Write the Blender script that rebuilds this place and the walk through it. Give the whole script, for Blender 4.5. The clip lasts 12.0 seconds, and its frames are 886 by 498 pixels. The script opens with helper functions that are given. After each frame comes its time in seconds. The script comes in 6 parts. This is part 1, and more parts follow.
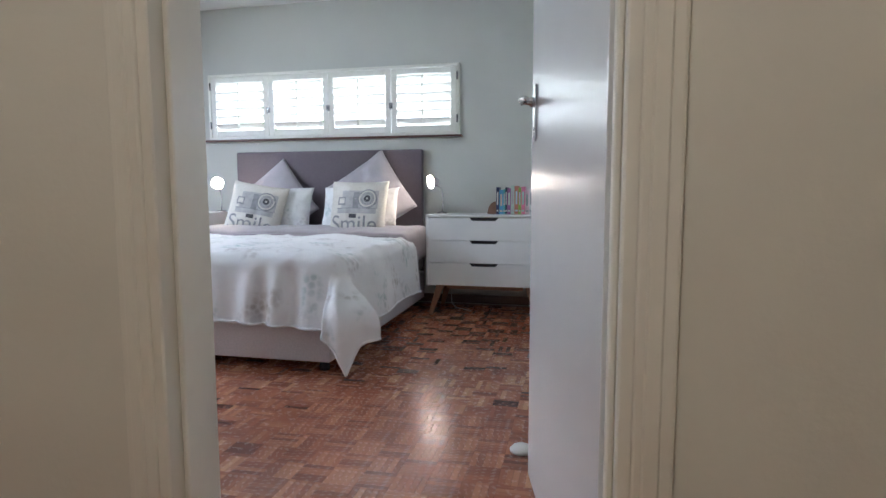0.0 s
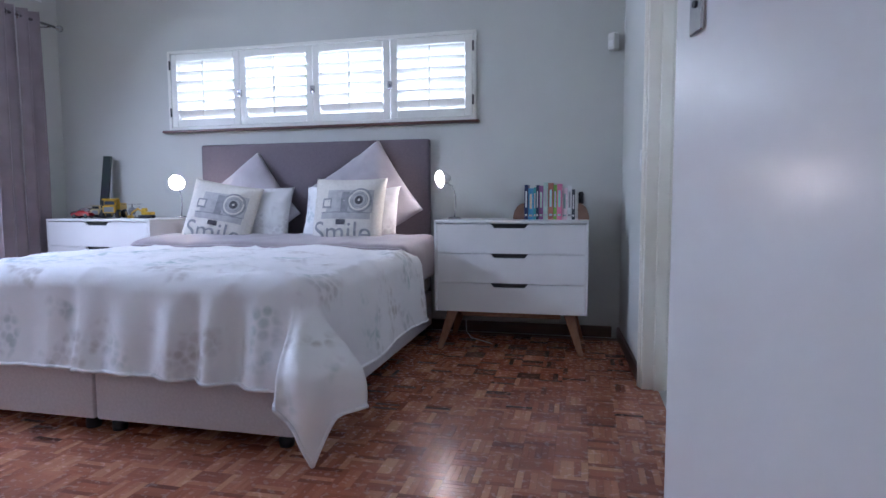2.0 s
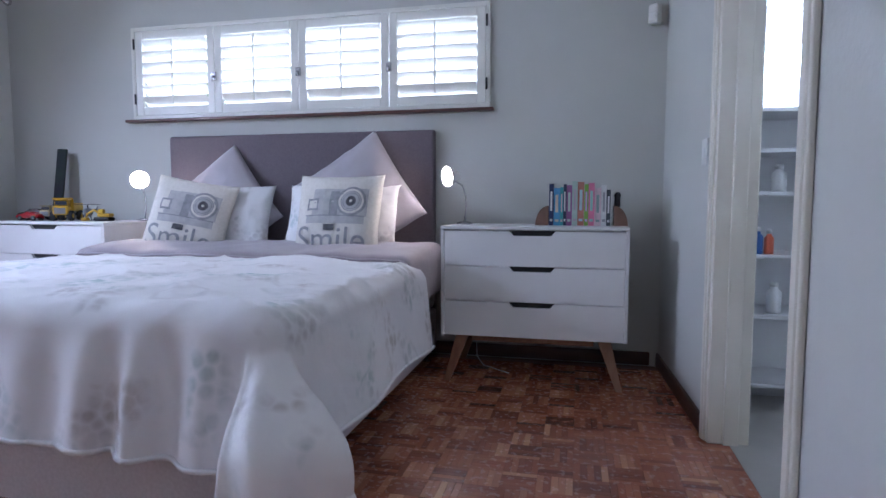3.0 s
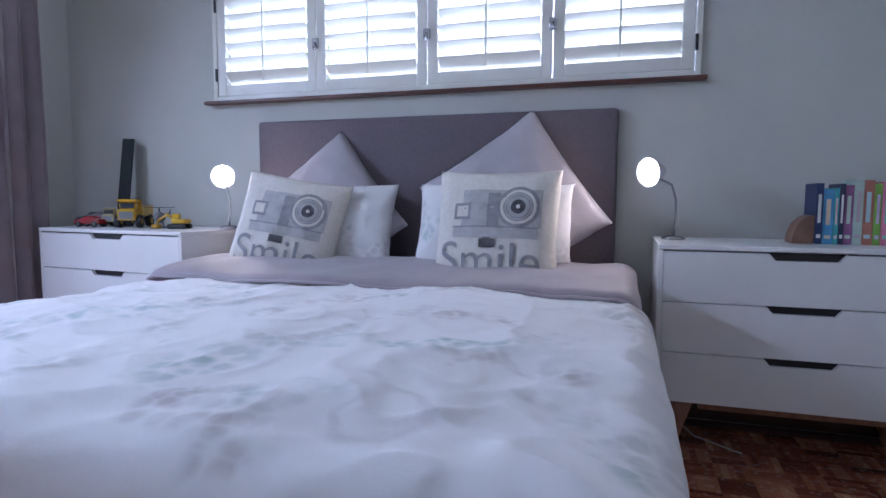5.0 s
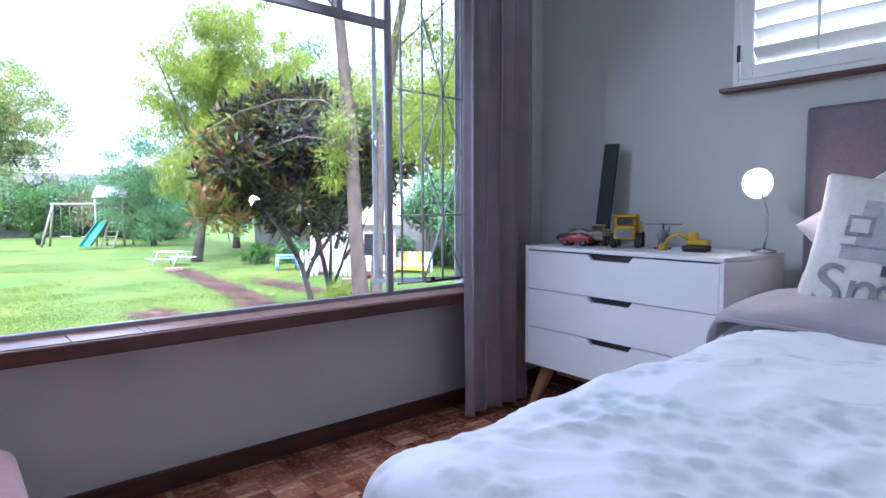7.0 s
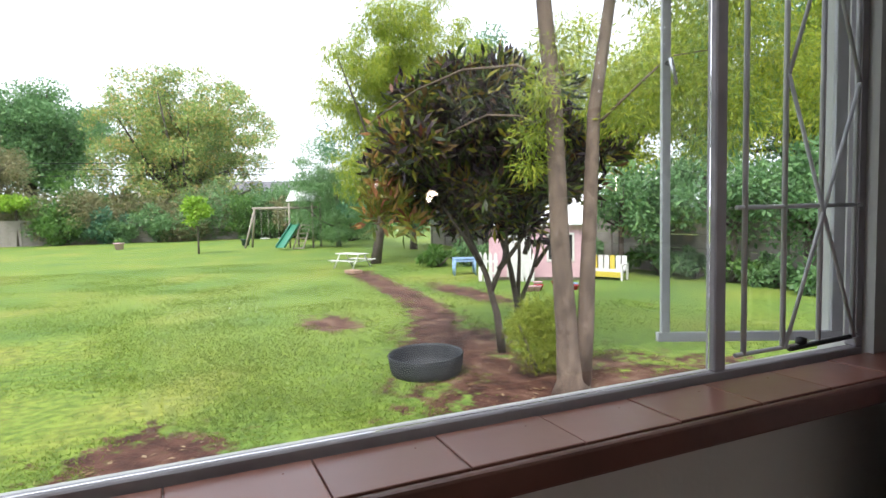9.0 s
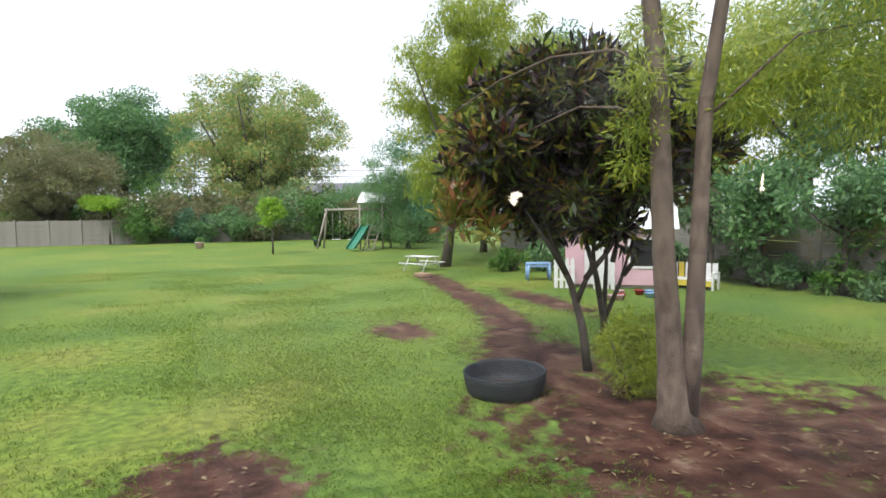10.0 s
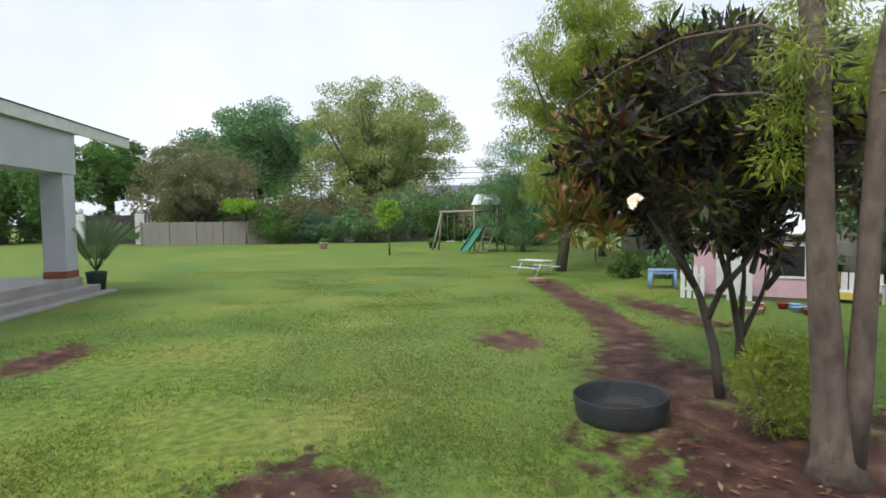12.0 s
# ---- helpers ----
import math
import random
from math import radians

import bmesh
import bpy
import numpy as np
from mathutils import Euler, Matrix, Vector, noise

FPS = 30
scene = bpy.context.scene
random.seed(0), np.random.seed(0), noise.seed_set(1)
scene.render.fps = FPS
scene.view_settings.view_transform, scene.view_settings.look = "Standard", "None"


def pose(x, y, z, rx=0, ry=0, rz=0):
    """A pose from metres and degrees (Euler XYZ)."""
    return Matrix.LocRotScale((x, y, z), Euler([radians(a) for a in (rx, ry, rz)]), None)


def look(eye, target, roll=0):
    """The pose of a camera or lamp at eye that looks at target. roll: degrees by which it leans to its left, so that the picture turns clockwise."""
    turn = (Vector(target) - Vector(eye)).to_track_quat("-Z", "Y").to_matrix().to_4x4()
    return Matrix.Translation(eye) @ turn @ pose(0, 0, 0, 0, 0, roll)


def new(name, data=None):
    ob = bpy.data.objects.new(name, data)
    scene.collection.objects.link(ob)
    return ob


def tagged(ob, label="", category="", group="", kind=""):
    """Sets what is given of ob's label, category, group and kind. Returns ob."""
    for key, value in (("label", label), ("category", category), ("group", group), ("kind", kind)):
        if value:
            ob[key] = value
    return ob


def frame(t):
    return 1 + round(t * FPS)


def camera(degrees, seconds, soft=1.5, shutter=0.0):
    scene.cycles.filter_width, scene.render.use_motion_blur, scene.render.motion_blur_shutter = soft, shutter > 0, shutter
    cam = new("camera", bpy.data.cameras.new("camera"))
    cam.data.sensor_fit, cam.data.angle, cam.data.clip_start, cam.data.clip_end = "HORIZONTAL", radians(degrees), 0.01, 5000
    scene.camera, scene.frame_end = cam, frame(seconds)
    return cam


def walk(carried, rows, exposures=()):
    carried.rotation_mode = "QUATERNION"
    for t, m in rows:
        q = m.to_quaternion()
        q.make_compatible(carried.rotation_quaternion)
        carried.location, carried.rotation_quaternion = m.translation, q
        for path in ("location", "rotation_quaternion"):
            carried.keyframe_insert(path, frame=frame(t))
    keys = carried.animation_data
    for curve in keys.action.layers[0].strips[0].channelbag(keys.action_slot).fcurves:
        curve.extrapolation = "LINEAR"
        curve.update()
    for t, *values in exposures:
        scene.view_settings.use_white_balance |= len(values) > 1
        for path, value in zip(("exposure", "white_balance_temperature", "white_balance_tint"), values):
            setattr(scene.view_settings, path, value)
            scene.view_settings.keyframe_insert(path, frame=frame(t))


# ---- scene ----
cam = camera(74.5, 12.0)
ROWS = [
    (0.0, -0.013, -0.076, 1.015, 12.76, -5.69, 0.15),
    (0.5, -0.155, 0.138, 0.986, 13.61, -5.20, 0.20),
    (1.0, -0.245, 0.370, 0.977, 13.84, -4.92, 0.20),
    (1.5, -0.304, 0.631, 0.966, 13.34, -4.90, 0.18),
    (2.0, -0.299, 0.956, 0.941, 13.26, -4.67, 0.25),
    (2.5, -0.350, 1.279, 0.927, 13.44, -4.45, 0.08),
    (2.7, -0.410, 1.393, 0.929, 13.02, -4.34, -0.09),
    (4.5, -1.028, 2.157, 0.972, 13.17, -5.01, -0.04),
    (5.0, -1.321, 2.294, 0.983, 17.28, -4.94, -0.22),
    (5.5, -1.611, 2.411, 0.978, 26.41, -4.19, -0.46),
    (6.0, -1.811, 2.490, 0.971, 36.78, -3.55, -0.01),
    (6.5, -2.109, 2.468, 0.978, 42.67, -3.69, 0.05),
    (7.0, -2.405, 2.441, 0.994, 49.04, -3.81, 0.22),
    (7.5, -2.734, 2.492, 0.995, 56.50, -3.70, -0.02),
    (7.7, -2.821, 2.548, 0.996, 59.66, -3.62, 0.20),
    (9.3, -3.868, 3.027, 0.971, 67.01, -3.52, 1.11),
    (9.5, -3.936, 3.040, 0.974, 68.51, -3.39, 1.00),
    (10.0, -4.163, 3.045, 0.984, 72.32, -3.32, 0.82),
    (10.5, -4.322, 3.076, 0.992, 75.84, -3.24, 0.72),
    (11.0, -4.414, 3.124, 1.008, 81.27, -3.16, 0.78),
    (11.5, -4.453, 3.159, 1.015, 83.81, -3.03, 0.83),
    (12.0, -4.463, 3.208, 1.007, 83.75, -3.01, 0.78),
]
EXPOSURES = [(0.0, 3.0, 5600, 16), (0.7, 2.95, 5350, 19), (1.5, 2.85, 5100, 24), (2.5, 2.75, 5150, 26), (5.0, 2.45, 5050, 27), (6.5, 2.25, 5050, 25), (7.7, 2.4, 5350, 21), (9.3, 1.2, 6500, 14), (10.5, 0.8, 6300, 15), (12.0, 0.45, 6300, 15)]
walk(cam, [(t, pose(x, y, z, 90 + pitch, roll, yaw)) for t, x, y, z, yaw, pitch, roll in ROWS], EXPOSURES)

# ---- sky and sun: bright overcast ----
world = bpy.data.worlds.new("overcast_sky")
scene.world = world
world.use_nodes = True
wn, wl = world.node_tree.nodes, world.node_tree.links
sky = wn.new("ShaderNodeTexSky")
sky.sky_type = "NISHITA"
sky.sun_disc = False
sky.sun_elevation, sky.sun_rotation = radians(55), radians(135)
sky.air_density, sky.dust_density = 1.0, 4.0
cloud = wn.new("ShaderNodeTexNoise")
cloud.inputs["Scale"].default_value, cloud.inputs["Detail"].default_value = 2.2, 5.0
cramp = wn.new("ShaderNodeValToRGB")
cramp.color_ramp.elements[0].position, cramp.color_ramp.elements[0].color = 0.3, (6.6, 7.3, 8.6, 1)
cramp.color_ramp.elements[1].position, cramp.color_ramp.elements[1].color = 0.7, (9.6, 9.9, 10.4, 1)
smix = wn.new("ShaderNodeMix")
smix.data_type = "RGBA"
smix.inputs[0].default_value = 0.86
SKY = 0.10
wl.new(cloud.outputs["Fac"], cramp.inputs[0])
wl.new(sky.outputs[0], smix.inputs[6])
wl.new(cramp.outputs[0], smix.inputs[7])
wl.new(smix.outputs[2], wn["Background"].inputs[0])
wn["Background"].inputs[1].default_value = SKY
sun_data = bpy.data.lights.new("sun", "SUN")
sun_data.energy, sun_data.angle, sun_data.color = 1.5, radians(20), (1.0, 0.96, 0.9)
sun = new("sun", sun_data)
sun.matrix_world = look((10, -15, 40), (-10, 5, 0))


# added area lamps at the three window openings, standing in for sky light
def window_light(name, m, w, h, watts):
    d = bpy.data.lights.new(name, "AREA")
    d.shape, d.size, d.size_y, d.energy, d.color = "RECTANGLE", w, h, watts, (0.86, 0.94, 1.0)
    o = new(name, d)
    o.matrix_world = m
    return o


window_light("garden_window_light", look((-4.68, 2.85, 2.08), (-3.1, 2.3, 0.7)), 1.8, 0.24, 7.5)
window_light("shutter_window_light", look((-2.27, 5.36, 1.83), (-2.27, 4.0, 1.75)), 2.4, 0.56, 9.5)
window_light("bathroom_window_light", look((0.48, 5.2, 1.73), (0.48, 4.0, 1.2)), 0.42, 0.48, 9.0)


# ---- materials ----
def mat(name, c1, c2=None, rough=0.6, scale=8.0, bump=0.0, bscale=None, metal=0.0, island=False, objrand=False, tone=False, spec=0.5, stretch=None, detail=6.0, fine=0.0, sheen=0.0, trans=0.0, contrast=(0.35, 0.65), coat=0.0):
    """Two colours mixed by noise (or per piece), with relief and uneven gloss."""
    m = bpy.data.materials.new(name)
    m.use_nodes = True
    n, l = m.node_tree.nodes, m.node_tree.links
    b = n["Principled BSDF"]
    b.inputs["Roughness"].default_value, b.inputs["Metallic"].default_value = rough, metal
    b.inputs["Specular IOR Level"].default_value = spec
    b.inputs["Coat Weight"].default_value = coat
    b.inputs["Coat Roughness"].default_value = 0.18
    if sheen:
        b.inputs["Sheen Weight"].default_value = sheen
    if trans:
        b.inputs["Transmission Weight"].default_value = trans
    c2 = c2 or tuple(min(1, v * 0.86) for v in c1)
    tc = n.new("ShaderNodeTexCoord")
    mp = n.new("ShaderNodeMapping")
    mp.inputs["Scale"].default_value = stretch or (1, 1, 1)
    l.new(tc.outputs["Object"], mp.inputs[0])
    nz = n.new("ShaderNodeTexNoise")
    nz.inputs["Scale"].default_value, nz.inputs["Detail"].default_value = scale, detail
    l.new(mp.outputs[0], nz.inputs["Vector"])
    rp = n.new("ShaderNodeValToRGB")
    rp.color_ramp.elements[0].position, rp.color_ramp.elements[0].color = contrast[0], (*c1, 1)
    rp.color_ramp.elements[1].position, rp.color_ramp.elements[1].color = contrast[1], (*c2, 1)
    fac = nz.outputs["Fac"]
    if tone:
        ta = n.new("ShaderNodeAttribute")
        ta.attribute_name = "tone"
        fac = ta.outputs["Fac"]
    if island or objrand:
        src = n.new("ShaderNodeObjectInfo").outputs["Random"] if objrand else n.new("ShaderNodeNewGeometry").outputs["Random Per Island"]
        mx = n.new("ShaderNodeMath")
        mx.operation = "MULTIPLY_ADD"
        l.new(src, mx.inputs[0])
        mx.inputs[1].default_value = 0.7
        ad = n.new("ShaderNodeMath")
        ad.operation = "MULTIPLY"
        ad.inputs[1].default_value = 0.3
        l.new(fac, ad.inputs[0])
        l.new(ad.outputs[0], mx.inputs[2])
        fac = mx.outputs[0]
        rp.color_ramp.elements[0].position, rp.color_ramp.elements[1].position = 0.1, 0.9
    l.new(fac, rp.inputs[0])
    l.new(rp.outputs[0], b.inputs["Base Color"])
    if bump:
        nb = n.new("ShaderNodeTexNoise")
        nb.inputs["Scale"].default_value, nb.inputs["Detail"].default_value = bscale or scale * 6, 4.0
        l.new(mp.outputs[0], nb.inputs["Vector"])
        bp = n.new("ShaderNodeBump")
        bp.inputs["Strength"].default_value, bp.inputs["Distance"].default_value = bump, 0.01
        l.new(nb.outputs["Fac"], bp.inputs["Height"])
        l.new(bp.outputs[0], b.inputs["Normal"])
        rr = n.new("ShaderNodeMapRange")
        rr.inputs[3].default_value, rr.inputs[4].default_value = max(0, rough - 0.08), min(1, rough + 0.08)
        l.new(nb.outputs["Fac"], rr.inputs[0])
        l.new(rr.outputs[0], b.inputs["Roughness"])
    return m


def ramp_stops(m, stops):
    """Replaces the colours of a material's ramp."""
    for nd in m.node_tree.nodes:
        if nd.type == "VALTORGB":
            e = nd.color_ramp.elements
            while len(e) > 1:
                e.remove(e[-1])
            e[0].position, e[0].color = stops[0][0], (*stops[0][1], 1)
            for p, c in stops[1:]:
                k = e.new(p)
                k.color = (*c, 1)
    return m


def leaf_mat(name, stops, rough=0.5, tr=0.35):
    """Leaves: a colour for each leaf, some light coming through."""
    m = ramp_stops(mat(name, (0.1, 0.2, 0.03), rough=rough, scale=0.7, island=True, spec=0.3), stops)
    n, l = m.node_tree.nodes, m.node_tree.links
    b, out = n["Principled BSDF"], n["Material Output"]
    t = n.new("ShaderNodeBsdfTranslucent")
    ramp = [x for x in n if x.type == "VALTORGB"][0]
    l.new(ramp.outputs[0], t.inputs[0])
    mx = n.new("ShaderNodeMixShader")
    mx.inputs[0].default_value = tr
    l.new(b.outputs[0], mx.inputs[1])
    l.new(t.outputs[0], mx.inputs[2])
    l.new(mx.outputs[0], out.inputs[0])
    return m


def glow(name, colour, strength):
    m = bpy.data.materials.new(name)
    m.use_nodes = True
    b = m.node_tree.nodes["Principled BSDF"]
    b.inputs["Base Color"].default_value = (0.9, 0.9, 0.88, 1)
    b.inputs["Emission Color"].default_value = (*colour, 1)
    b.inputs["Emission Strength"].default_value = strength
    return m


def glass(name):
    m = bpy.data.materials.new(name)
    m.use_nodes = True
    b = m.node_tree.nodes["Principled BSDF"]
    b.inputs["Transmission Weight"].default_value = 1.0
    b.inputs["Roughness"].default_value = 0.0
    b.inputs["IOR"].default_value = 1.45
    b.inputs["Base Color"].default_value = (0.97, 0.99, 0.98, 1)
    return m


M_WALL = mat("wall_paint", (0.575, 0.58, 0.54), (0.545, 0.55, 0.512), rough=0.7, scale=1.3, bump=0.10, bscale=55)
M_HALL = mat("hall_paint", (0.66, 0.63, 0.54), (0.62, 0.59, 0.50), rough=0.6, scale=1.5, bump=0.08, bscale=60)
M_CEIL = mat("ceiling_paint", (0.8, 0.8, 0.78), (0.76, 0.76, 0.74), rough=0.8, scale=1.0, bump=0.05)
M_GLOSS = mat("gloss_white_paint", (0.61, 0.61, 0.60), (0.59, 0.59, 0.58), rough=0.22, scale=1.2)
M_FRAME = mat("cream_frame_paint", (0.71, 0.68, 0.59), (0.64, 0.60, 0.50), rough=0.35, scale=3, bump=0.05, bscale=30)
M_SHUT = mat("shutter_paint", (0.80, 0.79, 0.73), (0.74, 0.73, 0.66), rough=0.4, scale=5, bump=0.04)
M_SKIRT = mat("dark_skirting_wood", (0.075, 0.028, 0.018), (0.045, 0.018, 0.012), rough=0.35, scale=4, stretch=(1, 1, 8), bump=0.08)
M_SILLW = mat("brown_sill_wood", (0.12, 0.045, 0.03), (0.075, 0.03, 0.02), rough=0.4, scale=6, bump=0.06)
PARQ = [(0.06, (0.144, 0.042, 0.022)), (0.25, (0.233, 0.075, 0.039)), (0.55, (0.353, 0.130, 0.069)), (0.78, (0.484, 0.207, 0.114)), (0.93, (0.595, 0.308, 0.171))]
M_PARQ = ramp_stops(mat("parquet_wood", (0.186, 0.088, 0.038), rough=0.26, scale=14, tone=True, bump=0.05, bscale=40, coat=0.15), PARQ)
# one wood twice: sheen by block direction painted as lighter and darker tone
M_PARQ_O = ramp_stops(mat("parquet_piece_bright_sheen", (0.186, 0.088, 0.038), rough=0.26, scale=14, objrand=True, bump=0.05, bscale=40, coat=0.15), [(0.10, (0.20, 0.063, 0.033)), (0.5, (0.365, 0.137, 0.074)), (0.82, (0.493, 0.211, 0.118)), (0.93, (0.577, 0.299, 0.167))])
M_PARQ_D = ramp_stops(mat("parquet_piece_dim_sheen", (0.186, 0.088, 0.038), rough=0.26, scale=14, objrand=True, bump=0.05, bscale=40, coat=0.15), [(0.10, (0.155, 0.046, 0.024)), (0.5, (0.28, 0.097, 0.052)), (0.85, (0.43, 0.175, 0.098))])
M_JOINT = mat("parquet_joint", (0.12, 0.045, 0.028), rough=0.6)
M_WHITE = mat("white_lacquer", (0.78, 0.78, 0.77), (0.74, 0.74, 0.73), rough=0.32, scale=3, bump=0.02)
M_DARK = mat("black_recess", (0.012, 0.012, 0.014), rough=0.5)
M_LEG = mat("oak_leg", (0.30, 0.145, 0.075), (0.22, 0.10, 0.05), rough=0.45, scale=6, stretch=(6, 6, 1), bump=0.08)
M_CHROME = mat("satin_chrome", (0.55, 0.55, 0.56), (0.48, 0.48, 0.5), rough=0.22, metal=1.0, scale=20)
M_HEAD = mat("mauve_upholstery", (0.165, 0.136, 0.153), (0.14, 0.115, 0.132), rough=0.9, scale=120, bump=0.25, bscale=420, sheen=0.3)
M_BASE = mat("bed_base_fabric", (0.70, 0.67, 0.68), (0.63, 0.60, 0.61), rough=0.9, scale=90, bump=0.2, bscale=350)
M_GREY = mat("grey_sateen", (0.33, 0.285, 0.305), (0.27, 0.235, 0.255), rough=0.6, scale=5, bump=0.1, bscale=60, sheen=0.3)
M_EURO = mat("pale_grey_pillowcase", (0.46, 0.43, 0.46), (0.40, 0.375, 0.405), rough=0.7, scale=4, bump=0.12, bscale=60, sheen=0.3)
def floral(name, base, scale):
    """White cotton printed with loose bunches of small pale petals and thin twigs."""
    m = mat(name, base, tuple(0.97 * v for v in base), rough=0.85, scale=5, bump=0.16, bscale=26, sheen=0.2)
    n, l = m.node_tree.nodes, m.node_tree.links
    b = n["Principled BSDF"]
    tc = [k for k in n if k.type == "TEX_COORD"][0]
    cloth = b.inputs["Base Color"].links[0].from_socket

    def nz(sc, detail):
        k = n.new("ShaderNodeTexNoise")
        k.inputs["Scale"].default_value, k.inputs["Detail"].default_value = sc, detail
        l.new(tc.outputs["Object"], k.inputs["Vector"])
        return k

    def ramp(src, stops):
        k = n.new("ShaderNodeValToRGB")
        e = k.color_ramp.elements
        e[0].position, e[0].color = stops[0][0], (*stops[0][1], 1)
        e[1].position, e[1].color = stops[-1][0], (*stops[-1][1], 1)
        for p, c in stops[1:-1]:
            e.new(p).color = (*c, 1)
        l.new(src, k.inputs[0])
        return k.outputs[0]

    def mul(a, c):
        k = n.new("ShaderNodeMath")
        k.operation = "MULTIPLY"
        for i_, v in ((0, a), (1, c)):
            if isinstance(v, float):
                k.inputs[i_].default_value = v
            else:
                l.new(v, k.inputs[i_])
        return k.outputs[0]

    def over(f, a, c):
        k = n.new("ShaderNodeMix")
        k.data_type = "RGBA"
        l.new(f, k.inputs[0])
        l.new(a, k.inputs[6])
        l.new(c, k.inputs[7])
        return k.outputs[2]

    petal = n.new("ShaderNodeTexVoronoi")
    petal.inputs["Scale"].default_value, petal.inputs["Randomness"].default_value = 26.0 * scale, 1.0
    l.new(tc.outputs["Object"], petal.inputs["Vector"])
    shape = ramp(petal.outputs["Distance"], [(0.36, (1, 1, 1)), (0.72, (0, 0, 0))])
    bunch = ramp(nz(4.2 * scale, 3.0).outputs[0], [(0.52, (0, 0, 0)), (0.60, (1, 1, 1))])
    wash = ramp(nz(14.0 * scale, 6.0).outputs[0], [(0.35, (0.4, 0.4, 0.4)), (0.65, (1, 1, 1))])
    hue = ramp(nz(2.6 * scale, 2.0).outputs[0], [(0.40, (0.36, 0.47, 0.46)), (0.48, (0.49, 0.52, 0.52)), (0.56, (0.52, 0.49, 0.50)), (0.64, (0.49, 0.46, 0.44))])
    twig = ramp(nz(2.0 * scale, 2.5).outputs[0], [(0.485, (0, 0, 0)), (0.493, (1, 1, 1)), (0.50, (1, 1, 1)), (0.508, (0, 0, 0))])
    part_of = ramp(nz(3.1 * scale, 1.0).outputs[0], [(0.55, (0, 0, 0)), (0.6, (1, 1, 1))])
    c = over(mul(mul(shape, bunch), mul(wash, 1.0)), cloth, hue)
    c = over(mul(mul(twig, part_of), mul(wash, 0.5)), c, hue)
    l.new(c, b.inputs["Base Color"])
    return m


M_DUVET = floral("floral_white_cotton", (0.79, 0.785, 0.795), 1.0)
M_PWHITE = floral("floral_pillowcase", (0.76, 0.755, 0.75), 1.3)
M_CUSH = mat("cream_linen", (0.70, 0.67, 0.61), (0.64, 0.61, 0.55), rough=0.9, scale=60, bump=0.3, bscale=380)
M_INK = mat("grey_print", (0.24, 0.24, 0.25), (0.33, 0.33, 0.34), rough=0.9, scale=30)
M_INK2 = mat("pale_grey_print", (0.40, 0.39, 0.39), (0.48, 0.47, 0.46), rough=0.9, scale=30)
M_INK3 = mat("dark_print", (0.06, 0.06, 0.065), (0.14, 0.14, 0.15), rough=0.9, scale=30)
M_CURT = mat("mauve_grey_curtain", (0.30, 0.25, 0.272), (0.25, 0.208, 0.228), rough=0.55, scale=7, bump=0.15, bscale=300, sheen=0.3)
M_GALV = mat("grey_window_steel", (0.37, 0.345, 0.365), (0.31, 0.29, 0.305), rough=0.62, scale=12, bump=0.06)
M_BAR = mat("white_bar_paint", (0.56, 0.57, 0.58), (0.48, 0.49, 0.50), rough=0.45, scale=12)
M_TILE = mat("glazed_brown_tile", (0.26, 0.115, 0.085), (0.19, 0.082, 0.062), rough=0.30, scale=9, objrand=True, bump=0.03, bscale=14)
M_GLASS = glass("clear_glass")
M_PINK = mat("dusty_pink_velvet", (0.35, 0.165, 0.15), (0.29, 0.135, 0.125), rough=0.8, scale=30, sheen=0.5, bump=0.1)
M_LAMP = glow("lit_led", (1.0, 0.80, 0.58), 15.0)
M_PLASTIC = mat("white_plastic", (0.72, 0.72, 0.69), rough=0.4)


# ---- mesh helpers ----
def mesh_ob(name, verts, faces, material, parent=None, smooth=False, label=""):
    me = bpy.data.meshes.new(name)
    me.from_pydata([tuple(v) for v in verts], [], [tuple(f) for f in faces])
    me.materials.append(material)
    if smooth:
        me.shade_smooth()
    ob = new(name, me)
    if parent:
        ob.parent = parent
    if label:
        ob["label"] = label
    return ob


def part(name, bm, material, parent=None, label="", smooth=False, auto=None):
    me = bpy.data.meshes.new(name)
    bmesh.ops.recalc_face_normals(bm, faces=bm.faces)
    bm.to_mesh(me)
    bm.free()
    me.materials.append(material)
    if smooth:
        me.shade_smooth()
    if auto:
        me.set_sharp_from_angle(angle=radians(auto))
    ob = new(name, me)
    if parent:
        ob.parent = parent
    if label:
        ob["label"] = label
    return ob


def bx(bm, x0, x1, y0, y1, z0, z1, bevel=0.0, m=None, seg=1):
    r = bmesh.ops.create_cube(bm, size=1)
    vs = r["verts"]
    for v in vs:
        v.co = ((x0 + x1) / 2 + v.co.x * (x1 - x0), (y0 + y1) / 2 + v.co.y * (y1 - y0), (z0 + z1) / 2 + v.co.z * (z1 - z0))
    if bevel:
        es = list({e for v in vs for e in v.link_edges})
        q = bmesh.ops.bevel(bm, geom=es, offset=bevel, segments=seg, affect="EDGES", profile=0.5)
        vs = list({v for f in q["faces"] for v in f.verts} | {v for v in vs if v.is_valid})
    if m is not None:
        bmesh.ops.transform(bm, matrix=m, verts=vs)
    return bm


def box(*a, **k):
    return bx(bmesh.new(), *a, **k)


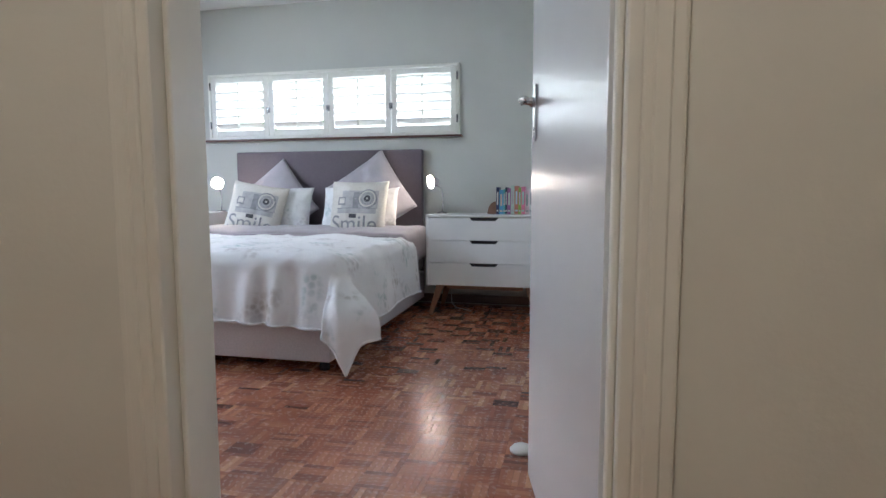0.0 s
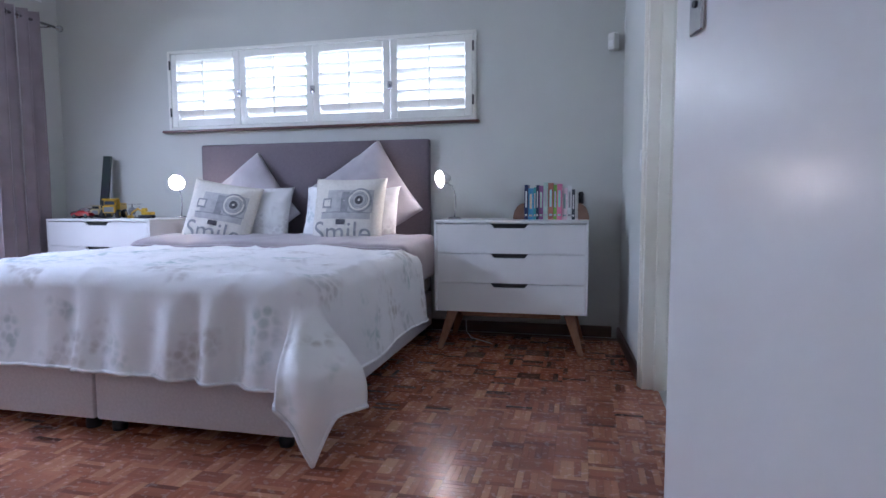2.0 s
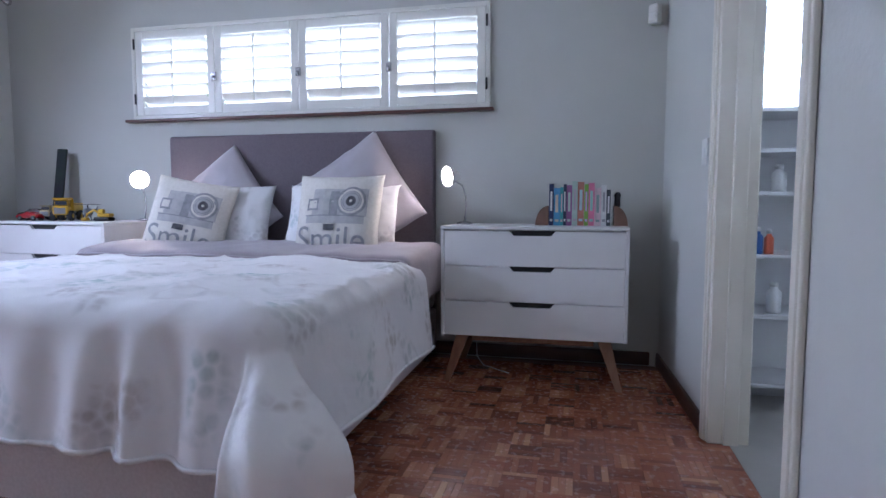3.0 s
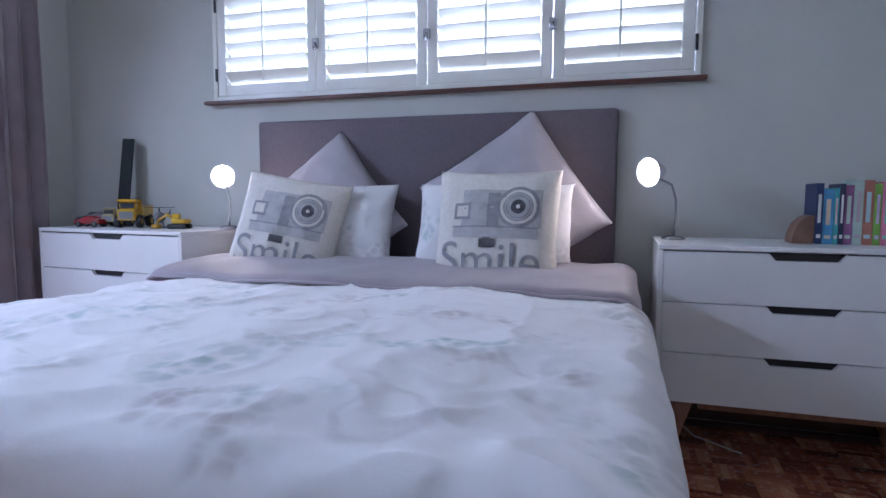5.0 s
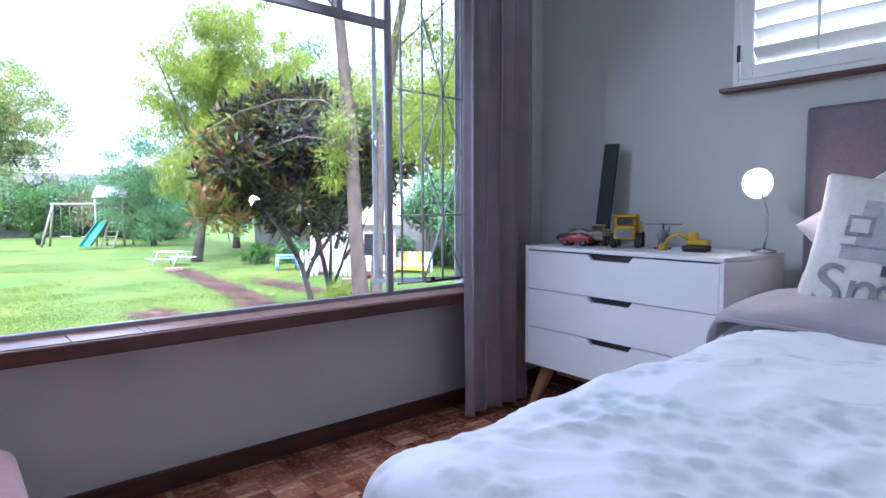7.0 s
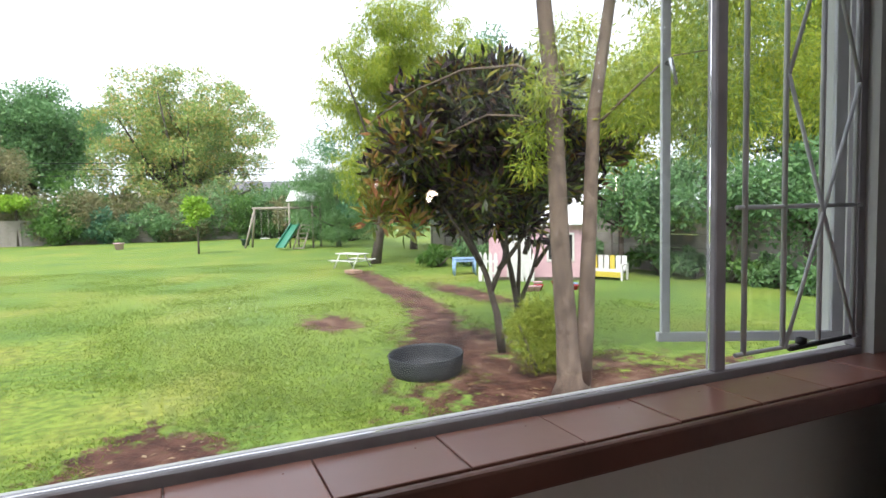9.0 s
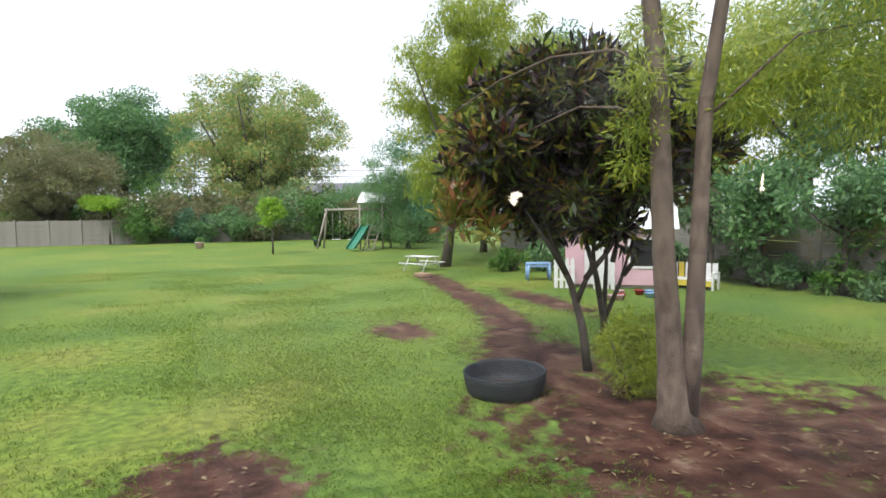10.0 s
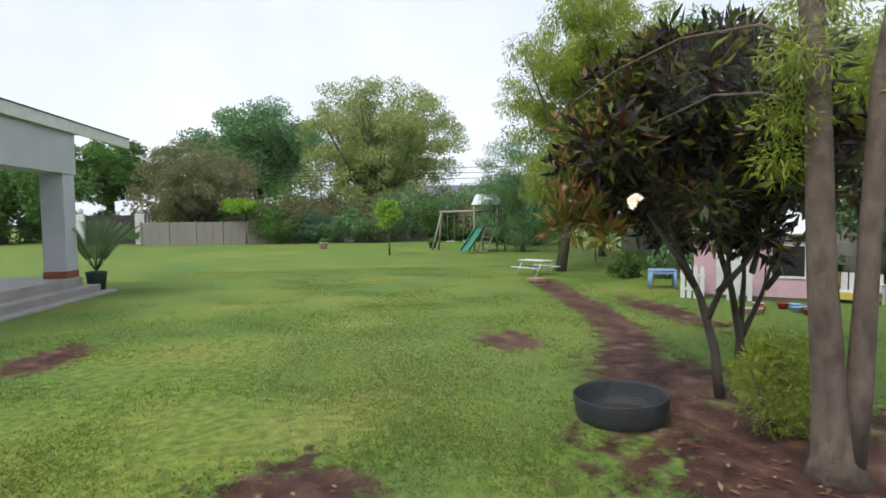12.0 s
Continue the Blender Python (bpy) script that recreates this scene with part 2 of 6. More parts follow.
def tube(bm, pts, radii, n=10, caps=True):
    """A round tube along points."""
    pts = [Vector(p) for p in pts]
    if not isinstance(radii, (list, tuple)):
        radii = [radii] * len(pts)
    rings = []
    for i, p in enumerate(pts):
        d = (pts[min(i + 1, len(pts) - 1)] - pts[max(i - 1, 0)]).normalized()
        a = d.orthogonal().normalized() if i == 0 else (a - d * a.dot(d)).normalized()
        b = d.cross(a)
        rings.append([bm.verts.new(p + radii[i] * (a * math.cos(2 * math.pi * k / n) + b * math.sin(2 * math.pi * k / n))) for k in range(n)])
    for r, s in zip(rings, rings[1:]):
        for k in range(n):
            f = bm.faces.new((r[k], r[(k + 1) % n], s[(k + 1) % n], s[k]))
            f.smooth = True
    if caps:
        bm.faces.new(rings[0][::-1])
        bm.faces.new(rings[-1])
    return bm


def lathe(bm, prof, n=32, at=(0, 0, 0), m=None):
    """Turns a profile of (radius, height) round z."""
    rings = []
    made = []
    for r, z in prof:
        ring = [bm.verts.new((at[0] + r * math.cos(2 * math.pi * k / n), at[1] + r * math.sin(2 * math.pi * k / n), at[2] + z)) for k in range(n)]
        rings.append(ring)
        made += ring
    for a, b in zip(rings, rings[1:]):
        for k in range(n):
            f = bm.faces.new((a[k], a[(k + 1) % n], b[(k + 1) % n], b[k]))
            f.smooth = True
    closed = prof[0] == prof[-1]
    if prof[0][0] > 1e-4 and not closed:
        bm.faces.new(rings[0][::-1])
    if prof[-1][0] > 1e-4 and not closed:
        bm.faces.new(rings[-1])
    if m is not None:
        bmesh.ops.transform(bm, matrix=m, verts=made)
    return bm


def thing(name, label, category, m=None, group=""):
    ob = tagged(new(name), label, category, group)
    ob.empty_display_size = 0.1
    if m is not None:
        ob.matrix_basis = m
    return ob


def setting(ob, label=""):
    return tagged(ob, label, kind="structure")


def wall_with_holes(bm, u0, u1, z0, z1, holes, t0, t1, axis):
    """A wall along u with rectangular holes (u, u, z, z), between depths t0 and t1. axis 'x': u is x and the depth y."""
    us = sorted({u0, u1, *[h[0] for h in holes], *[h[1] for h in holes]})
    zs = sorted({z0, z1, *[h[2] for h in holes], *[h[3] for h in holes]})
    for a, b in zip(us, us[1:]):
        for c, d in zip(zs, zs[1:]):
            if any(h[0] <= a and b <= h[1] and h[2] <= c and d <= h[3] for h in holes):
                continue
            if axis == "x":
                bx(bm, a, b, t0, t1, c, d)
            else:
                bx(bm, t0, t1, a, b, c, d)
    bmesh.ops.remove_doubles(bm, verts=bm.verts, dist=1e-5)
    seen = {}
    for f in list(bm.faces):
        k = tuple(sorted(tuple(round(c, 4) for c in v.co) for v in f.verts))
        seen.setdefault(k, []).append(f)
    dup = [f for fs in seen.values() if len(fs) > 1 for f in fs]
    bmesh.ops.delete(bm, geom=dup, context="FACES")
    return bm


# ---- rooms ----
NY, WX, SY, CZ = 5.085, -4.58, 1.045, 2.75     # north wall, west wall, south wall, ceiling
G = -0.451                                     # garden ground
EAST = pose(-0.03, NY, 0, 0, 0, 2.5)           # frame of the east wall, which runs slightly askew

setting(part("wall_north", wall_with_holes(bmesh.new(), WX - 0.22, 2.0, -0.5, CZ, [(-3.49, -1.05, 1.53, 2.12), (0.22, 0.74, 1.44, 2.02)], NY, NY + 0.22, "x"), M_WALL), "pale grey painted bedroom wall behind the bed")
setting(part("wall_west", wall_with_holes(bmesh.new(), -1.5, NY, -0.5, CZ, [(1.94, 4.53, 0.585, 2.22)], WX - 0.14, WX, "y"), M_WALL), "pale grey painted wall under the garden window")
setting(part("wall_south", wall_with_holes(bmesh.new(), WX, 0.9, 0, CZ, [(-0.828, 0.095, 0, 2.07)], SY - 0.14, SY, "x"), M_WALL), "painted wall with the bedroom doorway")
bm = wall_with_holes(bmesh.new(), -3.95, 0.0, 0, CZ, [(-1.9, -1.1, 0, 2.05)], 0.0, 0.13, "y")
e_wall = setting(part("wall_east", bm, M_WALL), "pale painted wall with the bathroom doorway")
e_wall.matrix_basis = EAST
setting(part("ceiling", box(WX - 0.22, 2.0, -1.5, NY + 0.22, CZ, CZ + 0.12), M_CEIL), "flat white painted ceiling")
for nm, b in (("hall_wall_east", (0.9, 1.0, -1.5, SY)), ("hall_wall_west", (-1.75, -1.65, -1.5, SY - 0.14)), ("hall_wall_south", (-1.65, 0.9, -1.5, -1.4))):
    setting(part(nm, box(*b, 0, CZ), M_HALL), "beige painted passage wall")
setting(part("hall_wall_north", wall_with_holes(bmesh.new(), -1.65, 0.9, 0, CZ, [(-0.828, 0.095, 0, 2.07)], SY - 0.144, SY - 0.14 - 0.0005, "x"), M_HALL), "beige painted passage wall beside the doorway")
floor_slab = setting(part("floor", box(WX, 0.9, -1.4, NY, -0.06, -0.008), M_JOINT), "reddish brown mosaic parquet floor")
setting(part("bath_wall_north", wall_with_holes(bmesh.new(), 0.0, 2.0, 0, CZ, [(0.22, 0.74, 1.44, 2.02)], NY - 0.1, NY - 0.0005, "x"), M_WALL), "white bathroom wall with a small high window")
for nm, b in (("bath_wall_south", (0.2, 2.0, 2.2, 2.3)), ("bath_wall_east", (1.9, 2.0, 2.3, NY - 0.1))):
    setting(part(nm, box(*b, 0, CZ), M_WALL), "white bathroom wall")
M_BFLOOR = mat("bath_floor_tile", (0.42, 0.40, 0.36), (0.36, 0.34, 0.31), rough=0.3, scale=4)
setting(part("bath_floor", box(0.09, 1.9, 2.3, NY - 0.1, -0.06, 0.002), M_BFLOOR), "beige tiled bathroom floor")

# skirting boards
for nm, b in (("baseboard_north", (WX, -0.08, NY - 0.018, NY)), ("baseboard_west", (WX, WX + 0.018, SY, NY - 0.018)), ("baseboard_south", (WX + 0.018, -0.884, SY, SY + 0.018))):
    setting(part(nm, box(*b, 0, 0.078, bevel=0.004), M_SKIRT), "dark red-brown wooden skirting board")
for a, b in ((-1.04, -0.02), (-3.9, -1.96)):
    o = setting(part("baseboard_east", box(-0.018, 0, a, b, 0, 0.078, bevel=0.004), M_SKIRT), "dark red-brown wooden skirting board")
    o.matrix_basis = EAST

# bedroom door frame: jambs with stops, and architraves on the passage side and in the room
def door_frame(name, u0, u1, h, t0, t1, matrix, material, label):
    """A door lining in an opening u0..u1 (local x), wall between t0 and t1 (local y)."""
    fr = tagged(new(name), label, kind="structure")
    fr.matrix_basis = matrix
    j = 0.035
    part("jamb", box(u0, u0 + j, t0 - 0.012, t1 + 0.012, 0, h, bevel=0.004), material, fr)
    part("jamb", box(u1 - j, u1, t0 - 0.012, t1 + 0.012, 0, h, bevel=0.004), material, fr)
    part("head", box(u0 + j, u1 - j, t0 - 0.012, t1 + 0.012, h - j, h, bevel=0.004), material, fr)
    for u, s in ((u0 + j, 1), (u1 - j, -1)):
        a, b = sorted((u, u + s * 0.013))
        part("stop", box(a, b, t0 + 0.03, t1 - 0.045, 0, h - j, bevel=0.003), material, fr)
    for d, e in ((t0 - 0.02, t0 - 0.0008), (t1 + 0.0008, t1 + 0.02)):
        for a, b in ((u0 - 0.055, u0 + 0.012), (u1 - 0.012, u1 + 0.055)):
            bm = box(a, b, d, e, 0, h + 0.055, bevel=0.006, seg=2)
            bx(bm, a + 0.016, b - 0.022, d - 0.005 if d < t0 else d, e if d < t0 else e + 0.005, 0, h + 0.03, bevel=0.004)
            part("architrave", bm, material, fr)
        part("architrave", box(u0 + 0.012, u1 - 0.012, d, e, h - 0.012, h + 0.055, bevel=0.006), material, fr)
    return fr


df = door_frame("door_frame_1", -0.828, 0.095, 2.07, SY - 0.144, SY, pose(0, 0, 0), M_FRAME, "cream gloss painted wooden door frame")
bm = box(-0.794, -0.7915, SY - 0.1, SY - 0.06, 1.19, 1.29, bevel=0.0008)
part("strike_plate", bm, M_CHROME, df, "worn metal strike plate")
part("strike_hole", box(-0.7915, -0.7908, SY - 0.088, SY - 0.07, 1.215, 1.265), M_DARK, df)
door_frame("door_frame_2", -1.9, -1.1, 2.05, -0.13, 0.0, EAST @ pose(0, 0, 0, 0, 0, 90), M_FRAME, "cream painted bathroom door frame")

# bedroom door leaf, open into the room
LEAF = pose(0.06, SY + 0.012, 0.008, 0, 0, 90 + 12.8)
door = tagged(new("door_1"), "white gloss painted flush door, standing open", kind="structure")
door.matrix_basis = LEAF
part("leaf", box(0, 0.905, -0.02, 0.02, 0, 2.02, bevel=0.003, seg=2), M_GLOSS, door)
for s in (1, -1):
    hd = part("door_handle", box(0.80, 0.84, s * 0.0205, s * 0.027, 1.165, 1.345, bevel=0.0025), M_CHROME, door, "chrome lever handle on a long plate")
    bm = lathe(bmesh.new(), [(0.016, 0), (0.016, 0.012), (0.010, 0.016), (0.009, 0.045)], 20, m=pose(0.82, s * 0.027, 1.29, -90 * s, 0, 0))
    tube(bm, [(0.82, s * 0.066, 1.29), (0.795, s * 0.072, 1.292), (0.755, s * 0.074, 1.292), (0.715, s * 0.07, 1.286), (0.70, s * 0.066, 1.282)], [0.011, 0.0105, 0.009, 0.008, 0.006], 12)
    part("lever", bm, M_CHROME, hd)
    part("keyhole", lathe(bmesh.new(), [(0.005, 0), (0.005, 0.002)], 12, m=pose(0.82, s * 0.0275, 1.205, -90 * s, 0, 0)), M_DARK, hd)
for z in (0.25, 1.0, 1.8):
    part("hinge", tube(bmesh.new(), [(-0.006, -0.022, z), (-0.006, -0.022, z + 0.09)], 0.006, 8), M_CHROME, door)

stop = thing("door_stop", "round white plastic door stop on the parquet", "door stop", pose(-0.20, 2.13, 0))
part("cap", lathe(bmesh.new(), [(0.045, 0), (0.046, 0.008), (0.036, 0.02), (0.02, 0.028), (0.0, 0.03)], 28), M_PLASTIC, stop)

# ---- shutter window over the bed ----
win = tagged(new("window_1"), "cream wooden window with four louvred shutter sashes", kind="structure")
FY = NY - 0.025
for nm, b in (("window_frame", (-3.515, -3.49, FY, NY + 0.1, 1.515, 2.135)), ("window_frame", (-1.05, -1.025, FY, NY + 0.1, 1.515, 2.135)), ("window_frame", (-3.49, -1.05, FY, NY + 0.1, 2.11, 2.135)), ("window_frame", (-3.49, -1.05, FY, NY + 0.1, 1.515, 1.54))):
    part(nm, box(*b, bevel=0.003), M_SHUT, win)
part("window_sill", box(-3.56, -1.0, NY - 0.055, NY - 0.0005, 1.495, 1.513, bevel=0.005, seg=2), M_SILLW, win, "thin dark brown wooden sill")
edges = [-3.488, -2.878, -2.268, -1.658, -1.052]
slat_me = None
for i in range(4):
    a, b = edges[i] + 0.002, edges[i + 1] - 0.002
    sash = part("sash", box(a, a + 0.052, FY + 0.006, FY + 0.036, 1.542, 2.108, bevel=0.004), M_SHUT, win)
    part("stile", box(b - 0.052, b, FY + 0.006, FY + 0.036, 1.542, 2.108, bevel=0.004), M_SHUT, sash)
    part("rail", box(a + 0.052, b - 0.052, FY + 0.006, FY + 0.036, 2.05, 2.108, bevel=0.004), M_SHUT, sash)
    part("rail", box(a + 0.052, b - 0.052, FY + 0.006, FY + 0.036, 1.542, 1.60, bevel=0.004), M_SHUT, sash)
    for k in range(6):
        z = 1.637 + k * 0.0755
        w = (b - a - 0.108) / 2
        if slat_me is None:
            s = part("slat", box(-w, w, -0.044, 0.044, -0.004, 0.004, bevel=0.003), M_SHUT, sash)
            slat_me = s.data
        else:
            s = new("slat", slat_me)
            s.parent = sash
        s.matrix_basis = pose((a + b) / 2, FY + 0.024, z, -48 + random.uniform(-2, 2))
    part("tilt_rod", box((a + b) / 2 - 0.012, (a + b) / 2 - 0.002, FY - 0.014, FY - 0.004, 1.61, 2.045, bevel=0.002), M_SHUT, sash)
    if i < 3:
        c = part("catch", box(b - 0.016, b + 0.02, FY - 0.008, FY + 0.006, 1.755, 1.81, bevel=0.004), M_CHROME, sash, "small metal window catch")
        part("lever", tube(bmesh.new(), [(b + 0.002, FY - 0.012, 1.785), (b + 0.004, FY - 0.022, 1.77), (b + 0.004, FY - 0.022, 1.745)], 0.005, 8), M_CHROME, c)
for x in (-3.492, -1.046):
    for z in (1.62, 1.99):
        part("hinge", box(x - 0.006, x + 0.006, FY - 0.006, FY + 0.004, z, z + 0.07, bevel=0.002), M_DARK, win)

# ---- garden window: steel frame, fixed centre pane, side casements open, bars ----
gw = tagged(new("window_2"), "wide painted steel garden window with side casements open", kind="structure")
GX, Z0, Z1, YA, YL, YR, YB, ZT = -4.62, 0.60, 2.22, 1.94, 2.487, 4.029, 4.53, 1.833


def bar(y0, y1, z0, z1, parent=gw, x=GX, t=0.014, name="window_frame", material=None):
    return part(name, box(x - t, x + t, y0, y1, z0, z1, bevel=0.003), material or M_GALV, parent)


bar(YA, YB, Z0 - 0.014, Z0 + 0.016, t=0.014)
bar(YA, YB, Z1 - 0.03, Z1)
bar(YA, YA + 0.03, Z0 + 0.0165, Z1 - 0.03)
bar(YB - 0.03, YB, Z0 + 0.0165, Z1 - 0.03)
bar(YL - 0.017, YL + 0.017, Z0 + 0.0165, Z1 - 0.03)
bar(YR - 0.017, YR + 0.017, Z0 + 0.0165, Z1 - 0.03)
bar(YL + 0.02, YR - 0.02, ZT - 0.02, ZT + 0.02)
bar(3.765, 3.793, ZT + 0.02, Z1 - 0.03)
for y0, y1, z0, z1 in ((YL + 0.02, YR - 0.02, Z0 + 0.0165, ZT - 0.02), (YL + 0.02, 3.765, ZT + 0.02, Z1 - 0.03), (3.793, YR - 0.02, ZT + 0.02, Z1 - 0.03)):
    o = part("pane", box(GX - 0.002, GX + 0.002, y0, y1, z0, z1), M_GLASS, gw)
    o.visible_shadow = False


def casement(hinge_y, sign, angle):
    """An outward-opening side casement with its pane and stay."""
    c = new("casement")
    c.parent = gw
    c.matrix_basis = pose(GX - 0.02, hinge_y, 0, 0, 0, angle)
    w = 0.465
    for y0, y1, z0, z1 in ((0, w, Z0 + 0.028, Z0 + 0.052), (0, w, Z1 - 0.06, Z1 - 0.036), (0, 0.03, Z0 + 0.052, Z1 - 0.06), (w - 0.032, w - 0.01, Z0 + 0.052, Z1 - 0.06)):
        a, b = sorted((sign * y0, sign * y1))
        part("casement_frame", box(-0.008, 0.008, a, b, z0, z1, bevel=0.002), M_BAR, c)
    a, b = sorted((sign * 0.03, sign * (w - 0.032)))
    p = part("pane", box(-0.002, 0.002, a, b, Z0 + 0.052, Z1 - 0.06), M_GLASS, c)
    p.visible_shadow = False
    part("casement_handle", tube(bmesh.new(), [(0.015, sign * (w - 0.02), 1.33), (0.04, sign * (w - 0.02), 1.335), (0.05, sign * (w - 0.03), 1.27)], 0.006, 8), M_CHROME, c)


casement(YB - 0.03, -1, -27)
casement(YA + 0.03, 1, 27)


def burglar_bars(y0, y1):
    g = new("burglar_bars")
    g.parent = gw
    x = GX + 0.026
    zs = (Z0 + 0.05, Z1 - 0.05)
    w = y1 - y0
    for f in (0.08, 0.36, 0.64, 0.92):
        part("bar", tube(bmesh.new(), [(x, y0 + f * w, zs[0]), (x, y0 + f * w, zs[1])], 0.006, 8), M_BAR, g)
    for z in (Z0 + 0.05, 0.97, 1.55, Z1 - 0.05):
        part("cross_bar", tube(bmesh.new(), [(x, y0 + 0.01, z), (x, y1 - 0.01, z)], 0.005, 8), M_BAR, g)
    for a, b in (((0.36, Z0 + 0.05), (0.92, 1.26)), ((0.92, Z0 + 0.05), (0.36, 1.26)), ((0.36, 1.26), (0.92, 1.9)), ((0.92, 1.26), (0.36, 1.9))):
        part("diagonal", tube(bmesh.new(), [(x + 0.006, y0 + a[0] * w, a[1]), (x + 0.006, y0 + b[0] * w, b[1])], 0.0045, 8), M_BAR, g)


burglar_bars(YR + 0.02, YB - 0.03)
burglar_bars(YA + 0.03, YL - 0.02)
for y in (4.35, 2.2):
    st = part("window_stay", tube(bmesh.new(), [(GX + 0.03, y - 0.12, Z0 + 0.045), (GX + 0.03, y + 0.1, Z0 + 0.05)], 0.006, 8), M_DARK, gw)
    part("stay_knob", lathe(bmesh.new(), [(0.0, 0), (0.012, 0.004), (0.012, 0.016), (0, 0.02)], 12, at=(GX + 0.03, y - 0.08, Z0 + 0.05)), M_DARK, st)

# tiled inside sill
sill = tagged(new("window_sill"), "glossy brown glazed tiled window sill", kind="structure")
part("bed", box(WX - 0.016, -4.458, YA - 0.03, YB + 0.05, 0.55, 0.5755, bevel=0.004), M_SILLW, sill)
part("nosing", box(-4.4575, -4.44, YA - 0.03, YB + 0.05, 0.548, 0.598, bevel=0.006, seg=2), M_SILLW, sill, "dark brown wooden nosing")
tile_me = None
for k in range(13):
    y = YA - 0.028 + k * 0.2055
    if tile_me is None:
        tl = part("tile", box(-0.0715, 0.0665, 0, 0.2035, -0.012, 0.012, bevel=0.002, seg=2), M_TILE, sill)
        tile_me = tl.data
    else:
        tl = new("tile", tile_me)
        tl.parent = sill
    tl.matrix_basis = pose(-4.5255, y, 0.588 + random.uniform(-0.0008, 0.0008))

# plaster air vent high on the west wall
vent = tagged(new("wall_vent"), "white plaster air vent high in the wall", kind="structure")
part("vent_frame", box(WX, WX + 0.008, 4.72, 4.95, 2.56, 2.70, bevel=0.003), M_CEIL, vent)
for i in range(5):
    for j in range(3):
        part("slot", box(WX + 0.0075, WX + 0.0095, 4.735 + i * 0.042, 4.765 + i * 0.042, 2.578 + j * 0.042, 2.596 + j * 0.042), M_JOINT, vent)


# ---- curtain and rod ----
rod = thing("curtain_rod", "brushed metal curtain rod with a ring finial", "curtain rod", pose(0, 0, 0))
part("rod", tube(bmesh.new(), [(-4.392, 1.6, 2.335), (-4.392, 4.88, 2.335)], 0.011, 12), M_CHROME, rod)
part("finial", lathe(bmesh.new(), [(0.008, 0), (0.012, 0.02), (0.024, 0.035), (0.028, 0.05), (0.02, 0.066), (0.0, 0.07)], 18, m=pose(-4.392, 4.88, 2.335, -90)), M_CHROME, rod)
for y in (4.84, 1.7):
    bm = tube(bmesh.new(), [(WX, y, 2.335), (-4.392, y, 2.325)], 0.007, 8)
    lathe(bm, [(0.022, 0), (0.022, 0.006), (0.01, 0.01)], 16, m=pose(WX, y, 2.335, 0, 90, 0))
    part("bracket", bm, M_CHROME, rod)

curtain = thing("curtain", "mauve grey eyelet curtain drawn aside, hanging to the floor", "curtain", pose(0, 0, 0))
NU, NV = 150, 60
vs, fs = [], []
for j in range(NV + 1):
    v = j / NV
    z = 2.395 - v * 2.378
    for i in range(NU + 1):
        u = i / NU
        ph = u * 4.5 * 2 * math.pi
        amp = 0.044 + 0.010 * math.sin(v * 2.1 + u * 9) - 0.010 * v
        spread = 1.0 + 0.08 * v + 0.03 * math.sin(5 * v)
        y = 4.515 + (u - 0.5) * 0.43 * spread + 0.014 * math.sin(2 * ph) + 0.012 * noise.noise((u * 5, v * 2, 3))
        x = -4.392 + amp * math.sin(ph + 0.5 * noise.noise((u * 3, v * 1.5, 0))) + 0.012 * noise.noise((u * 6, v * 3, 9))
        vs.append((x, y, z))
for j in range(NV):
    for i in range(NU):
        a = j * (NU + 1) + i
        fs.append((a, a + 1, a + NU + 2, a + NU + 1))
cl = mesh_ob("cloth", vs, fs, M_CURT, curtain, True)
cl.modifiers.new("thick", "SOLIDIFY").thickness = 0.003
for k in range(6):
    y = 4.32 + k * 0.078
    part("eyelet", lathe(bmesh.new(), [(0.026, -0.003), (0.026, 0.003), (0.018, 0.004), (0.018, -0.004), (0.026, -0.003)], 20, m=pose(-4.392, y, 2.335, 90, 0, 25 if k % 2 else -25)), M_CHROME, curtain)


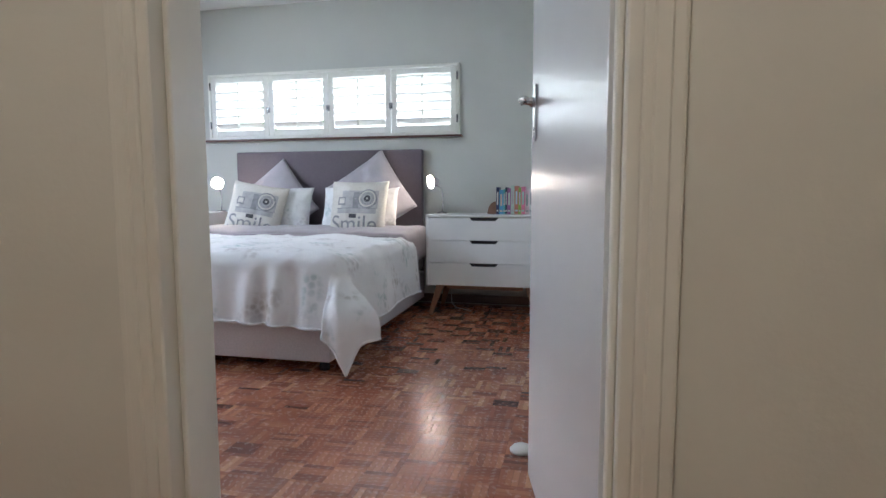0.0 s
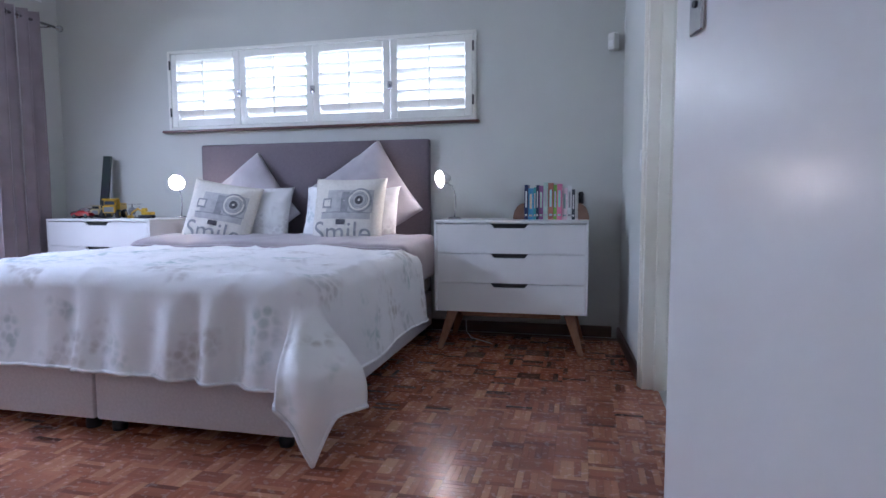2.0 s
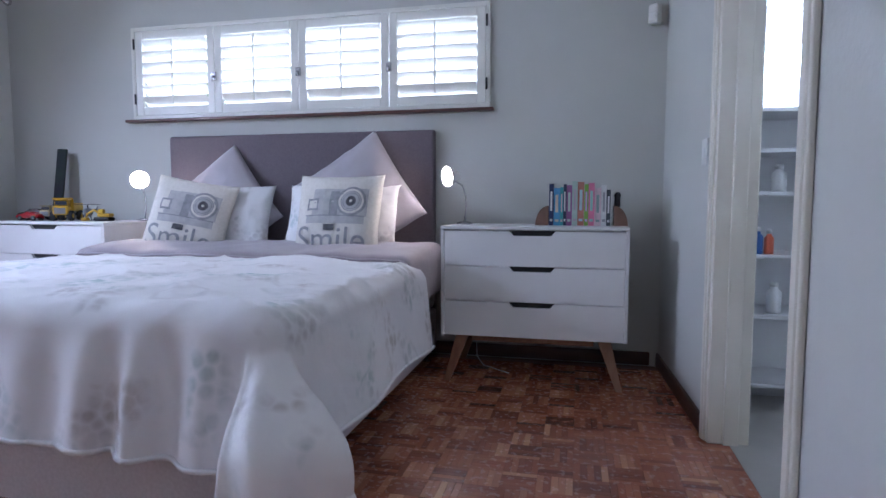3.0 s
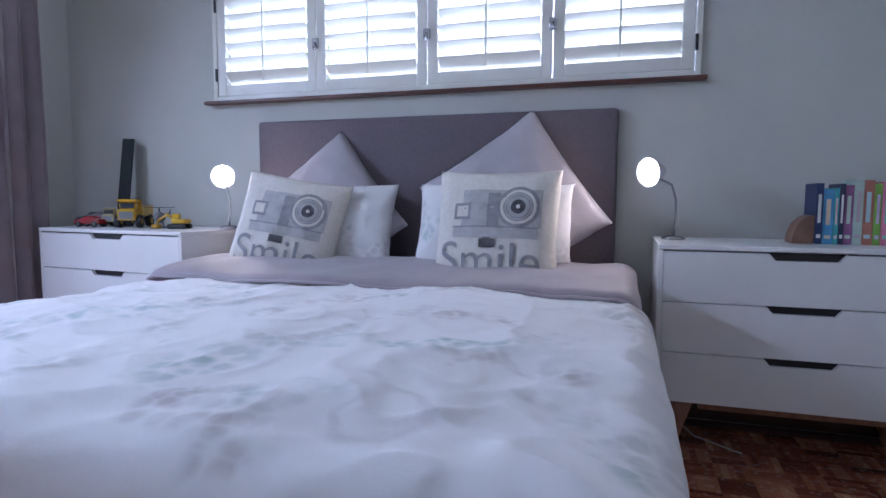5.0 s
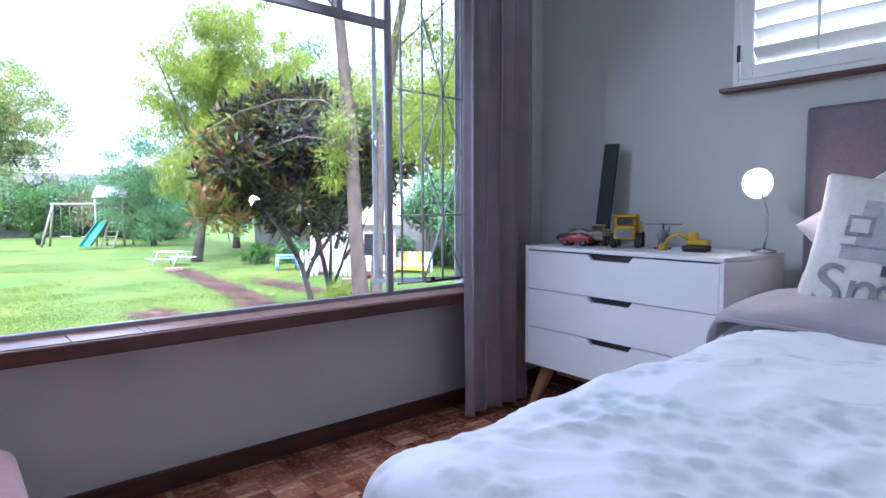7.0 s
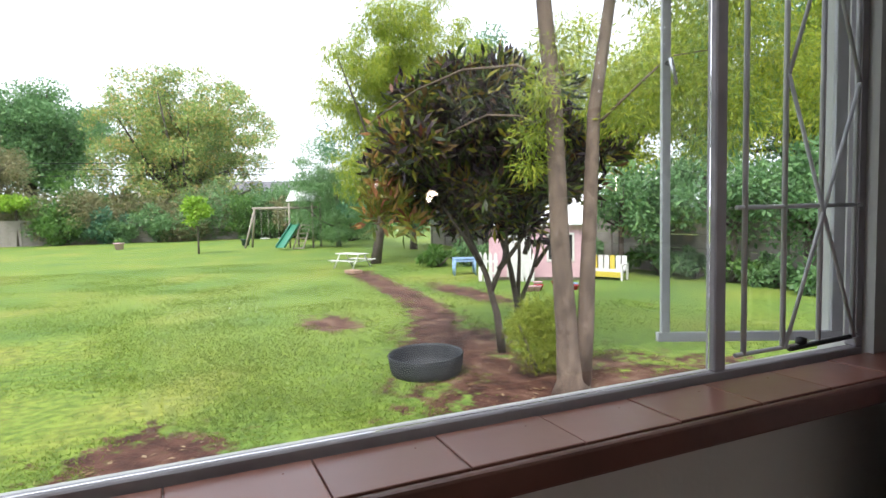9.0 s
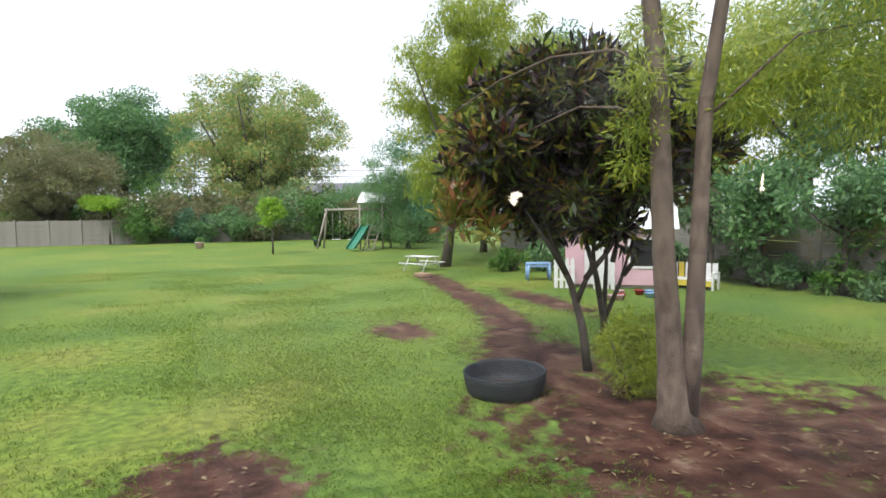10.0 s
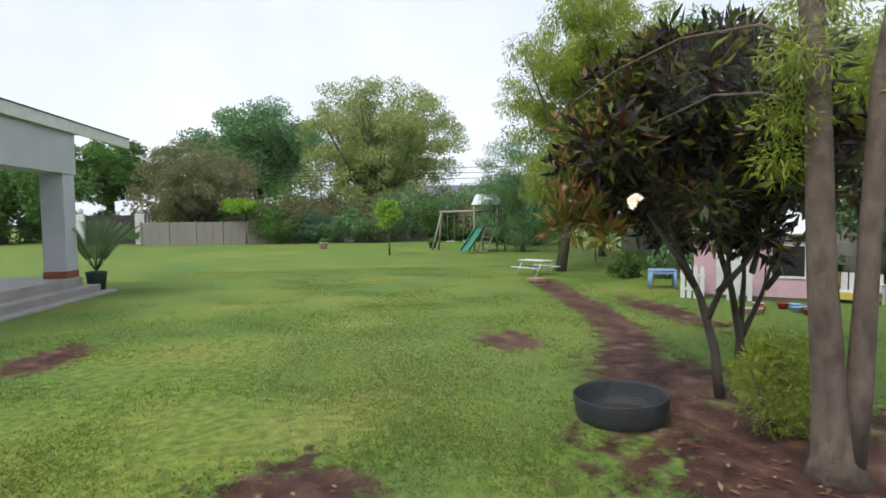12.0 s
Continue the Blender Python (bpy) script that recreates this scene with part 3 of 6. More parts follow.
# ---- chests of drawers ----
def chest(label, m, w):
    c = thing("chest_of_drawers", label, "chest of drawers", m, "pair of bedside chests")
    h0, h1, d = 0.245, 0.822, 0.46
    bm = box(-w / 2, -w / 2 + 0.018, 0, d, h0, h1 - 0.018, bevel=0.002)
    bx(bm, w / 2 - 0.018, w / 2, 0, d, h0, h1 - 0.018, bevel=0.002)
    bx(bm, -w / 2 + 0.018, w / 2 - 0.018, 0.02, d, h0, h0 + 0.018)
    bx(bm, -w / 2 + 0.018, w / 2 - 0.018, d - 0.012, d, h0 + 0.018, h1 - 0.018)
    bx(bm, -w / 2 + 0.018, w / 2 - 0.018, 0.03, d - 0.012, h0 + 0.1, h1 - 0.05)
    part("body", bm, M_WHITE, c)
    part("top", box(-w / 2, w / 2, -0.002, d, h1 - 0.0175, h1, bevel=0.002), M_WHITE, c)
    dh = (h1 - 0.018 - h0 - 0.004) / 3
    for i in range(3):
        a, b = h0 + 0.002 + i * dh, h0 + 0.002 + (i + 1) * dh - 0.004
        hw = 0.115
        bm = bmesh.new()
        x0, x1 = -w / 2 + 0.0195, w / 2 - 0.0195
        prof = [(x0, a), (x1, a), (x1, b), (hw, b), (hw - 0.02, b - 0.024), (-hw + 0.02, b - 0.024), (-hw, b), (x0, b)]
        f0 = [bm.verts.new((x, 0.001, z)) for x, z in prof]
        f1 = [bm.verts.new((x, 0.019, z)) for x, z in prof]
        bm.faces.new(f0)
        bm.faces.new(f1[::-1])
        for k in range(8):
            bm.faces.new((f0[k], f1[k], f1[(k + 1) % 8], f0[(k + 1) % 8]))
        dr = part("drawer", bm, M_WHITE, c)
        part("finger_pull", box(-hw - 0.004, hw + 0.004, 0.0195, 0.024, b - 0.03, b + 0.003), M_DARK, dr, "black recessed finger pull")
    rail = box(-w / 2 + 0.16, w / 2 - 0.16, 0.05, 0.072, h0 - 0.035, h0 - 0.001, bevel=0.003)
    part("rail", rail, M_LEG, c)
    for sx in (-1, 1):
        for sy in (0, 1):
            p = Vector((sx * (w / 2 - 0.11), 0.06 + sy * (d - 0.12), h0))
            q = Vector((sx * (w / 2 - 0.035), -0.0 + sy * d, 0.0))
            bm = bmesh.new()
            ring = []
            for pt, hx, hy in ((p, 0.034, 0.02), (q, 0.016, 0.014)):
                ring.append([bm.verts.new((pt.x + i * hx, pt.y + j * hy, pt.z)) for i, j in ((-1, -1), (1, -1), (1, 1), (-1, 1))])
            bm.faces.new(ring[0])
            bm.faces.new(ring[1][::-1])
            for k in range(4):
                bm.faces.new((ring[0][k], ring[0][(k + 1) % 4], ring[1][(k + 1) % 4], ring[1][k]))
            bmesh.ops.bevel(bm, geom=list(bm.edges), offset=0.003, segments=1, affect="EDGES")
            part("leg", bm, M_LEG, c, "tapered splayed oak leg")
    return c


chest("white three-drawer chest on splayed oak legs, holding lamp and books", pose(-0.725, 4.53, 0), 0.95)
chest("white three-drawer chest on splayed oak legs, with toys on it", pose(-3.79, 4.565, 0, 0, 0, -4.5), 0.99)
TOP = 0.8225


# ---- bed ----
bed = thing("bed", "split-base king bed with a mauve upholstered headboard", "bed", pose(0, 0, 0))
BX0, BX1, BY0, BY1 = -3.155, -1.335, 2.89, 4.99
mid = (BX0 + BX1) / 2 + 0.02
part("headboard", box(-3.217, -1.358, 5.03, NY - 0.0005, 0.12, 1.39, bevel=0.018, seg=3), M_HEAD, bed, "mauve fabric headboard", auto=40)
for a, b in ((BX0, mid - 0.006), (mid + 0.006, BX1)):
    base = part("base", box(a, b, BY0, BY1, 0.055, 0.30, bevel=0.012, seg=2), M_BASE, bed, "grey fabric divan base", auto=40)
    for x in (a + 0.06, b - 0.06):
        for y in (BY0 + 0.06, BY1 - 0.08):
            part("foot", lathe(bmesh.new(), [(0.028, 0), (0.03, 0.02), (0.026, 0.06)], 16, at=(x, y, 0)), M_DARK, base)
part("mattress", box(BX0, BX1, BY0 + 0.02, BY1, 0.302, 0.60, bevel=0.05, seg=4), M_PWHITE, bed, "white mattress", auto=50)


def soft(s, half, r=0.09, flare=0.10):
    """Across-length s to (offset, drop) over a rounded edge at half."""
    a = abs(s)
    sg = 1 if s >= 0 else -1
    if a <= half:
        return s, 0.0
    e = a - half
    if e < r * math.pi / 2:
        th = e / r
        return sg * (half + r * math.sin(th)), r * (1 - math.cos(th))
    e -= r * math.pi / 2
    return sg * (half + r + flare * e), r + e


def ease(v):
    v = min(1.0, max(0.0, v))
    return v * v * (3 - 2 * v)


duvet = thing("duvet", "white cotton duvet with a faint floral print, draped over the foot", "duvet", pose(0, 0, 0))
NU, NV = 220, 200
vs, fs = [], []
CXB, HW = (BX0 + BX1) / 2 + 0.015, 0.885
TF, RB = 1.395, 0.09                     # where the foot edge begins to turn down, and how softly
for j in range(NV + 1):
    for i in range(NU + 1):
        s, t = -1.12 + i / NU * 2.50, j / NV * 1.835
        n1 = noise.noise((s * 2.3, t * 2.3, 1.7))
        n2 = noise.noise((s * 6, t * 4, 5.1))
        n3 = noise.noise((s * 13, t * 9, 8.3))
        east = s > 0
        half = HW + 0.03 if east else HW - 0.108
        ds, dt = max(0.0, abs(s) - half), max(0.0, t - TF)
        e = math.hypot(ds, dt)
        phi = math.atan2(dt, ds) if e > 0 else 0.0
        q = phi / (math.pi / 2)
        if e < RB * math.pi / 2:
            out, drop = RB * math.sin(e / RB), RB * (1 - math.cos(e / RB))
            lower = 0.0
        else:
            lower = e - RB * math.pi / 2
            flare = 0.10 + 0.08 * min(1.0, t / 1.4) ** 2 if east else 0.03 + 0.07 * min(1.0, t / 1.5) ** 2
            out, drop = RB + flare * lower, RB + lower
        flap = ease(q / 0.10) * ease((1 - q) / 0.16)
        if east and flap > 0:
            belly = ease(lower / 0.22)
            out += flap * (0.17 * belly - 0.24 * max(0.0, lower - 0.27))
            drop += 0.012 * flap * math.sin(q * 17) * belly
            out += 0.018 * flap * belly * math.sin(q * 13 + 1.0)
        phi = math.pi / 2 * (q ** 0.62 if east else q)
        hang = min(1.0, drop / 0.25)
        fade = min(1.0, max(0.0, drop - 0.03) / 0.18)
        near_corner = math.exp(-((s - 0.70) / 0.30) ** 2)
        pleat = (0.006 + 0.022 * near_corner) * math.sin(s * (26 + 10 * near_corner) + 3.0 * noise.noise((s * 2, 0, 0)))
        fold = (pleat + 0.010 * n2) * fade * (dt > 0) * q
        foldx = (0.010 * math.sin(t * 9 + 2 * noise.noise((0, t * 2, 4))) + 0.008 * n2) * fade * (ds > 0) * (1 - q)
        z = 0.655 + 0.018 * n1 * (1 - hang) + 0.007 * n2 + 0.004 * n3 - 0.02 * (1 - min(1, t / 0.3)) - drop + 0.02 * math.cos(min(abs(s), half) / HW * 1.4)
        ridge = (1 - abs(noise.noise((s * 2.7 + 0.7 * t, t * 3.3 - 0.5 * s, 21.0)))) ** 7
        z += 0.008 * ridge * (1 - 0.6 * hang) + 0.007 * (1 - abs(noise.noise((s * 7.5, t * 6.0 + s, 31.0)))) ** 6
        side = 1 if east else -1
        x = CXB + side * (min(abs(s), half) + out * math.cos(phi) * (ds > 0) + foldx)
        y = 4.33 - min(t, TF) - (out * math.sin(phi) if ds > 0 else out) * (dt > 0) - fold + 0.012 * n1
        z = max(z, 0.012 + 0.02 * (n2 + 1))
        if not east and ds > 0.05 and dt < 0.02:
            z = max(z, 0.33 + 0.05 * n2)
        vs.append((x, y, z))
for j in range(NV):
    for i in range(NU):
        a = j * (NU + 1) + i
        fs.append((a, a + NU + 1, a + NU + 2, a + 1))
dv = mesh_ob("cover", vs, fs, M_DUVET, duvet, True)
dm = dv.modifiers.new("thick", "SOLIDIFY")
dm.thickness, dm.offset = 0.026, -1
rim = vs[NV * (NU + 1):]
part("foot_hem", tube(bmesh.new(), rim[::2], 0.008, 6), M_DUVET, duvet, "sewn hem along the foot")
part("side_hem", tube(bmesh.new(), [vs[j * (NU + 1) + NU] for j in range(0, NV + 1, 2)], 0.008, 6), M_DUVET, duvet, "sewn hem along the side")

# grey fold-back of the top sheet
fold_ob = thing("bed_throw", "mauve grey sheet folded back over the duvet", "sheet", pose(0, 0, 0))
NU, NV = 150, 40
vs, fs = [], []
for j in range(NV + 1):
    v = j / NV
    for i in range(NU + 1):
        s = -1.12 + i / NU * 2.36
        dx, zx = soft(s, HW + 0.01, 0.07)
        n1 = noise.noise((s * 2.5, v * 2.0, 11.0))
        n2 = noise.noise((s * 8, v * 3.0, 13.0))
        lift = 0.05 * math.sqrt(max(0.0, 1 - (2 * v - 1) ** 2)) ** 0.7
        y = 4.985 - v * (0.785 + 0.03 * n1)
        if s > HW:
            y += 0.03 * n2 - 0.25 * zx * v
        z = 0.665 + lift + 0.014 * n1 + 0.008 * n2 - zx * (0.85 if s > 0 else 0.5)
        vs.append((CXB + dx + 0.015 * n2 * (zx > 0.05), y, z))
for j in range(NV):
    for i in range(NU):
        a = j * (NU + 1) + i
        fs.append((a, a + NU + 1, a + NU + 2, a + 1))
fo = mesh_ob("cover", vs, fs, M_GREY, fold_ob, True)
dm = fo.modifiers.new("thick", "SOLIDIFY")
dm.thickness, dm.offset = 0.012, -1
part("hem", tube(bmesh.new(), vs[NV * (NU + 1):][::2], 0.007, 6), M_GREY, fold_ob, "stitched sheet hem")


# ---- pillows ----
def puff(u, v, th):
    """Half thickness of a cushion at (u, v) in -1..1."""
    return th * max(0.0, (1 - abs(u) ** 2.6)) ** 0.55 * max(0.0, (1 - abs(v) ** 2.6)) ** 0.55


def pillow(name, label, w, h, th, m, material, seed, group="", crease=0.012):
    """A stuffed cushion standing in its local xz plane, front towards -y, bottom edge at z 0."""
    p = thing(name, label, "pillow", m, group)
    N = 34
    vs, fs, idx = [], [], {}
    for side in (-1, 1):
        for j in range(N + 1):
            for i in range(N + 1):
                u, v = 2 * i / N - 1, 2 * j / N - 1
                edge = i in (0, N) or j in (0, N)
                if edge and side == 1:
                    idx[(side, i, j)] = idx[(-1, i, j)]
                    continue
                wav = 1 - 0.045 * (1 - v * v) * abs(u) - 0.0
                hav = 1 - 0.045 * (1 - u * u) * abs(v)
                q = puff(u, v, th) * (1 + 0.16 * noise.noise((u * 2.2, v * 2.2, seed))) + 0.004 * noise.noise((u * 7, v * 7, seed + 4)) * (not edge) + crease * (1 - abs(noise.noise((u * 2.1 + v, v * 1.4 - 0.6 * u, seed + 9)))) ** 5 * (not edge)
                idx[(side, i, j)] = len(vs)
                vs.append((u * w / 2 * wav + 0.006 * noise.noise((v * 3, seed, 0)) * edge, side * q, h / 2 + v * h / 2 * hav))
    for side in (-1, 1):
        for j in range(N):
            for i in range(N):
                a, b, c, d = (idx[(side, i, j)], idx[(side, i + 1, j)], idx[(side, i + 1, j + 1)], idx[(side, i, j + 1)])
                fs.append((a, b, c, d) if side < 0 else (a, d, c, b))
    mesh_ob("case", vs, fs, material, p, True)
    return p


def print_on(p, name, pts_faces, w, h, th, seed, material, off=0.0035):
    """Lays flat printed shapes (x, z from the middle) on a cushion's front."""
    vs, fs = pts_faces
    out = []
    for x, z in vs:
        u, v = max(-0.98, min(0.98, 2 * x / w)), max(-0.98, min(0.98, 2 * z / h))
        wav, hav = 1 - 0.045 * (1 - v * v) * abs(u), 1 - 0.045 * (1 - u * u) * abs(v)
        q = puff(u, v, th) * (1 + 0.16 * noise.noise((u * 2.2, v * 2.2, seed))) + 0.004 * noise.noise((u * 7, v * 7, seed + 4))
        out.append((x * wav, -q - off, h / 2 + z * hav))
    return mesh_ob(name, out, fs, material, p, False)


def grid_rect(x0, x1, z0, z1, n=8, m=8):
    vs = [(x0 + (x1 - x0) * i / n, z0 + (z1 - z0) * j / m) for j in range(m + 1) for i in range(n + 1)]
    return vs, [(j * (n + 1) + i, j * (n + 1) + i + 1, (j + 1) * (n + 1) + i + 1, (j + 1) * (n + 1) + i) for j in range(m) for i in range(n)]


def grid_ring(cx, cz, r0, r1, n=36, m=3):
    vs = [(cx + (r0 + (r1 - r0) * j / m) * math.cos(2 * math.pi * i / n), cz + (r0 + (r1 - r0) * j / m) * math.sin(2 * math.pi * i / n)) for j in range(m + 1) for i in range(n)]
    return vs, [(j * n + i, (j + 1) * n + i, (j + 1) * n + (i + 1) % n, j * n + (i + 1) % n)[::-1] for j in range(m) for i in range(n)]


def word(text, size, x, z):
    cu = bpy.data.curves.new("lettering", "FONT")
    cu.body, cu.size, cu.align_x = text, size, "CENTER"
    ob = bpy.data.objects.new("lettering", cu)
    me = bpy.data.meshes.new_from_object(ob)
    bm = bmesh.new()
    bm.from_mesh(me)
    bmesh.ops.triangulate(bm, faces=bm.faces)
    bmesh.ops.subdivide_edges(bm, edges=[e for e in bm.edges if e.calc_length() > 0.02], cuts=1)
    bmesh.ops.triangulate(bm, faces=bm.faces)
    bm.verts.ensure_lookup_table()
    vs = [(v.co.x + x, v.co.y + z) for v in bm.verts]
    fs = [tuple(v.index for v in f.verts) for f in bm.faces]
    bm.free()
    bpy.data.objects.remove(ob)
    return vs, fs


def smile_cushion(label, m, seed):
    w, h, th = 0.52, 0.52, 0.085
    p = pillow("cushion", label, w, h, th, m, M_CUSH, seed, "printed cushions", 0.0)
    A = (w, h, th, seed)
    print_on(p, "camera_body_print", grid_rect(-0.13, 0.2, 0.0, 0.16, 14, 8), *A, M_INK2)
    print_on(p, "camera_base_print", grid_rect(-0.165, 0.19, -0.045, -0.002, 14, 4), *A, M_INK2, 0.0038)
    print_on(p, "camera_line_print", grid_rect(-0.17, 0.19, -0.004, 0.003, 14, 1), *A, M_INK, 0.0046)
    print_on(p, "viewfinder_print", grid_rect(-0.165, -0.09, 0.03, 0.1, 4, 4), *A, M_INK, 0.0044)
    print_on(p, "viewfinder_glass_print", grid_rect(-0.153, -0.102, 0.042, 0.088, 4, 4), *A, M_CUSH, 0.0052)
    print_on(p, "strap_print", grid_rect(-0.02, 0.03, 0.0, 0.145, 3, 6), *A, M_INK, 0.0044)
    for r0, r1, mt, o in ((0.0, 0.088, M_INK, 0.005), (0.062, 0.074, M_CUSH, 0.006), (0.05, 0.058, M_INK2, 0.006), (0.0, 0.046, M_INK2, 0.0065), (0.0, 0.03, M_INK3, 0.0075), (0.0, 0.009, M_CUSH, 0.0085)):
        print_on(p, "lens_print", grid_ring(0.105, 0.085, r0, r1), *A, mt, o)
    print_on(p, "catch_print", grid_rect(-0.045, 0.02, -0.085, -0.05, 4, 3), *A, M_INK3, 0.0048)
    print_on(p, "word_print", word("Smile", 0.20, -0.005, -0.20), *A, M_INK, 0.0055)
    return p


for x, zb, tilt, rl, lb, sd in ((-1.825, 0.645, -14, 55, "pale grey square pillow propped on its corner, tall", 2.0), (-2.765, 0.58, -16, 50, "pale grey square pillow propped on its corner against the headboard", 5.0)):
    pillow("pillow", lb, 0.64, 0.64, 0.085, pose(x, 4.905, zb + 0.305, tilt) @ pose(0, 0, 0, 0, rl, 0) @ pose(0, 0, -0.305), M_EURO, sd, "corner-standing pillows")
for x, y, rz, lb, sd in ((-1.87, 4.735, 2, "white floral pillow behind a printed cushion", 7.0), (-2.70, 4.755, 4, "white floral pillow behind the tilted cushion", 9.0)):
    pillow("pillow", lb, 0.70, 0.42, 0.065, pose(x, y, 0.655, -20, 0, rz), M_PWHITE, sd, "white pillows")
smile_cushion("cream linen cushion printed with a vintage camera and Smile", pose(-1.825, 4.565, 0.60, -16, 0, -2), 21.0)
smile_cushion("cream linen camera-print cushion with Smile, leaning aside", pose(-2.85, 4.60, 0.59, -18, 9, 8), 27.0)


# ---- bedside lamps ----
def lamp(label, m, aim, reach):
    """A small clip-on reading lamp: base, gooseneck, shade with a lit disc."""
    l = thing("reading_lamp", label, "lamp", m, "bedside reading lamps")
    part("base", lathe(bmesh.new(), [(0.045, 0), (0.046, 0.006), (0.03, 0.014), (0.008, 0.018), (0.0, 0.018)], 24), M_CHROME, l)
    part("neck", tube(bmesh.new(), [(0, 0, 0.015), (0.008, 0, 0.08), (0.006, 0, 0.16), (-0.012, 0, 0.22), (-reach + 0.015, 0.0, 0.262)], 0.005, 10), M_CHROME, l)
    hm = pose(-reach, 0, 0.27) @ aim
    sh = part("shade", lathe(bmesh.new(), [(0.012, 0.085), (0.026, 0.075), (0.04, 0.045), (0.06, 0.01), (0.062, 0.0), (0.057, 0.002), (0.05, 0.018), (0.0, 0.02)], 32), M_WHITE, l)
    sh.matrix_basis = hm
    bu = part("bulb", lathe(bmesh.new(), [(0.0, -0.010), (0.03, -0.006), (0.048, 0.004), (0.054, 0.014)], 28), M_LAMP, sh, "lit white bulb")
    return l


def aim_at(d):
    """A turn that takes -z to the direction d."""
    return Vector(d).to_track_quat("-Z", "Y").to_matrix().to_4x4()


lamp("white reading lamp, lit, on a chest by the books", pose(-1.13, 4.82, TOP), aim_at((-0.75, -0.75, -0.12)), 0.105)
lamp("white reading lamp, lit, on a chest by the toys", pose(-3.30, 4.88, TOP + 0.002), aim_at((0.72, -0.68, -0.02)), 0.03)

# ---- books between wooden bookends ----
M_BOOKEND = mat("turned_wood", (0.22, 0.12, 0.08), (0.15, 0.08, 0.05), rough=0.5, scale=9, bump=0.06)
M_PAGE = mat("book_pages", (0.70, 0.67, 0.58), rough=0.9, scale=80)
for x, mir, lb in ((-0.655, 1, "half-round wooden bookend holding books"), (-0.315, -1, "rounded brown wooden bookend with a dark peg")):
    be = thing("bookend", lb, "bookend", pose(x, 4.74, TOP), "pair of bookends")
    bm = bmesh.new()
    ring = [bm.verts.new((mir * (-0.07 * math.sin(a)), 0, 0.105 * math.cos(a))) for a in [k * math.pi / 2 / 12 for k in range(13)]] + [bm.verts.new((0, 0, 0))]
    q = bmesh.ops.extrude_face_region(bm, geom=[bm.faces.new(ring)])
    bmesh.ops.translate(bm, vec=(0, 0.1, 0), verts=[v for v in q["geom"] if isinstance(v, bmesh.types.BMVert)])
    part("block", bm, M_BOOKEND, be)
    if mir < 0:
        part("peg", lathe(bmesh.new(), [(0.016, 0), (0.014, 0.05), (0.018, 0.06), (0.012, 0.075), (0, 0.078)], 14, at=(0.018, 0.05, 0.10)), M_DARK, be)
bx_x = -0.652
BOOKS = [(0.018, 0.222, (0.025, 0.04, 0.12), "dark blue"), (0.026, 0.20, (0.10, 0.34, 0.60), "blue"), (0.012, 0.205, (0.08, 0.40, 0.42), "teal"), (0.012, 0.22, (0.03, 0.04, 0.09), "navy"), (0.022, 0.215, (0.33, 0.13, 0.30), "purple"), (0.022, 0.236, (0.45, 0.58, 0.50), "pale green"), (0.026, 0.232, (0.50, 0.20, 0.14), "red-brown"), (0.016, 0.22, (0.24, 0.46, 0.07), "green"), (0.024, 0.226, (0.74, 0.22, 0.36), "pink"), (0.026, 0.20, (0.76, 0.58, 0.62), "pale pink"), (0.02, 0.215, (0.74, 0.74, 0.72), "white"), (0.016, 0.19, (0.05, 0.06, 0.07), "black")]
for wd, hh, col, cn in [(q[0] * 1.27, *q[1:]) for q in BOOKS]:
    b = thing("book", cn + " book standing between the wooden bookends", "book", pose(bx_x + wd / 2, 4.735 + random.uniform(0, 0.012), TOP, 0, 0, random.uniform(-1.2, 1.2)), "row of books")
    mb = mat("book_cover_" + cn.replace(" ", "_").replace("-", "_"), col, tuple(v * 0.8 for v in col), rough=0.45, scale=20)
    bm = box(-wd / 2, wd / 2, 0, 0.003, 0, hh)
    bx(bm, -wd / 2, -wd / 2 + 0.002, 0.003, 0.14, 0, hh)
    bx(bm, wd / 2 - 0.002, wd / 2, 0.003, 0.14, 0, hh)
    part("cover", bm, mb, b)
    part("pages", box(-wd / 2 + 0.0022, wd / 2 - 0.0022, 0.0035, 0.136, 0.003, hh - 0.004), M_PAGE, b)
    lt = mat("book_title_" + cn.replace(" ", "_").replace("-", "_"), tuple(min(0.8, 0.75 - 0.6 * v) for v in col), rough=0.6)
    part("title_bar", box(-wd * 0.22, wd * 0.22, -0.0008, -0.0002, hh * 0.35, hh * 0.82), lt, b)
    part("title_bar", box(-wd * 0.3, wd * 0.3, -0.0008, -0.0002, hh * 0.1, hh * 0.16), lt, b)
    bx_x += wd + 0.0012

# ---- toys on the other chest ----
M_YEL = mat("yellow_toy_plastic", (0.58, 0.36, 0.02), (0.48, 0.28, 0.015), rough=0.3, scale=20)
M_RED = mat("red_toy_paint", (0.36, 0.015, 0.02), (0.26, 0.01, 0.015), rough=0.2, scale=20)
M_BLK = mat("black_rubber", (0.018, 0.018, 0.02), rough=0.6)
M_CREAM = mat("cream_toy_plastic", (0.5, 0.42, 0.24), rough=0.35)
M_GREYT = mat("grey_toy_plastic", (0.2, 0.21, 0.22), rough=0.4)
M_TGLASS = mat("toy_window", (0.05, 0.06, 0.07), rough=0.1)


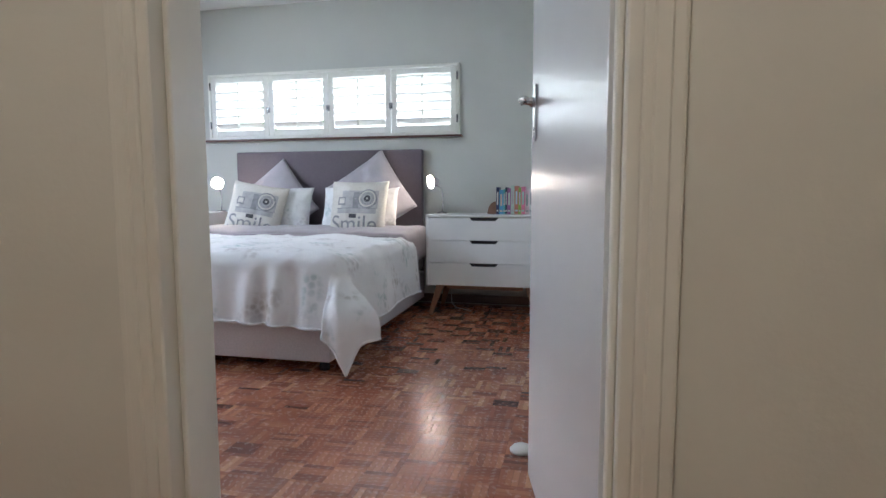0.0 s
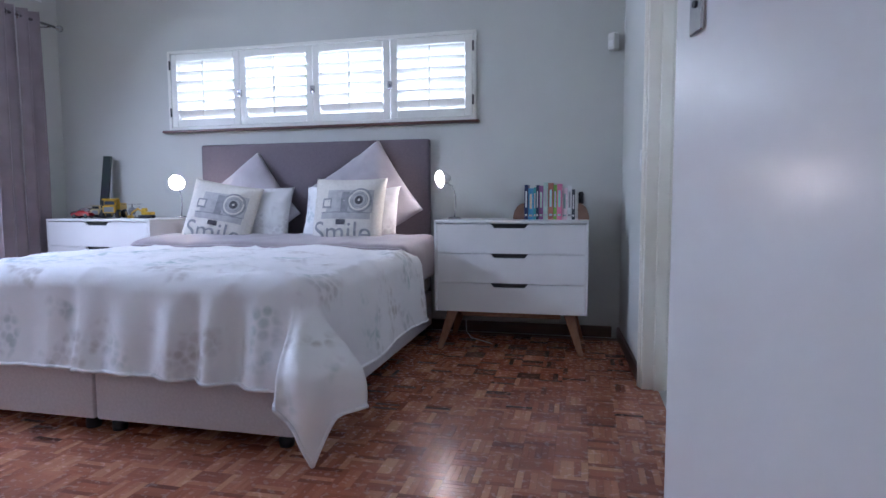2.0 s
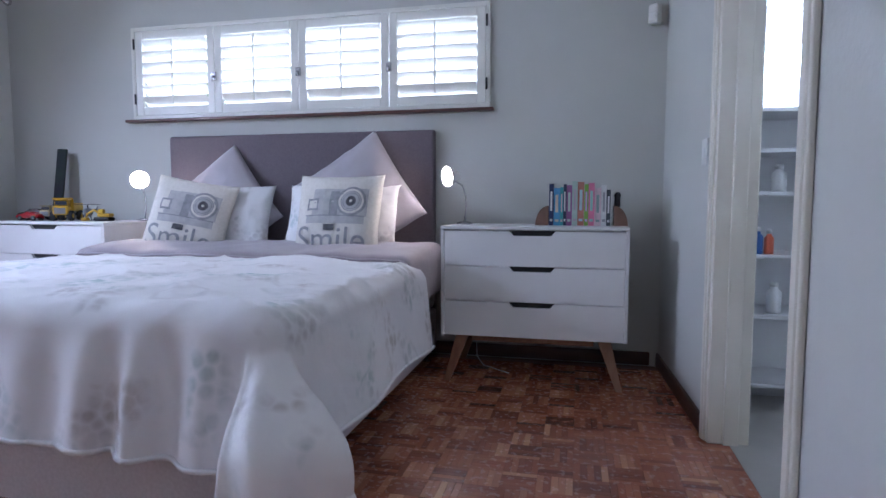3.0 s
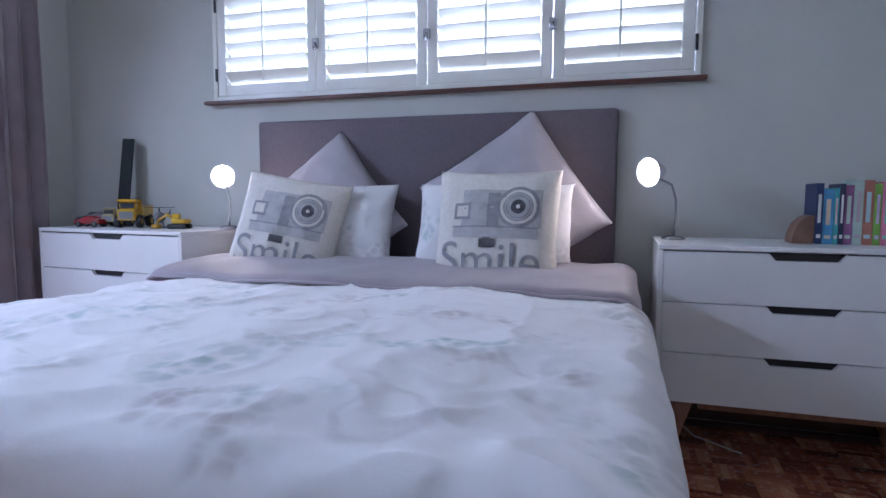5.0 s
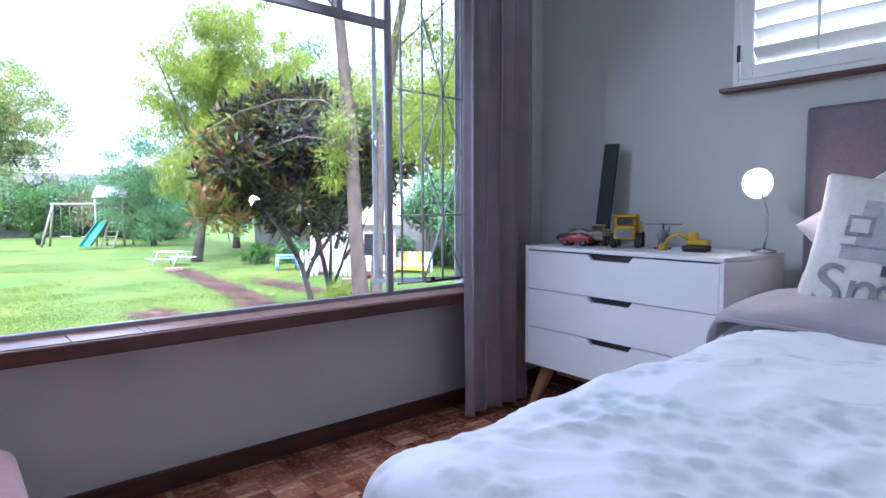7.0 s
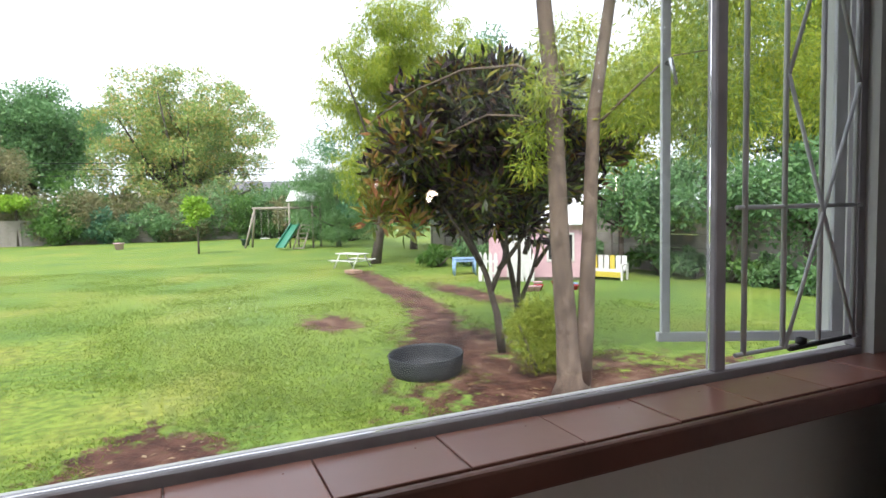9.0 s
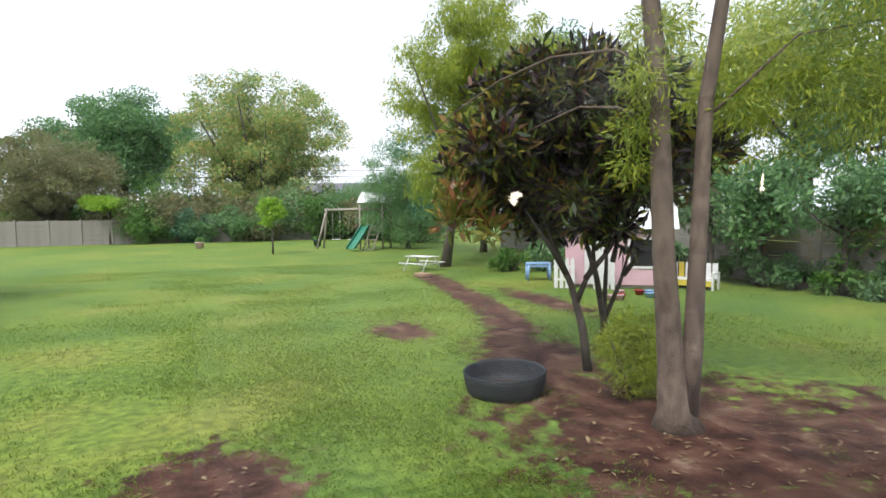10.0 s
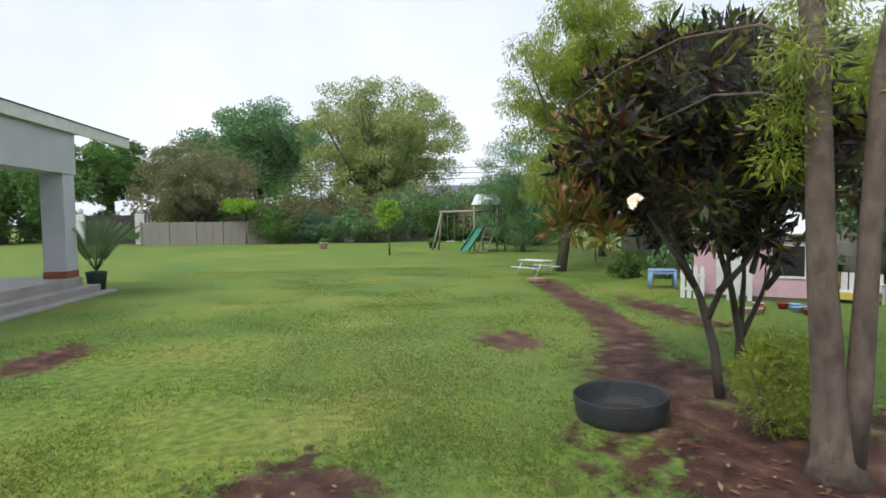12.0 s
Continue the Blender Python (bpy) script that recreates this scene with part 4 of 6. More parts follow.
def wheel(parent, x, y, r, w, hub):
    wl_ = part("wheel", lathe(bmesh.new(), [(r * 0.55, -w / 2), (r * 0.95, -w / 2), (r, -w * 0.3), (r, w * 0.3), (r * 0.95, w / 2), (r * 0.55, w / 2)], 18, m=pose(x, y, r, 90)), M_BLK, parent)
    part("hub", lathe(bmesh.new(), [(0.0, -w * 0.52), (r * 0.5, -w * 0.5), (r * 0.5, w * 0.5), (0, w * 0.52)], 14, m=pose(x, y, r, 90)), hub, wl_)


def truck(label, m, colour, s=1.0, tipper=True):
    t = thing("toy_truck", label, "toy", m @ Matrix.Scale(s, 4), "toy vehicles")
    bm = box(-0.075, 0.075, -0.028, 0.028, 0.026, 0.04, bevel=0.003)
    part("chassis", bm, M_BLK, t)
    bm = box(-0.085, -0.035, -0.036, 0.036, 0.03, 0.075, bevel=0.006)
    bx(bm, -0.068, -0.036, -0.033, 0.033, 0.075, 0.105, bevel=0.006)
    bx(bm, -0.08, -0.03, -0.038, 0.038, 0.106, 0.112, bevel=0.002)
    part("cab", bm, colour, t)
    part("windscreen", box(-0.0705, -0.068, -0.027, 0.027, 0.08, 0.1), M_TGLASS, t)
    part("grille", box(-0.0868, -0.0852, -0.026, 0.026, 0.036, 0.066), M_GREYT, t)
    if tipper:
        bm = bmesh.new()
        for q in ((-0.03, 0.085, -0.044, -0.04, 0.05, 0.09), (-0.03, 0.085, 0.04, 0.044, 0.05, 0.09), (-0.03, 0.085, -0.04, 0.04, 0.046, 0.05), (-0.034, -0.03, -0.044, 0.044, 0.046, 0.115), (-0.06, -0.034, -0.044, 0.044, 0.112, 0.116)):
            bx(bm, *q, bevel=0.0015)
        part("tipper", bm, colour, t)
    else:
        part("body", box(-0.03, 0.08, -0.036, 0.036, 0.042, 0.085, bevel=0.008), colour, t)
    for x in (-0.055, 0.05):
        for y in (-0.04, 0.04):
            wheel(t, x, y, 0.026, 0.02, colour)
    return t


CL = pose(-3.79, 4.565, TOP + 0.0005, 0, 0, -4.5)
truck("yellow toy dump truck with black wheels", CL @ pose(-0.09, 0.25, 0, 0, 0, 118), M_YEL, 1.3)
truck("small cream and yellow toy truck", CL @ pose(-0.25, 0.26, 0, 0, 0, 112), M_CREAM, 0.9, False)


def toy_car(label, m, colour, s):
    t = thing("toy_car", label, "toy", m @ Matrix.Scale(s, 4), "toy vehicles")
    vs, fs = [], []
    prof = [(-0.08, 0.018), (-0.082, 0.032), (-0.07, 0.04), (-0.035, 0.044), (-0.015, 0.06), (0.02, 0.062), (0.048, 0.05), (0.078, 0.044), (0.083, 0.03), (0.08, 0.018)]
    bm = bmesh.new()
    a = [bm.verts.new((x, -0.034 * (1 - 0.3 * (z > 0.05)), z)) for x, z in prof]
    b = [bm.verts.new((x, 0.034 * (1 - 0.3 * (z > 0.05)), z)) for x, z in prof]
    bm.faces.new(a)
    bm.faces.new(b[::-1])
    for k in range(len(prof)):
        bm.faces.new((a[k], b[k], b[(k + 1) % len(prof)], a[(k + 1) % len(prof)]))
    bmesh.ops.bevel(bm, geom=list(bm.edges), offset=0.003, segments=2, affect="EDGES")
    part("body", bm, colour, t)
    part("windscreen", box(-0.012, 0.012, -0.022, 0.022, 0, 0.0015, m=pose(-0.025, 0, 0.0535, 0, -38, 0)), M_TGLASS, t)
    for s2 in (-1, 1):
        part("headlight", lathe(bmesh.new(), [(0.006, 0), (0.005, 0.003), (0, 0.004)], 10, m=pose(-0.0815, s2 * 0.022, 0.031, 0, -90, 0)), M_PLASTIC, t)
    for x in (-0.05, 0.05):
        for y in (-0.031, 0.031):
            wheel(t, x, y, 0.017, 0.012, M_GREYT)
    return t


toy_car("small red toy car on the chest", CL @ pose(-0.30, 0.15, 0, 0, 0, 12), M_RED, 0.95)
toy_car("dark maroon toy car behind a red one", CL @ pose(-0.38, 0.25, 0, 0, 0, 20), mat("maroon_toy_paint", (0.045, 0.012, 0.012), rough=0.3), 1.25)

hel = thing("toy_helicopter", "little dark grey toy helicopter on skids", "toy", CL @ pose(0.09, 0.25, 0, 0, 0, 110), "toy vehicles")
bm = bmesh.new()
bmesh.ops.create_uvsphere(bm, u_segments=20, v_segments=12, radius=1.0, matrix=Matrix.Translation((0, 0, 0.055)) @ Matrix.Diagonal((0.042, 0.026, 0.03, 1)))
part("cabin", bm, M_GREYT, hel, smooth=True)
part("tail", tube(bmesh.new(), [(0.03, 0, 0.062), (0.11, 0, 0.075), (0.118, 0, 0.095)], [0.012, 0.005, 0.003], 10), M_GREYT, hel)
part("mast", tube(bmesh.new(), [(0, 0, 0.08), (0, 0, 0.108)], 0.004, 8), M_BLK, hel)
for a in (20, 110):
    part("rotor_blade", box(-0.075, 0.075, -0.006, 0.006, 0.106, 0.1085, m=pose(0, 0, 0, 0, 0, a)), M_BLK, hel)
for s in (-1, 1):
    part("skid", tube(bmesh.new(), [(-0.045, s * 0.024, 0.008), (-0.035, s * 0.024, 0.003), (0.04, s * 0.024, 0.003)], 0.003, 8), M_BLK, hel)
    part("strut", tube(bmesh.new(), [(0, s * 0.024, 0.003), (0, s * 0.014, 0.035)], 0.0025, 8), M_BLK, hel)
dig = thing("toy_digger", "yellow toy digger with its arm folded low", "toy", CL @ pose(0.26, 0.22, 0, 0, 0, 15), "toy vehicles")
part("track", box(-0.05, 0.05, -0.04, -0.018, 0.0, 0.025, bevel=0.008, seg=2), M_BLK, dig)
part("track", box(-0.05, 0.05, 0.018, 0.04, 0.0, 0.025, bevel=0.008, seg=2), M_BLK, dig)
bm = box(-0.03, 0.05, -0.03, 0.03, 0.026, 0.05, bevel=0.005)
bx(bm, -0.025, 0.01, -0.03, 0.0, 0.05, 0.078, bevel=0.004)
part("body", bm, M_YEL, dig)
part("arm", tube(bmesh.new(), [(-0.03, 0.012, 0.045), (-0.075, 0.012, 0.072), (-0.12, 0.012, 0.045), (-0.13, 0.012, 0.018)], [0.008, 0.009, 0.007, 0.006], 8), M_YEL, dig)
part("bucket", box(-0.152, -0.118, -0.012, 0.036, 0.0, 0.022, bevel=0.005), M_YEL, dig)
M_PLANK = mat("dark_painted_plank", (0.03, 0.026, 0.04), (0.022, 0.045, 0.03), rough=0.5, scale=7, bump=0.05)
plank = thing("wooden_plank", "dark painted plank leaning on the wall", "plank", pose(-4.10, 4.965, TOP + 0.002, -6.0, 2.5, -4.5))
part("board", box(-0.042, 0.042, -0.008, 0.008, 0.0, 0.50, bevel=0.003), M_PLANK, plank)

# ---- small fixtures and the pink stool ----
pir = tagged(new("alarm_sensor"), "small white alarm sensor in the room corner", "sensor")
pir.matrix_basis = pose(-0.105, NY - 0.04, 1.985, 0, 0, -40)
part("housing", box(-0.03, 0.03, -0.025, 0.025, -0.055, 0.055, bevel=0.012, seg=3), M_PLASTIC, pir)
part("lens", box(-0.02, 0.02, -0.0275, -0.025, -0.035, 0.005, bevel=0.001), M_WHITE, pir)
sw = tagged(new("light_switch"), "white plastic light switch by the bathroom door", "switch")
sw.matrix_basis = EAST @ pose(-0.0, -0.93, 1.15)
part("plate", box(-0.009, -0.0005, -0.04, 0.04, -0.055, 0.055, bevel=0.003), M_PLASTIC, sw)
part("rocker", box(-0.014, -0.009, -0.01, 0.01, -0.02, 0.02, bevel=0.002), M_WHITE, sw)
stool = thing("ottoman", "dusty pink upholstered ottoman under the window", "ottoman", pose(-4.10, 2.18, 0))
part("cushion", box(-0.33, 0.33, -0.36, 0.40, 0.09, 0.342, bevel=0.05, seg=4), M_PINK, stool, auto=60)
for x in (-0.27, 0.27):
    for y in (-0.3, 0.33):
        part("leg", tube(bmesh.new(), [(x, y, 0.105), (x * 1.03, y * 1.03, 0.0)], [0.022, 0.014], 10), M_LEG, stool)
cable = thing("cable", "thin white lamp cable lying on the parquet", "cable", pose(0, 0, 0))
part("cord", tube(bmesh.new(), [(-1.07, 5.0, 0.75), (-1.10, 5.05, 0.3), (-1.08, 4.98, 0.02), (-1.02, 4.85, 0.004), (-0.9, 4.75, 0.004), (-0.86, 4.72, 0.004)], 0.003, 6), M_PLASTIC, cable)

# ---- bathroom shelf seen through the doorway ----
shelf = thing("bathroom_shelf", "white open shelf unit with toiletries", "shelf", EAST @ pose(0.20, -0.76, 0))
for nm, b in (("side_panel", (0, 0.016, 0, 0.3, 0, 1.35)), ("side_panel", (0.6, 0.616, 0, 0.3, 0, 1.35)), ("back_panel", (0.016, 0.6, 0.288, 0.3, 0, 1.35))):
    part(nm, box(*b, bevel=0.002), M_WHITE, shelf)
for z in (0.125, 0.435, 0.70, 0.975, 1.16, 1.334):
    part("shelf_board", box(0.016, 0.6, 0.0, 0.288, z, z + 0.016, bevel=0.001), M_WHITE, shelf)
M_BLUE = mat("blue_plastic", (0.03, 0.13, 0.42), rough=0.35)
M_ORANGE = mat("orange_plastic", (0.6, 0.12, 0.05), rough=0.35)
for x, z, r, h, mt, lb in ((0.038, 0.7165, 0.018, 0.16, M_WHITE, "white"), (0.083, 0.7165, 0.022, 0.10, M_BLUE, "blue"), (0.13, 0.7165, 0.02, 0.09, M_ORANGE, "orange"), (0.042, 0.4515, 0.022, 0.19, M_BLUE, "blue"), (0.16, 0.4515, 0.03, 0.12, M_WHITE, "white"), (0.16, 0.9915, 0.03, 0.1, M_PLASTIC, "cream")):
    bt = thing("toiletry_bottle", lb + " plastic toiletry bottle on the bathroom shelf", "bottle", EAST @ pose(0.20 + x, -0.70, z), "bathroom bottles")
    part("bottle", lathe(bmesh.new(), [(r, 0), (r * 1.02, h * 0.1), (r, h * 0.8), (r * 0.5, h * 0.92), (r * 0.5, h)], 18), mt, bt)
    part("cap", lathe(bmesh.new(), [(r * 0.55, h + 0.0003), (r * 0.55, h + 0.018), (0, h + 0.02)], 14), M_PLASTIC, bt)

# small bathroom window
bw = tagged(new("window_3"), "small high white bathroom window", kind="structure")
for q in ((0.22, 0.255, 1.44, 2.02), (0.705, 0.74, 1.44, 2.02), (0.255, 0.705, 1.44, 1.475), (0.255, 0.705, 1.985, 2.02), (0.47, 0.49, 1.475, 1.985)):
    part("window_frame", box(q[0], q[1], NY + 0.06, NY + 0.1, q[2], q[3], bevel=0.002), M_WHITE, bw)
bpane = part("pane", box(0.256, 0.704, NY + 0.079, NY + 0.082, 1.476, 1.984), glass("bathroom_glass"), bw)
bpane.visible_shadow = False

# ---- passage lamp, added out of view to brighten the passage ----
hl = thing("unseen_ceiling_light", "round frosted passage ceiling light, lit, added out of view", "ceiling light", pose(-0.35, -0.55, CZ))
part("rim", lathe(bmesh.new(), [(0.15, -0.0005), (0.152, -0.02), (0.14, -0.03)], 36), M_WHITE, hl)
part("diffuser", lathe(bmesh.new(), [(0.138, -0.03), (0.12, -0.06), (0.07, -0.08), (0.0, -0.086)], 36), glow("unseen_lamp_glow", (1.0, 0.91, 0.76), 10.0), hl)

# ---- parquet ----
fp, ff, tones = [], [], []
near = []
SQ, NF = 0.12, 5
for iy in range(int((NY + 1.4) / SQ) + 1):
    for ix in range(int((0.9 - WX) / SQ) + 1):
        x0, y0 = WX + ix * SQ, -1.39 + iy * SQ
        if x0 + SQ > 0.9 or y0 + SQ > NY or (x0 > 0.15 and y0 > SY):
            continue
        # random wood tone, plus direction-dependent sheen painted in as a fixed offset
        sq_tone_sheen = random.gauss(0.48, 0.08) + (0.11 if (ix + iy) % 2 else -0.11)
        for k in range(NF):
            along = (ix + iy) % 2
            g = 0.0002
            a, b = k * SQ / NF + g, (k + 1) * SQ / NF - g
            r = (x0 + a, x0 + b, y0 + g, y0 + SQ - g) if along else (x0 + g, x0 + SQ - g, y0 + a, y0 + b)
            if -1.25 < x0 < -0.3 and 1.55 < y0 < 2.75 and len(near) < 300:
                near.append((r, along))
                continue
            z = random.uniform(-0.0003, 0.0)
            n = len(fp)
            c = 0.0005
            fp += [(r[0], r[2], -0.008), (r[1], r[2], -0.008), (r[1], r[3], -0.008), (r[0], r[3], -0.008), (r[0], r[2], z - c), (r[1], r[2], z - c), (r[1], r[3], z - c), (r[0], r[3], z - c),
                   (r[0] + c, r[2] + c, z), (r[1] - c, r[2] + c, z), (r[1] - c, r[3] - c, z), (r[0] + c, r[3] - c, z)]
            for q in range(4):
                e = (q + 1) % 4
                ff += [(n + q, n + e, n + 4 + e, n + 4 + q), (n + 4 + q, n + 4 + e, n + 8 + e, n + 8 + q)]
            ff.append((n + 8, n + 9, n + 10, n + 11))
            tones += [min(1.0, max(0.0, sq_tone_sheen + random.gauss(0, 0.18) + (0.3 if random.random() < 0.06 else 0)))] * 9
pb = tagged(mesh_ob("parquet_blocks", fp, ff, M_PARQ, floor_slab), kind="stuff")
pb.data.attributes.new("tone", "FLOAT", "FACE").data.foreach_set("value", np.array(tones, np.float32))
# near blocks: direction picks the brighter or dimmer painted sheen
piece_me = {}
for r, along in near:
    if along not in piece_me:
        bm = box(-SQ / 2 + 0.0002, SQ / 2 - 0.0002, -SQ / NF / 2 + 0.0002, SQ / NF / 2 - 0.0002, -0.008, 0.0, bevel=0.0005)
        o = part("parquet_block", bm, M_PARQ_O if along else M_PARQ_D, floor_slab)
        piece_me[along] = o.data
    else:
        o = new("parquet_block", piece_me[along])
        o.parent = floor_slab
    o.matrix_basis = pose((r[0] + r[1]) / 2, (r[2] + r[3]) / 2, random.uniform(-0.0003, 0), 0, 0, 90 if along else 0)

# =====================  garden  =====================
EYE0 = Vector((-4.46, 3.21, 0))


def spot(bearing, dist, z=None):
    """A place in the garden by its bearing (degrees north of due west from the window) and distance."""
    b = radians(bearing)
    return Vector((EYE0.x - dist * math.cos(b), EYE0.y + dist * math.sin(b), G if z is None else z))


M_TYRE = mat("old_tyre_rubber", (0.020, 0.024, 0.029), (0.036, 0.040, 0.045), rough=0.7, scale=6, bump=0.2, bscale=25)
M_BARK = mat("brown_bark", (0.18, 0.132, 0.10), (0.095, 0.068, 0.052), rough=0.9, scale=9, stretch=(1.6, 1.6, 0.9), bump=0.9, bscale=26, detail=10, contrast=(0.38, 0.66))
M_BARKD = mat("grey_bark", (0.12, 0.10, 0.08), (0.07, 0.055, 0.045), rough=0.9, scale=6, bump=0.6, bscale=20)
M_WOODW = mat("white_garden_paint", (0.70, 0.70, 0.68), (0.6, 0.6, 0.57), rough=0.6, scale=6, bump=0.1)
M_WOODG = mat("weathered_grey_timber", (0.34, 0.30, 0.25), (0.25, 0.22, 0.18), rough=0.85, scale=8, bump=0.2)
M_GREENP = mat("green_slide_plastic", (0.03, 0.22, 0.13), rough=0.35)
M_CONC = mat("precast_concrete", (0.30, 0.27, 0.24), (0.22, 0.20, 0.175), rough=0.9, scale=3, bump=0.25, bscale=40)
M_HPINK = mat("pink_house_paint", (0.62, 0.40, 0.44), (0.55, 0.35, 0.39), rough=0.7, scale=4)
M_ROOFW = mat("white_roof_sheet", (0.75, 0.76, 0.77), (0.68, 0.69, 0.70), rough=0.5, scale=3)
M_BLUEP = mat("pale_blue_plastic", (0.26, 0.42, 0.68), rough=0.4)
M_ROOFG = mat("grey_roof_tiles", (0.16, 0.16, 0.17), (0.11, 0.11, 0.12), rough=0.8, scale=2, bump=0.3)
M_GREYW = mat("pale_grey_plaster", (0.52, 0.53, 0.56), (0.46, 0.47, 0.50), rough=0.8, scale=2, bump=0.1)
M_STEP = mat("veranda_stone", (0.36, 0.34, 0.31), (0.28, 0.26, 0.24), rough=0.7, scale=4, bump=0.1)
M_BRICK = mat("red_brick", (0.30, 0.10, 0.06), (0.2, 0.07, 0.045), rough=0.85, scale=12, bump=0.3)
M_GATE = mat("brown_gate_boards", (0.06, 0.045, 0.045), (0.045, 0.034, 0.034), rough=0.6, scale=6)
M_POT = mat("dark_green_pot", (0.02, 0.05, 0.045), rough=0.5)

L_GREEN = leaf_mat("green_leaves", [(0.05, (0.062, 0.152, 0.032)), (0.5, (0.107, 0.232, 0.049)), (0.95, (0.197, 0.339, 0.071))])
L_DARK = leaf_mat("dark_green_leaves", [(0.05, (0.087, 0.183, 0.081)), (0.5, (0.146, 0.291, 0.116)), (0.95, (0.248, 0.422, 0.153))])
L_TEAL = leaf_mat("bluish_green_leaves", [(0.05, (0.054, 0.150, 0.094)), (0.5, (0.094, 0.228, 0.134)), (0.95, (0.156, 0.312, 0.168))])
L_AUT = leaf_mat("turning_leaves", [(0.2, (0.162, 0.298, 0.094)), (0.5, (0.310, 0.432, 0.136)), (0.70, (0.446, 0.474, 0.148)), (0.84, (0.649, 0.406, 0.148))])
L_BROWN = leaf_mat("brownish_leaves", [(0.05, (0.128, 0.168, 0.078)), (0.5, (0.222, 0.235, 0.108)), (0.95, (0.356, 0.269, 0.148))])
L_LIME = leaf_mat("lime_leaves", [(0.05, (0.155, 0.310, 0.031)), (0.5, (0.279, 0.465, 0.046)), (0.95, (0.419, 0.589, 0.078))], tr=0.45)
L_FEATH = leaf_mat("feathery_yellow_green_leaves", [(0.05, (0.160, 0.250, 0.036)), (0.5, (0.321, 0.411, 0.053)), (0.95, (0.606, 0.606, 0.071))], tr=0.45)
L_PALE = leaf_mat("pale_green_leaves", [(0.05, (0.094, 0.205, 0.084)), (0.5, (0.158, 0.298, 0.121)), (0.95, (0.242, 0.391, 0.149))])
L_CROTON = leaf_mat("croton_leaves", [(0.18, (0.029, 0.019, 0.026)), (0.36, (0.052, 0.029, 0.032)), (0.48, (0.049, 0.072, 0.029)), (0.60, (0.094, 0.152, 0.032)), (0.69, (0.174, 0.232, 0.035)), (0.75, (0.160, 0.058, 0.041)), (0.81, (0.348, 0.319, 0.043))], rough=0.35, tr=0.2)
L_CROTTIP = leaf_mat("croton_tip_leaves", [(0.18, (0.100, 0.150, 0.026)), (0.45, (0.27, 0.27, 0.045)), (0.66, (0.32, 0.19, 0.05)), (0.82, (0.24, 0.07, 0.045))], rough=0.35, tr=0.3)
L_PALM = leaf_mat("cycad_leaves", [(0.05, (0.13, 0.25, 0.10)), (0.95, (0.27, 0.40, 0.17))])
L_GRASS = leaf_mat("grass_blades", [(0.05, (0.118, 0.201, 0.033)), (0.5, (0.186, 0.274, 0.045)), (0.85, (0.265, 0.326, 0.058)), (0.97, (0.395, 0.365, 0.158))], rough=0.6, tr=0.5)


# ---- ground: one sheet to the horizon, finer near the house ----
def seg_d(x, y, a, b):
    ax, ay, bx_, by_ = *a, *b
    t = np.clip(((x - ax) * (bx_ - ax) + (y - ay) * (by_ - ay)) / ((bx_ - ax) ** 2 + (by_ - ay) ** 2), 0, 1)
    return np.hypot(x - ax - t * (bx_ - ax), y - ay - t * (by_ - ay))


TRACK = [(-7.9, 5.6), (-9.7, 5.5), (-10.9, 6.1), (-12.6, 6.5), (-16.0, 6.8), (-17.6, 6.9)]
PATCHES = [(-7.3, 5.75, 1.55, 1.2), (-6.2, 6.9, 1.5, 1.0), (-7.35, 2.75, 0.66, 0.5), (-6.5, 2.2, 0.5, 0.35), (-11.3, 4.75, 0.62, 0.36), (-11.2, -0.4, 0.8, 0.35), (-9.6, 5.75, 0.9, 0.6), (-13.0, 7.6, 1.6, 0.35)]


def dirt(x, y):
    """How bare the soil is, 0 to 1 and beyond."""
    d = np.zeros_like(x)
    for a, b in zip(TRACK, TRACK[1:]):
        d = np.maximum(d, 1.0 - seg_d(x, y, a, b) / 0.58)
    for cx, cy, rx, ry in PATCHES:
        d = np.maximum(d, 1.15 * (1.0 - 0.62 * np.hypot((x - cx) / rx, (y - cy) / ry)))
    return np.clip(d, 0, 1)


def axis(lo, hi, step, far):
    c = list(np.arange(lo, hi + 1e-6, step))
    s, v = step, lo
    while v > -far:
        s *= 1.35
        v -= s
        c.insert(0, v)
    s, v = step, hi
    while v < far:
        s *= 1.35
        v += s
        c.append(v)
    return np.array(c)


gxs, gys = axis(-18.0, -4.6, 0.11, 2500), axis(-4.5, 12.5, 0.11, 2500)
GXm, GYm = np.meshgrid(gxs, gys)
D_ = dirt(GXm, GYm)
nzv = np.array([noise.noise((x * 0.6, y * 0.6, 0.3)) for x, y in zip(GXm.ravel(), GYm.ravel())]).reshape(GXm.shape)
GZm = G + 0.022 * np.where(np.abs(GXm) < 40, nzv, 0) - 0.03 * np.clip(D_, 0, 0.7)
nx, ny = len(gxs), len(gys)
gv = np.stack([GXm.ravel(), GYm.ravel(), GZm.ravel()], 1)
ii, jj = np.meshgrid(np.arange(nx - 1), np.arange(ny - 1))
q0 = (jj * nx + ii).ravel()
gf = np.stack([q0, q0 + 1, q0 + nx + 1, q0 + nx], 1)
M_LAWN = bpy.data.materials.new("lawn_and_soil")
M_LAWN.use_nodes = True
n, l = M_LAWN.node_tree.nodes, M_LAWN.node_tree.links
b = n["Principled BSDF"]
b.inputs["Roughness"].default_value, b.inputs["Specular IOR Level"].default_value = 0.85, 0.2
tc = n.new("ShaderNodeTexCoord")


def nz_node(scale, detail=5.0):
    k = n.new("ShaderNodeTexNoise")
    k.inputs["Scale"].default_value, k.inputs["Detail"].default_value = scale, detail
    l.new(tc.outputs["Object"], k.inputs["Vector"])
    return k


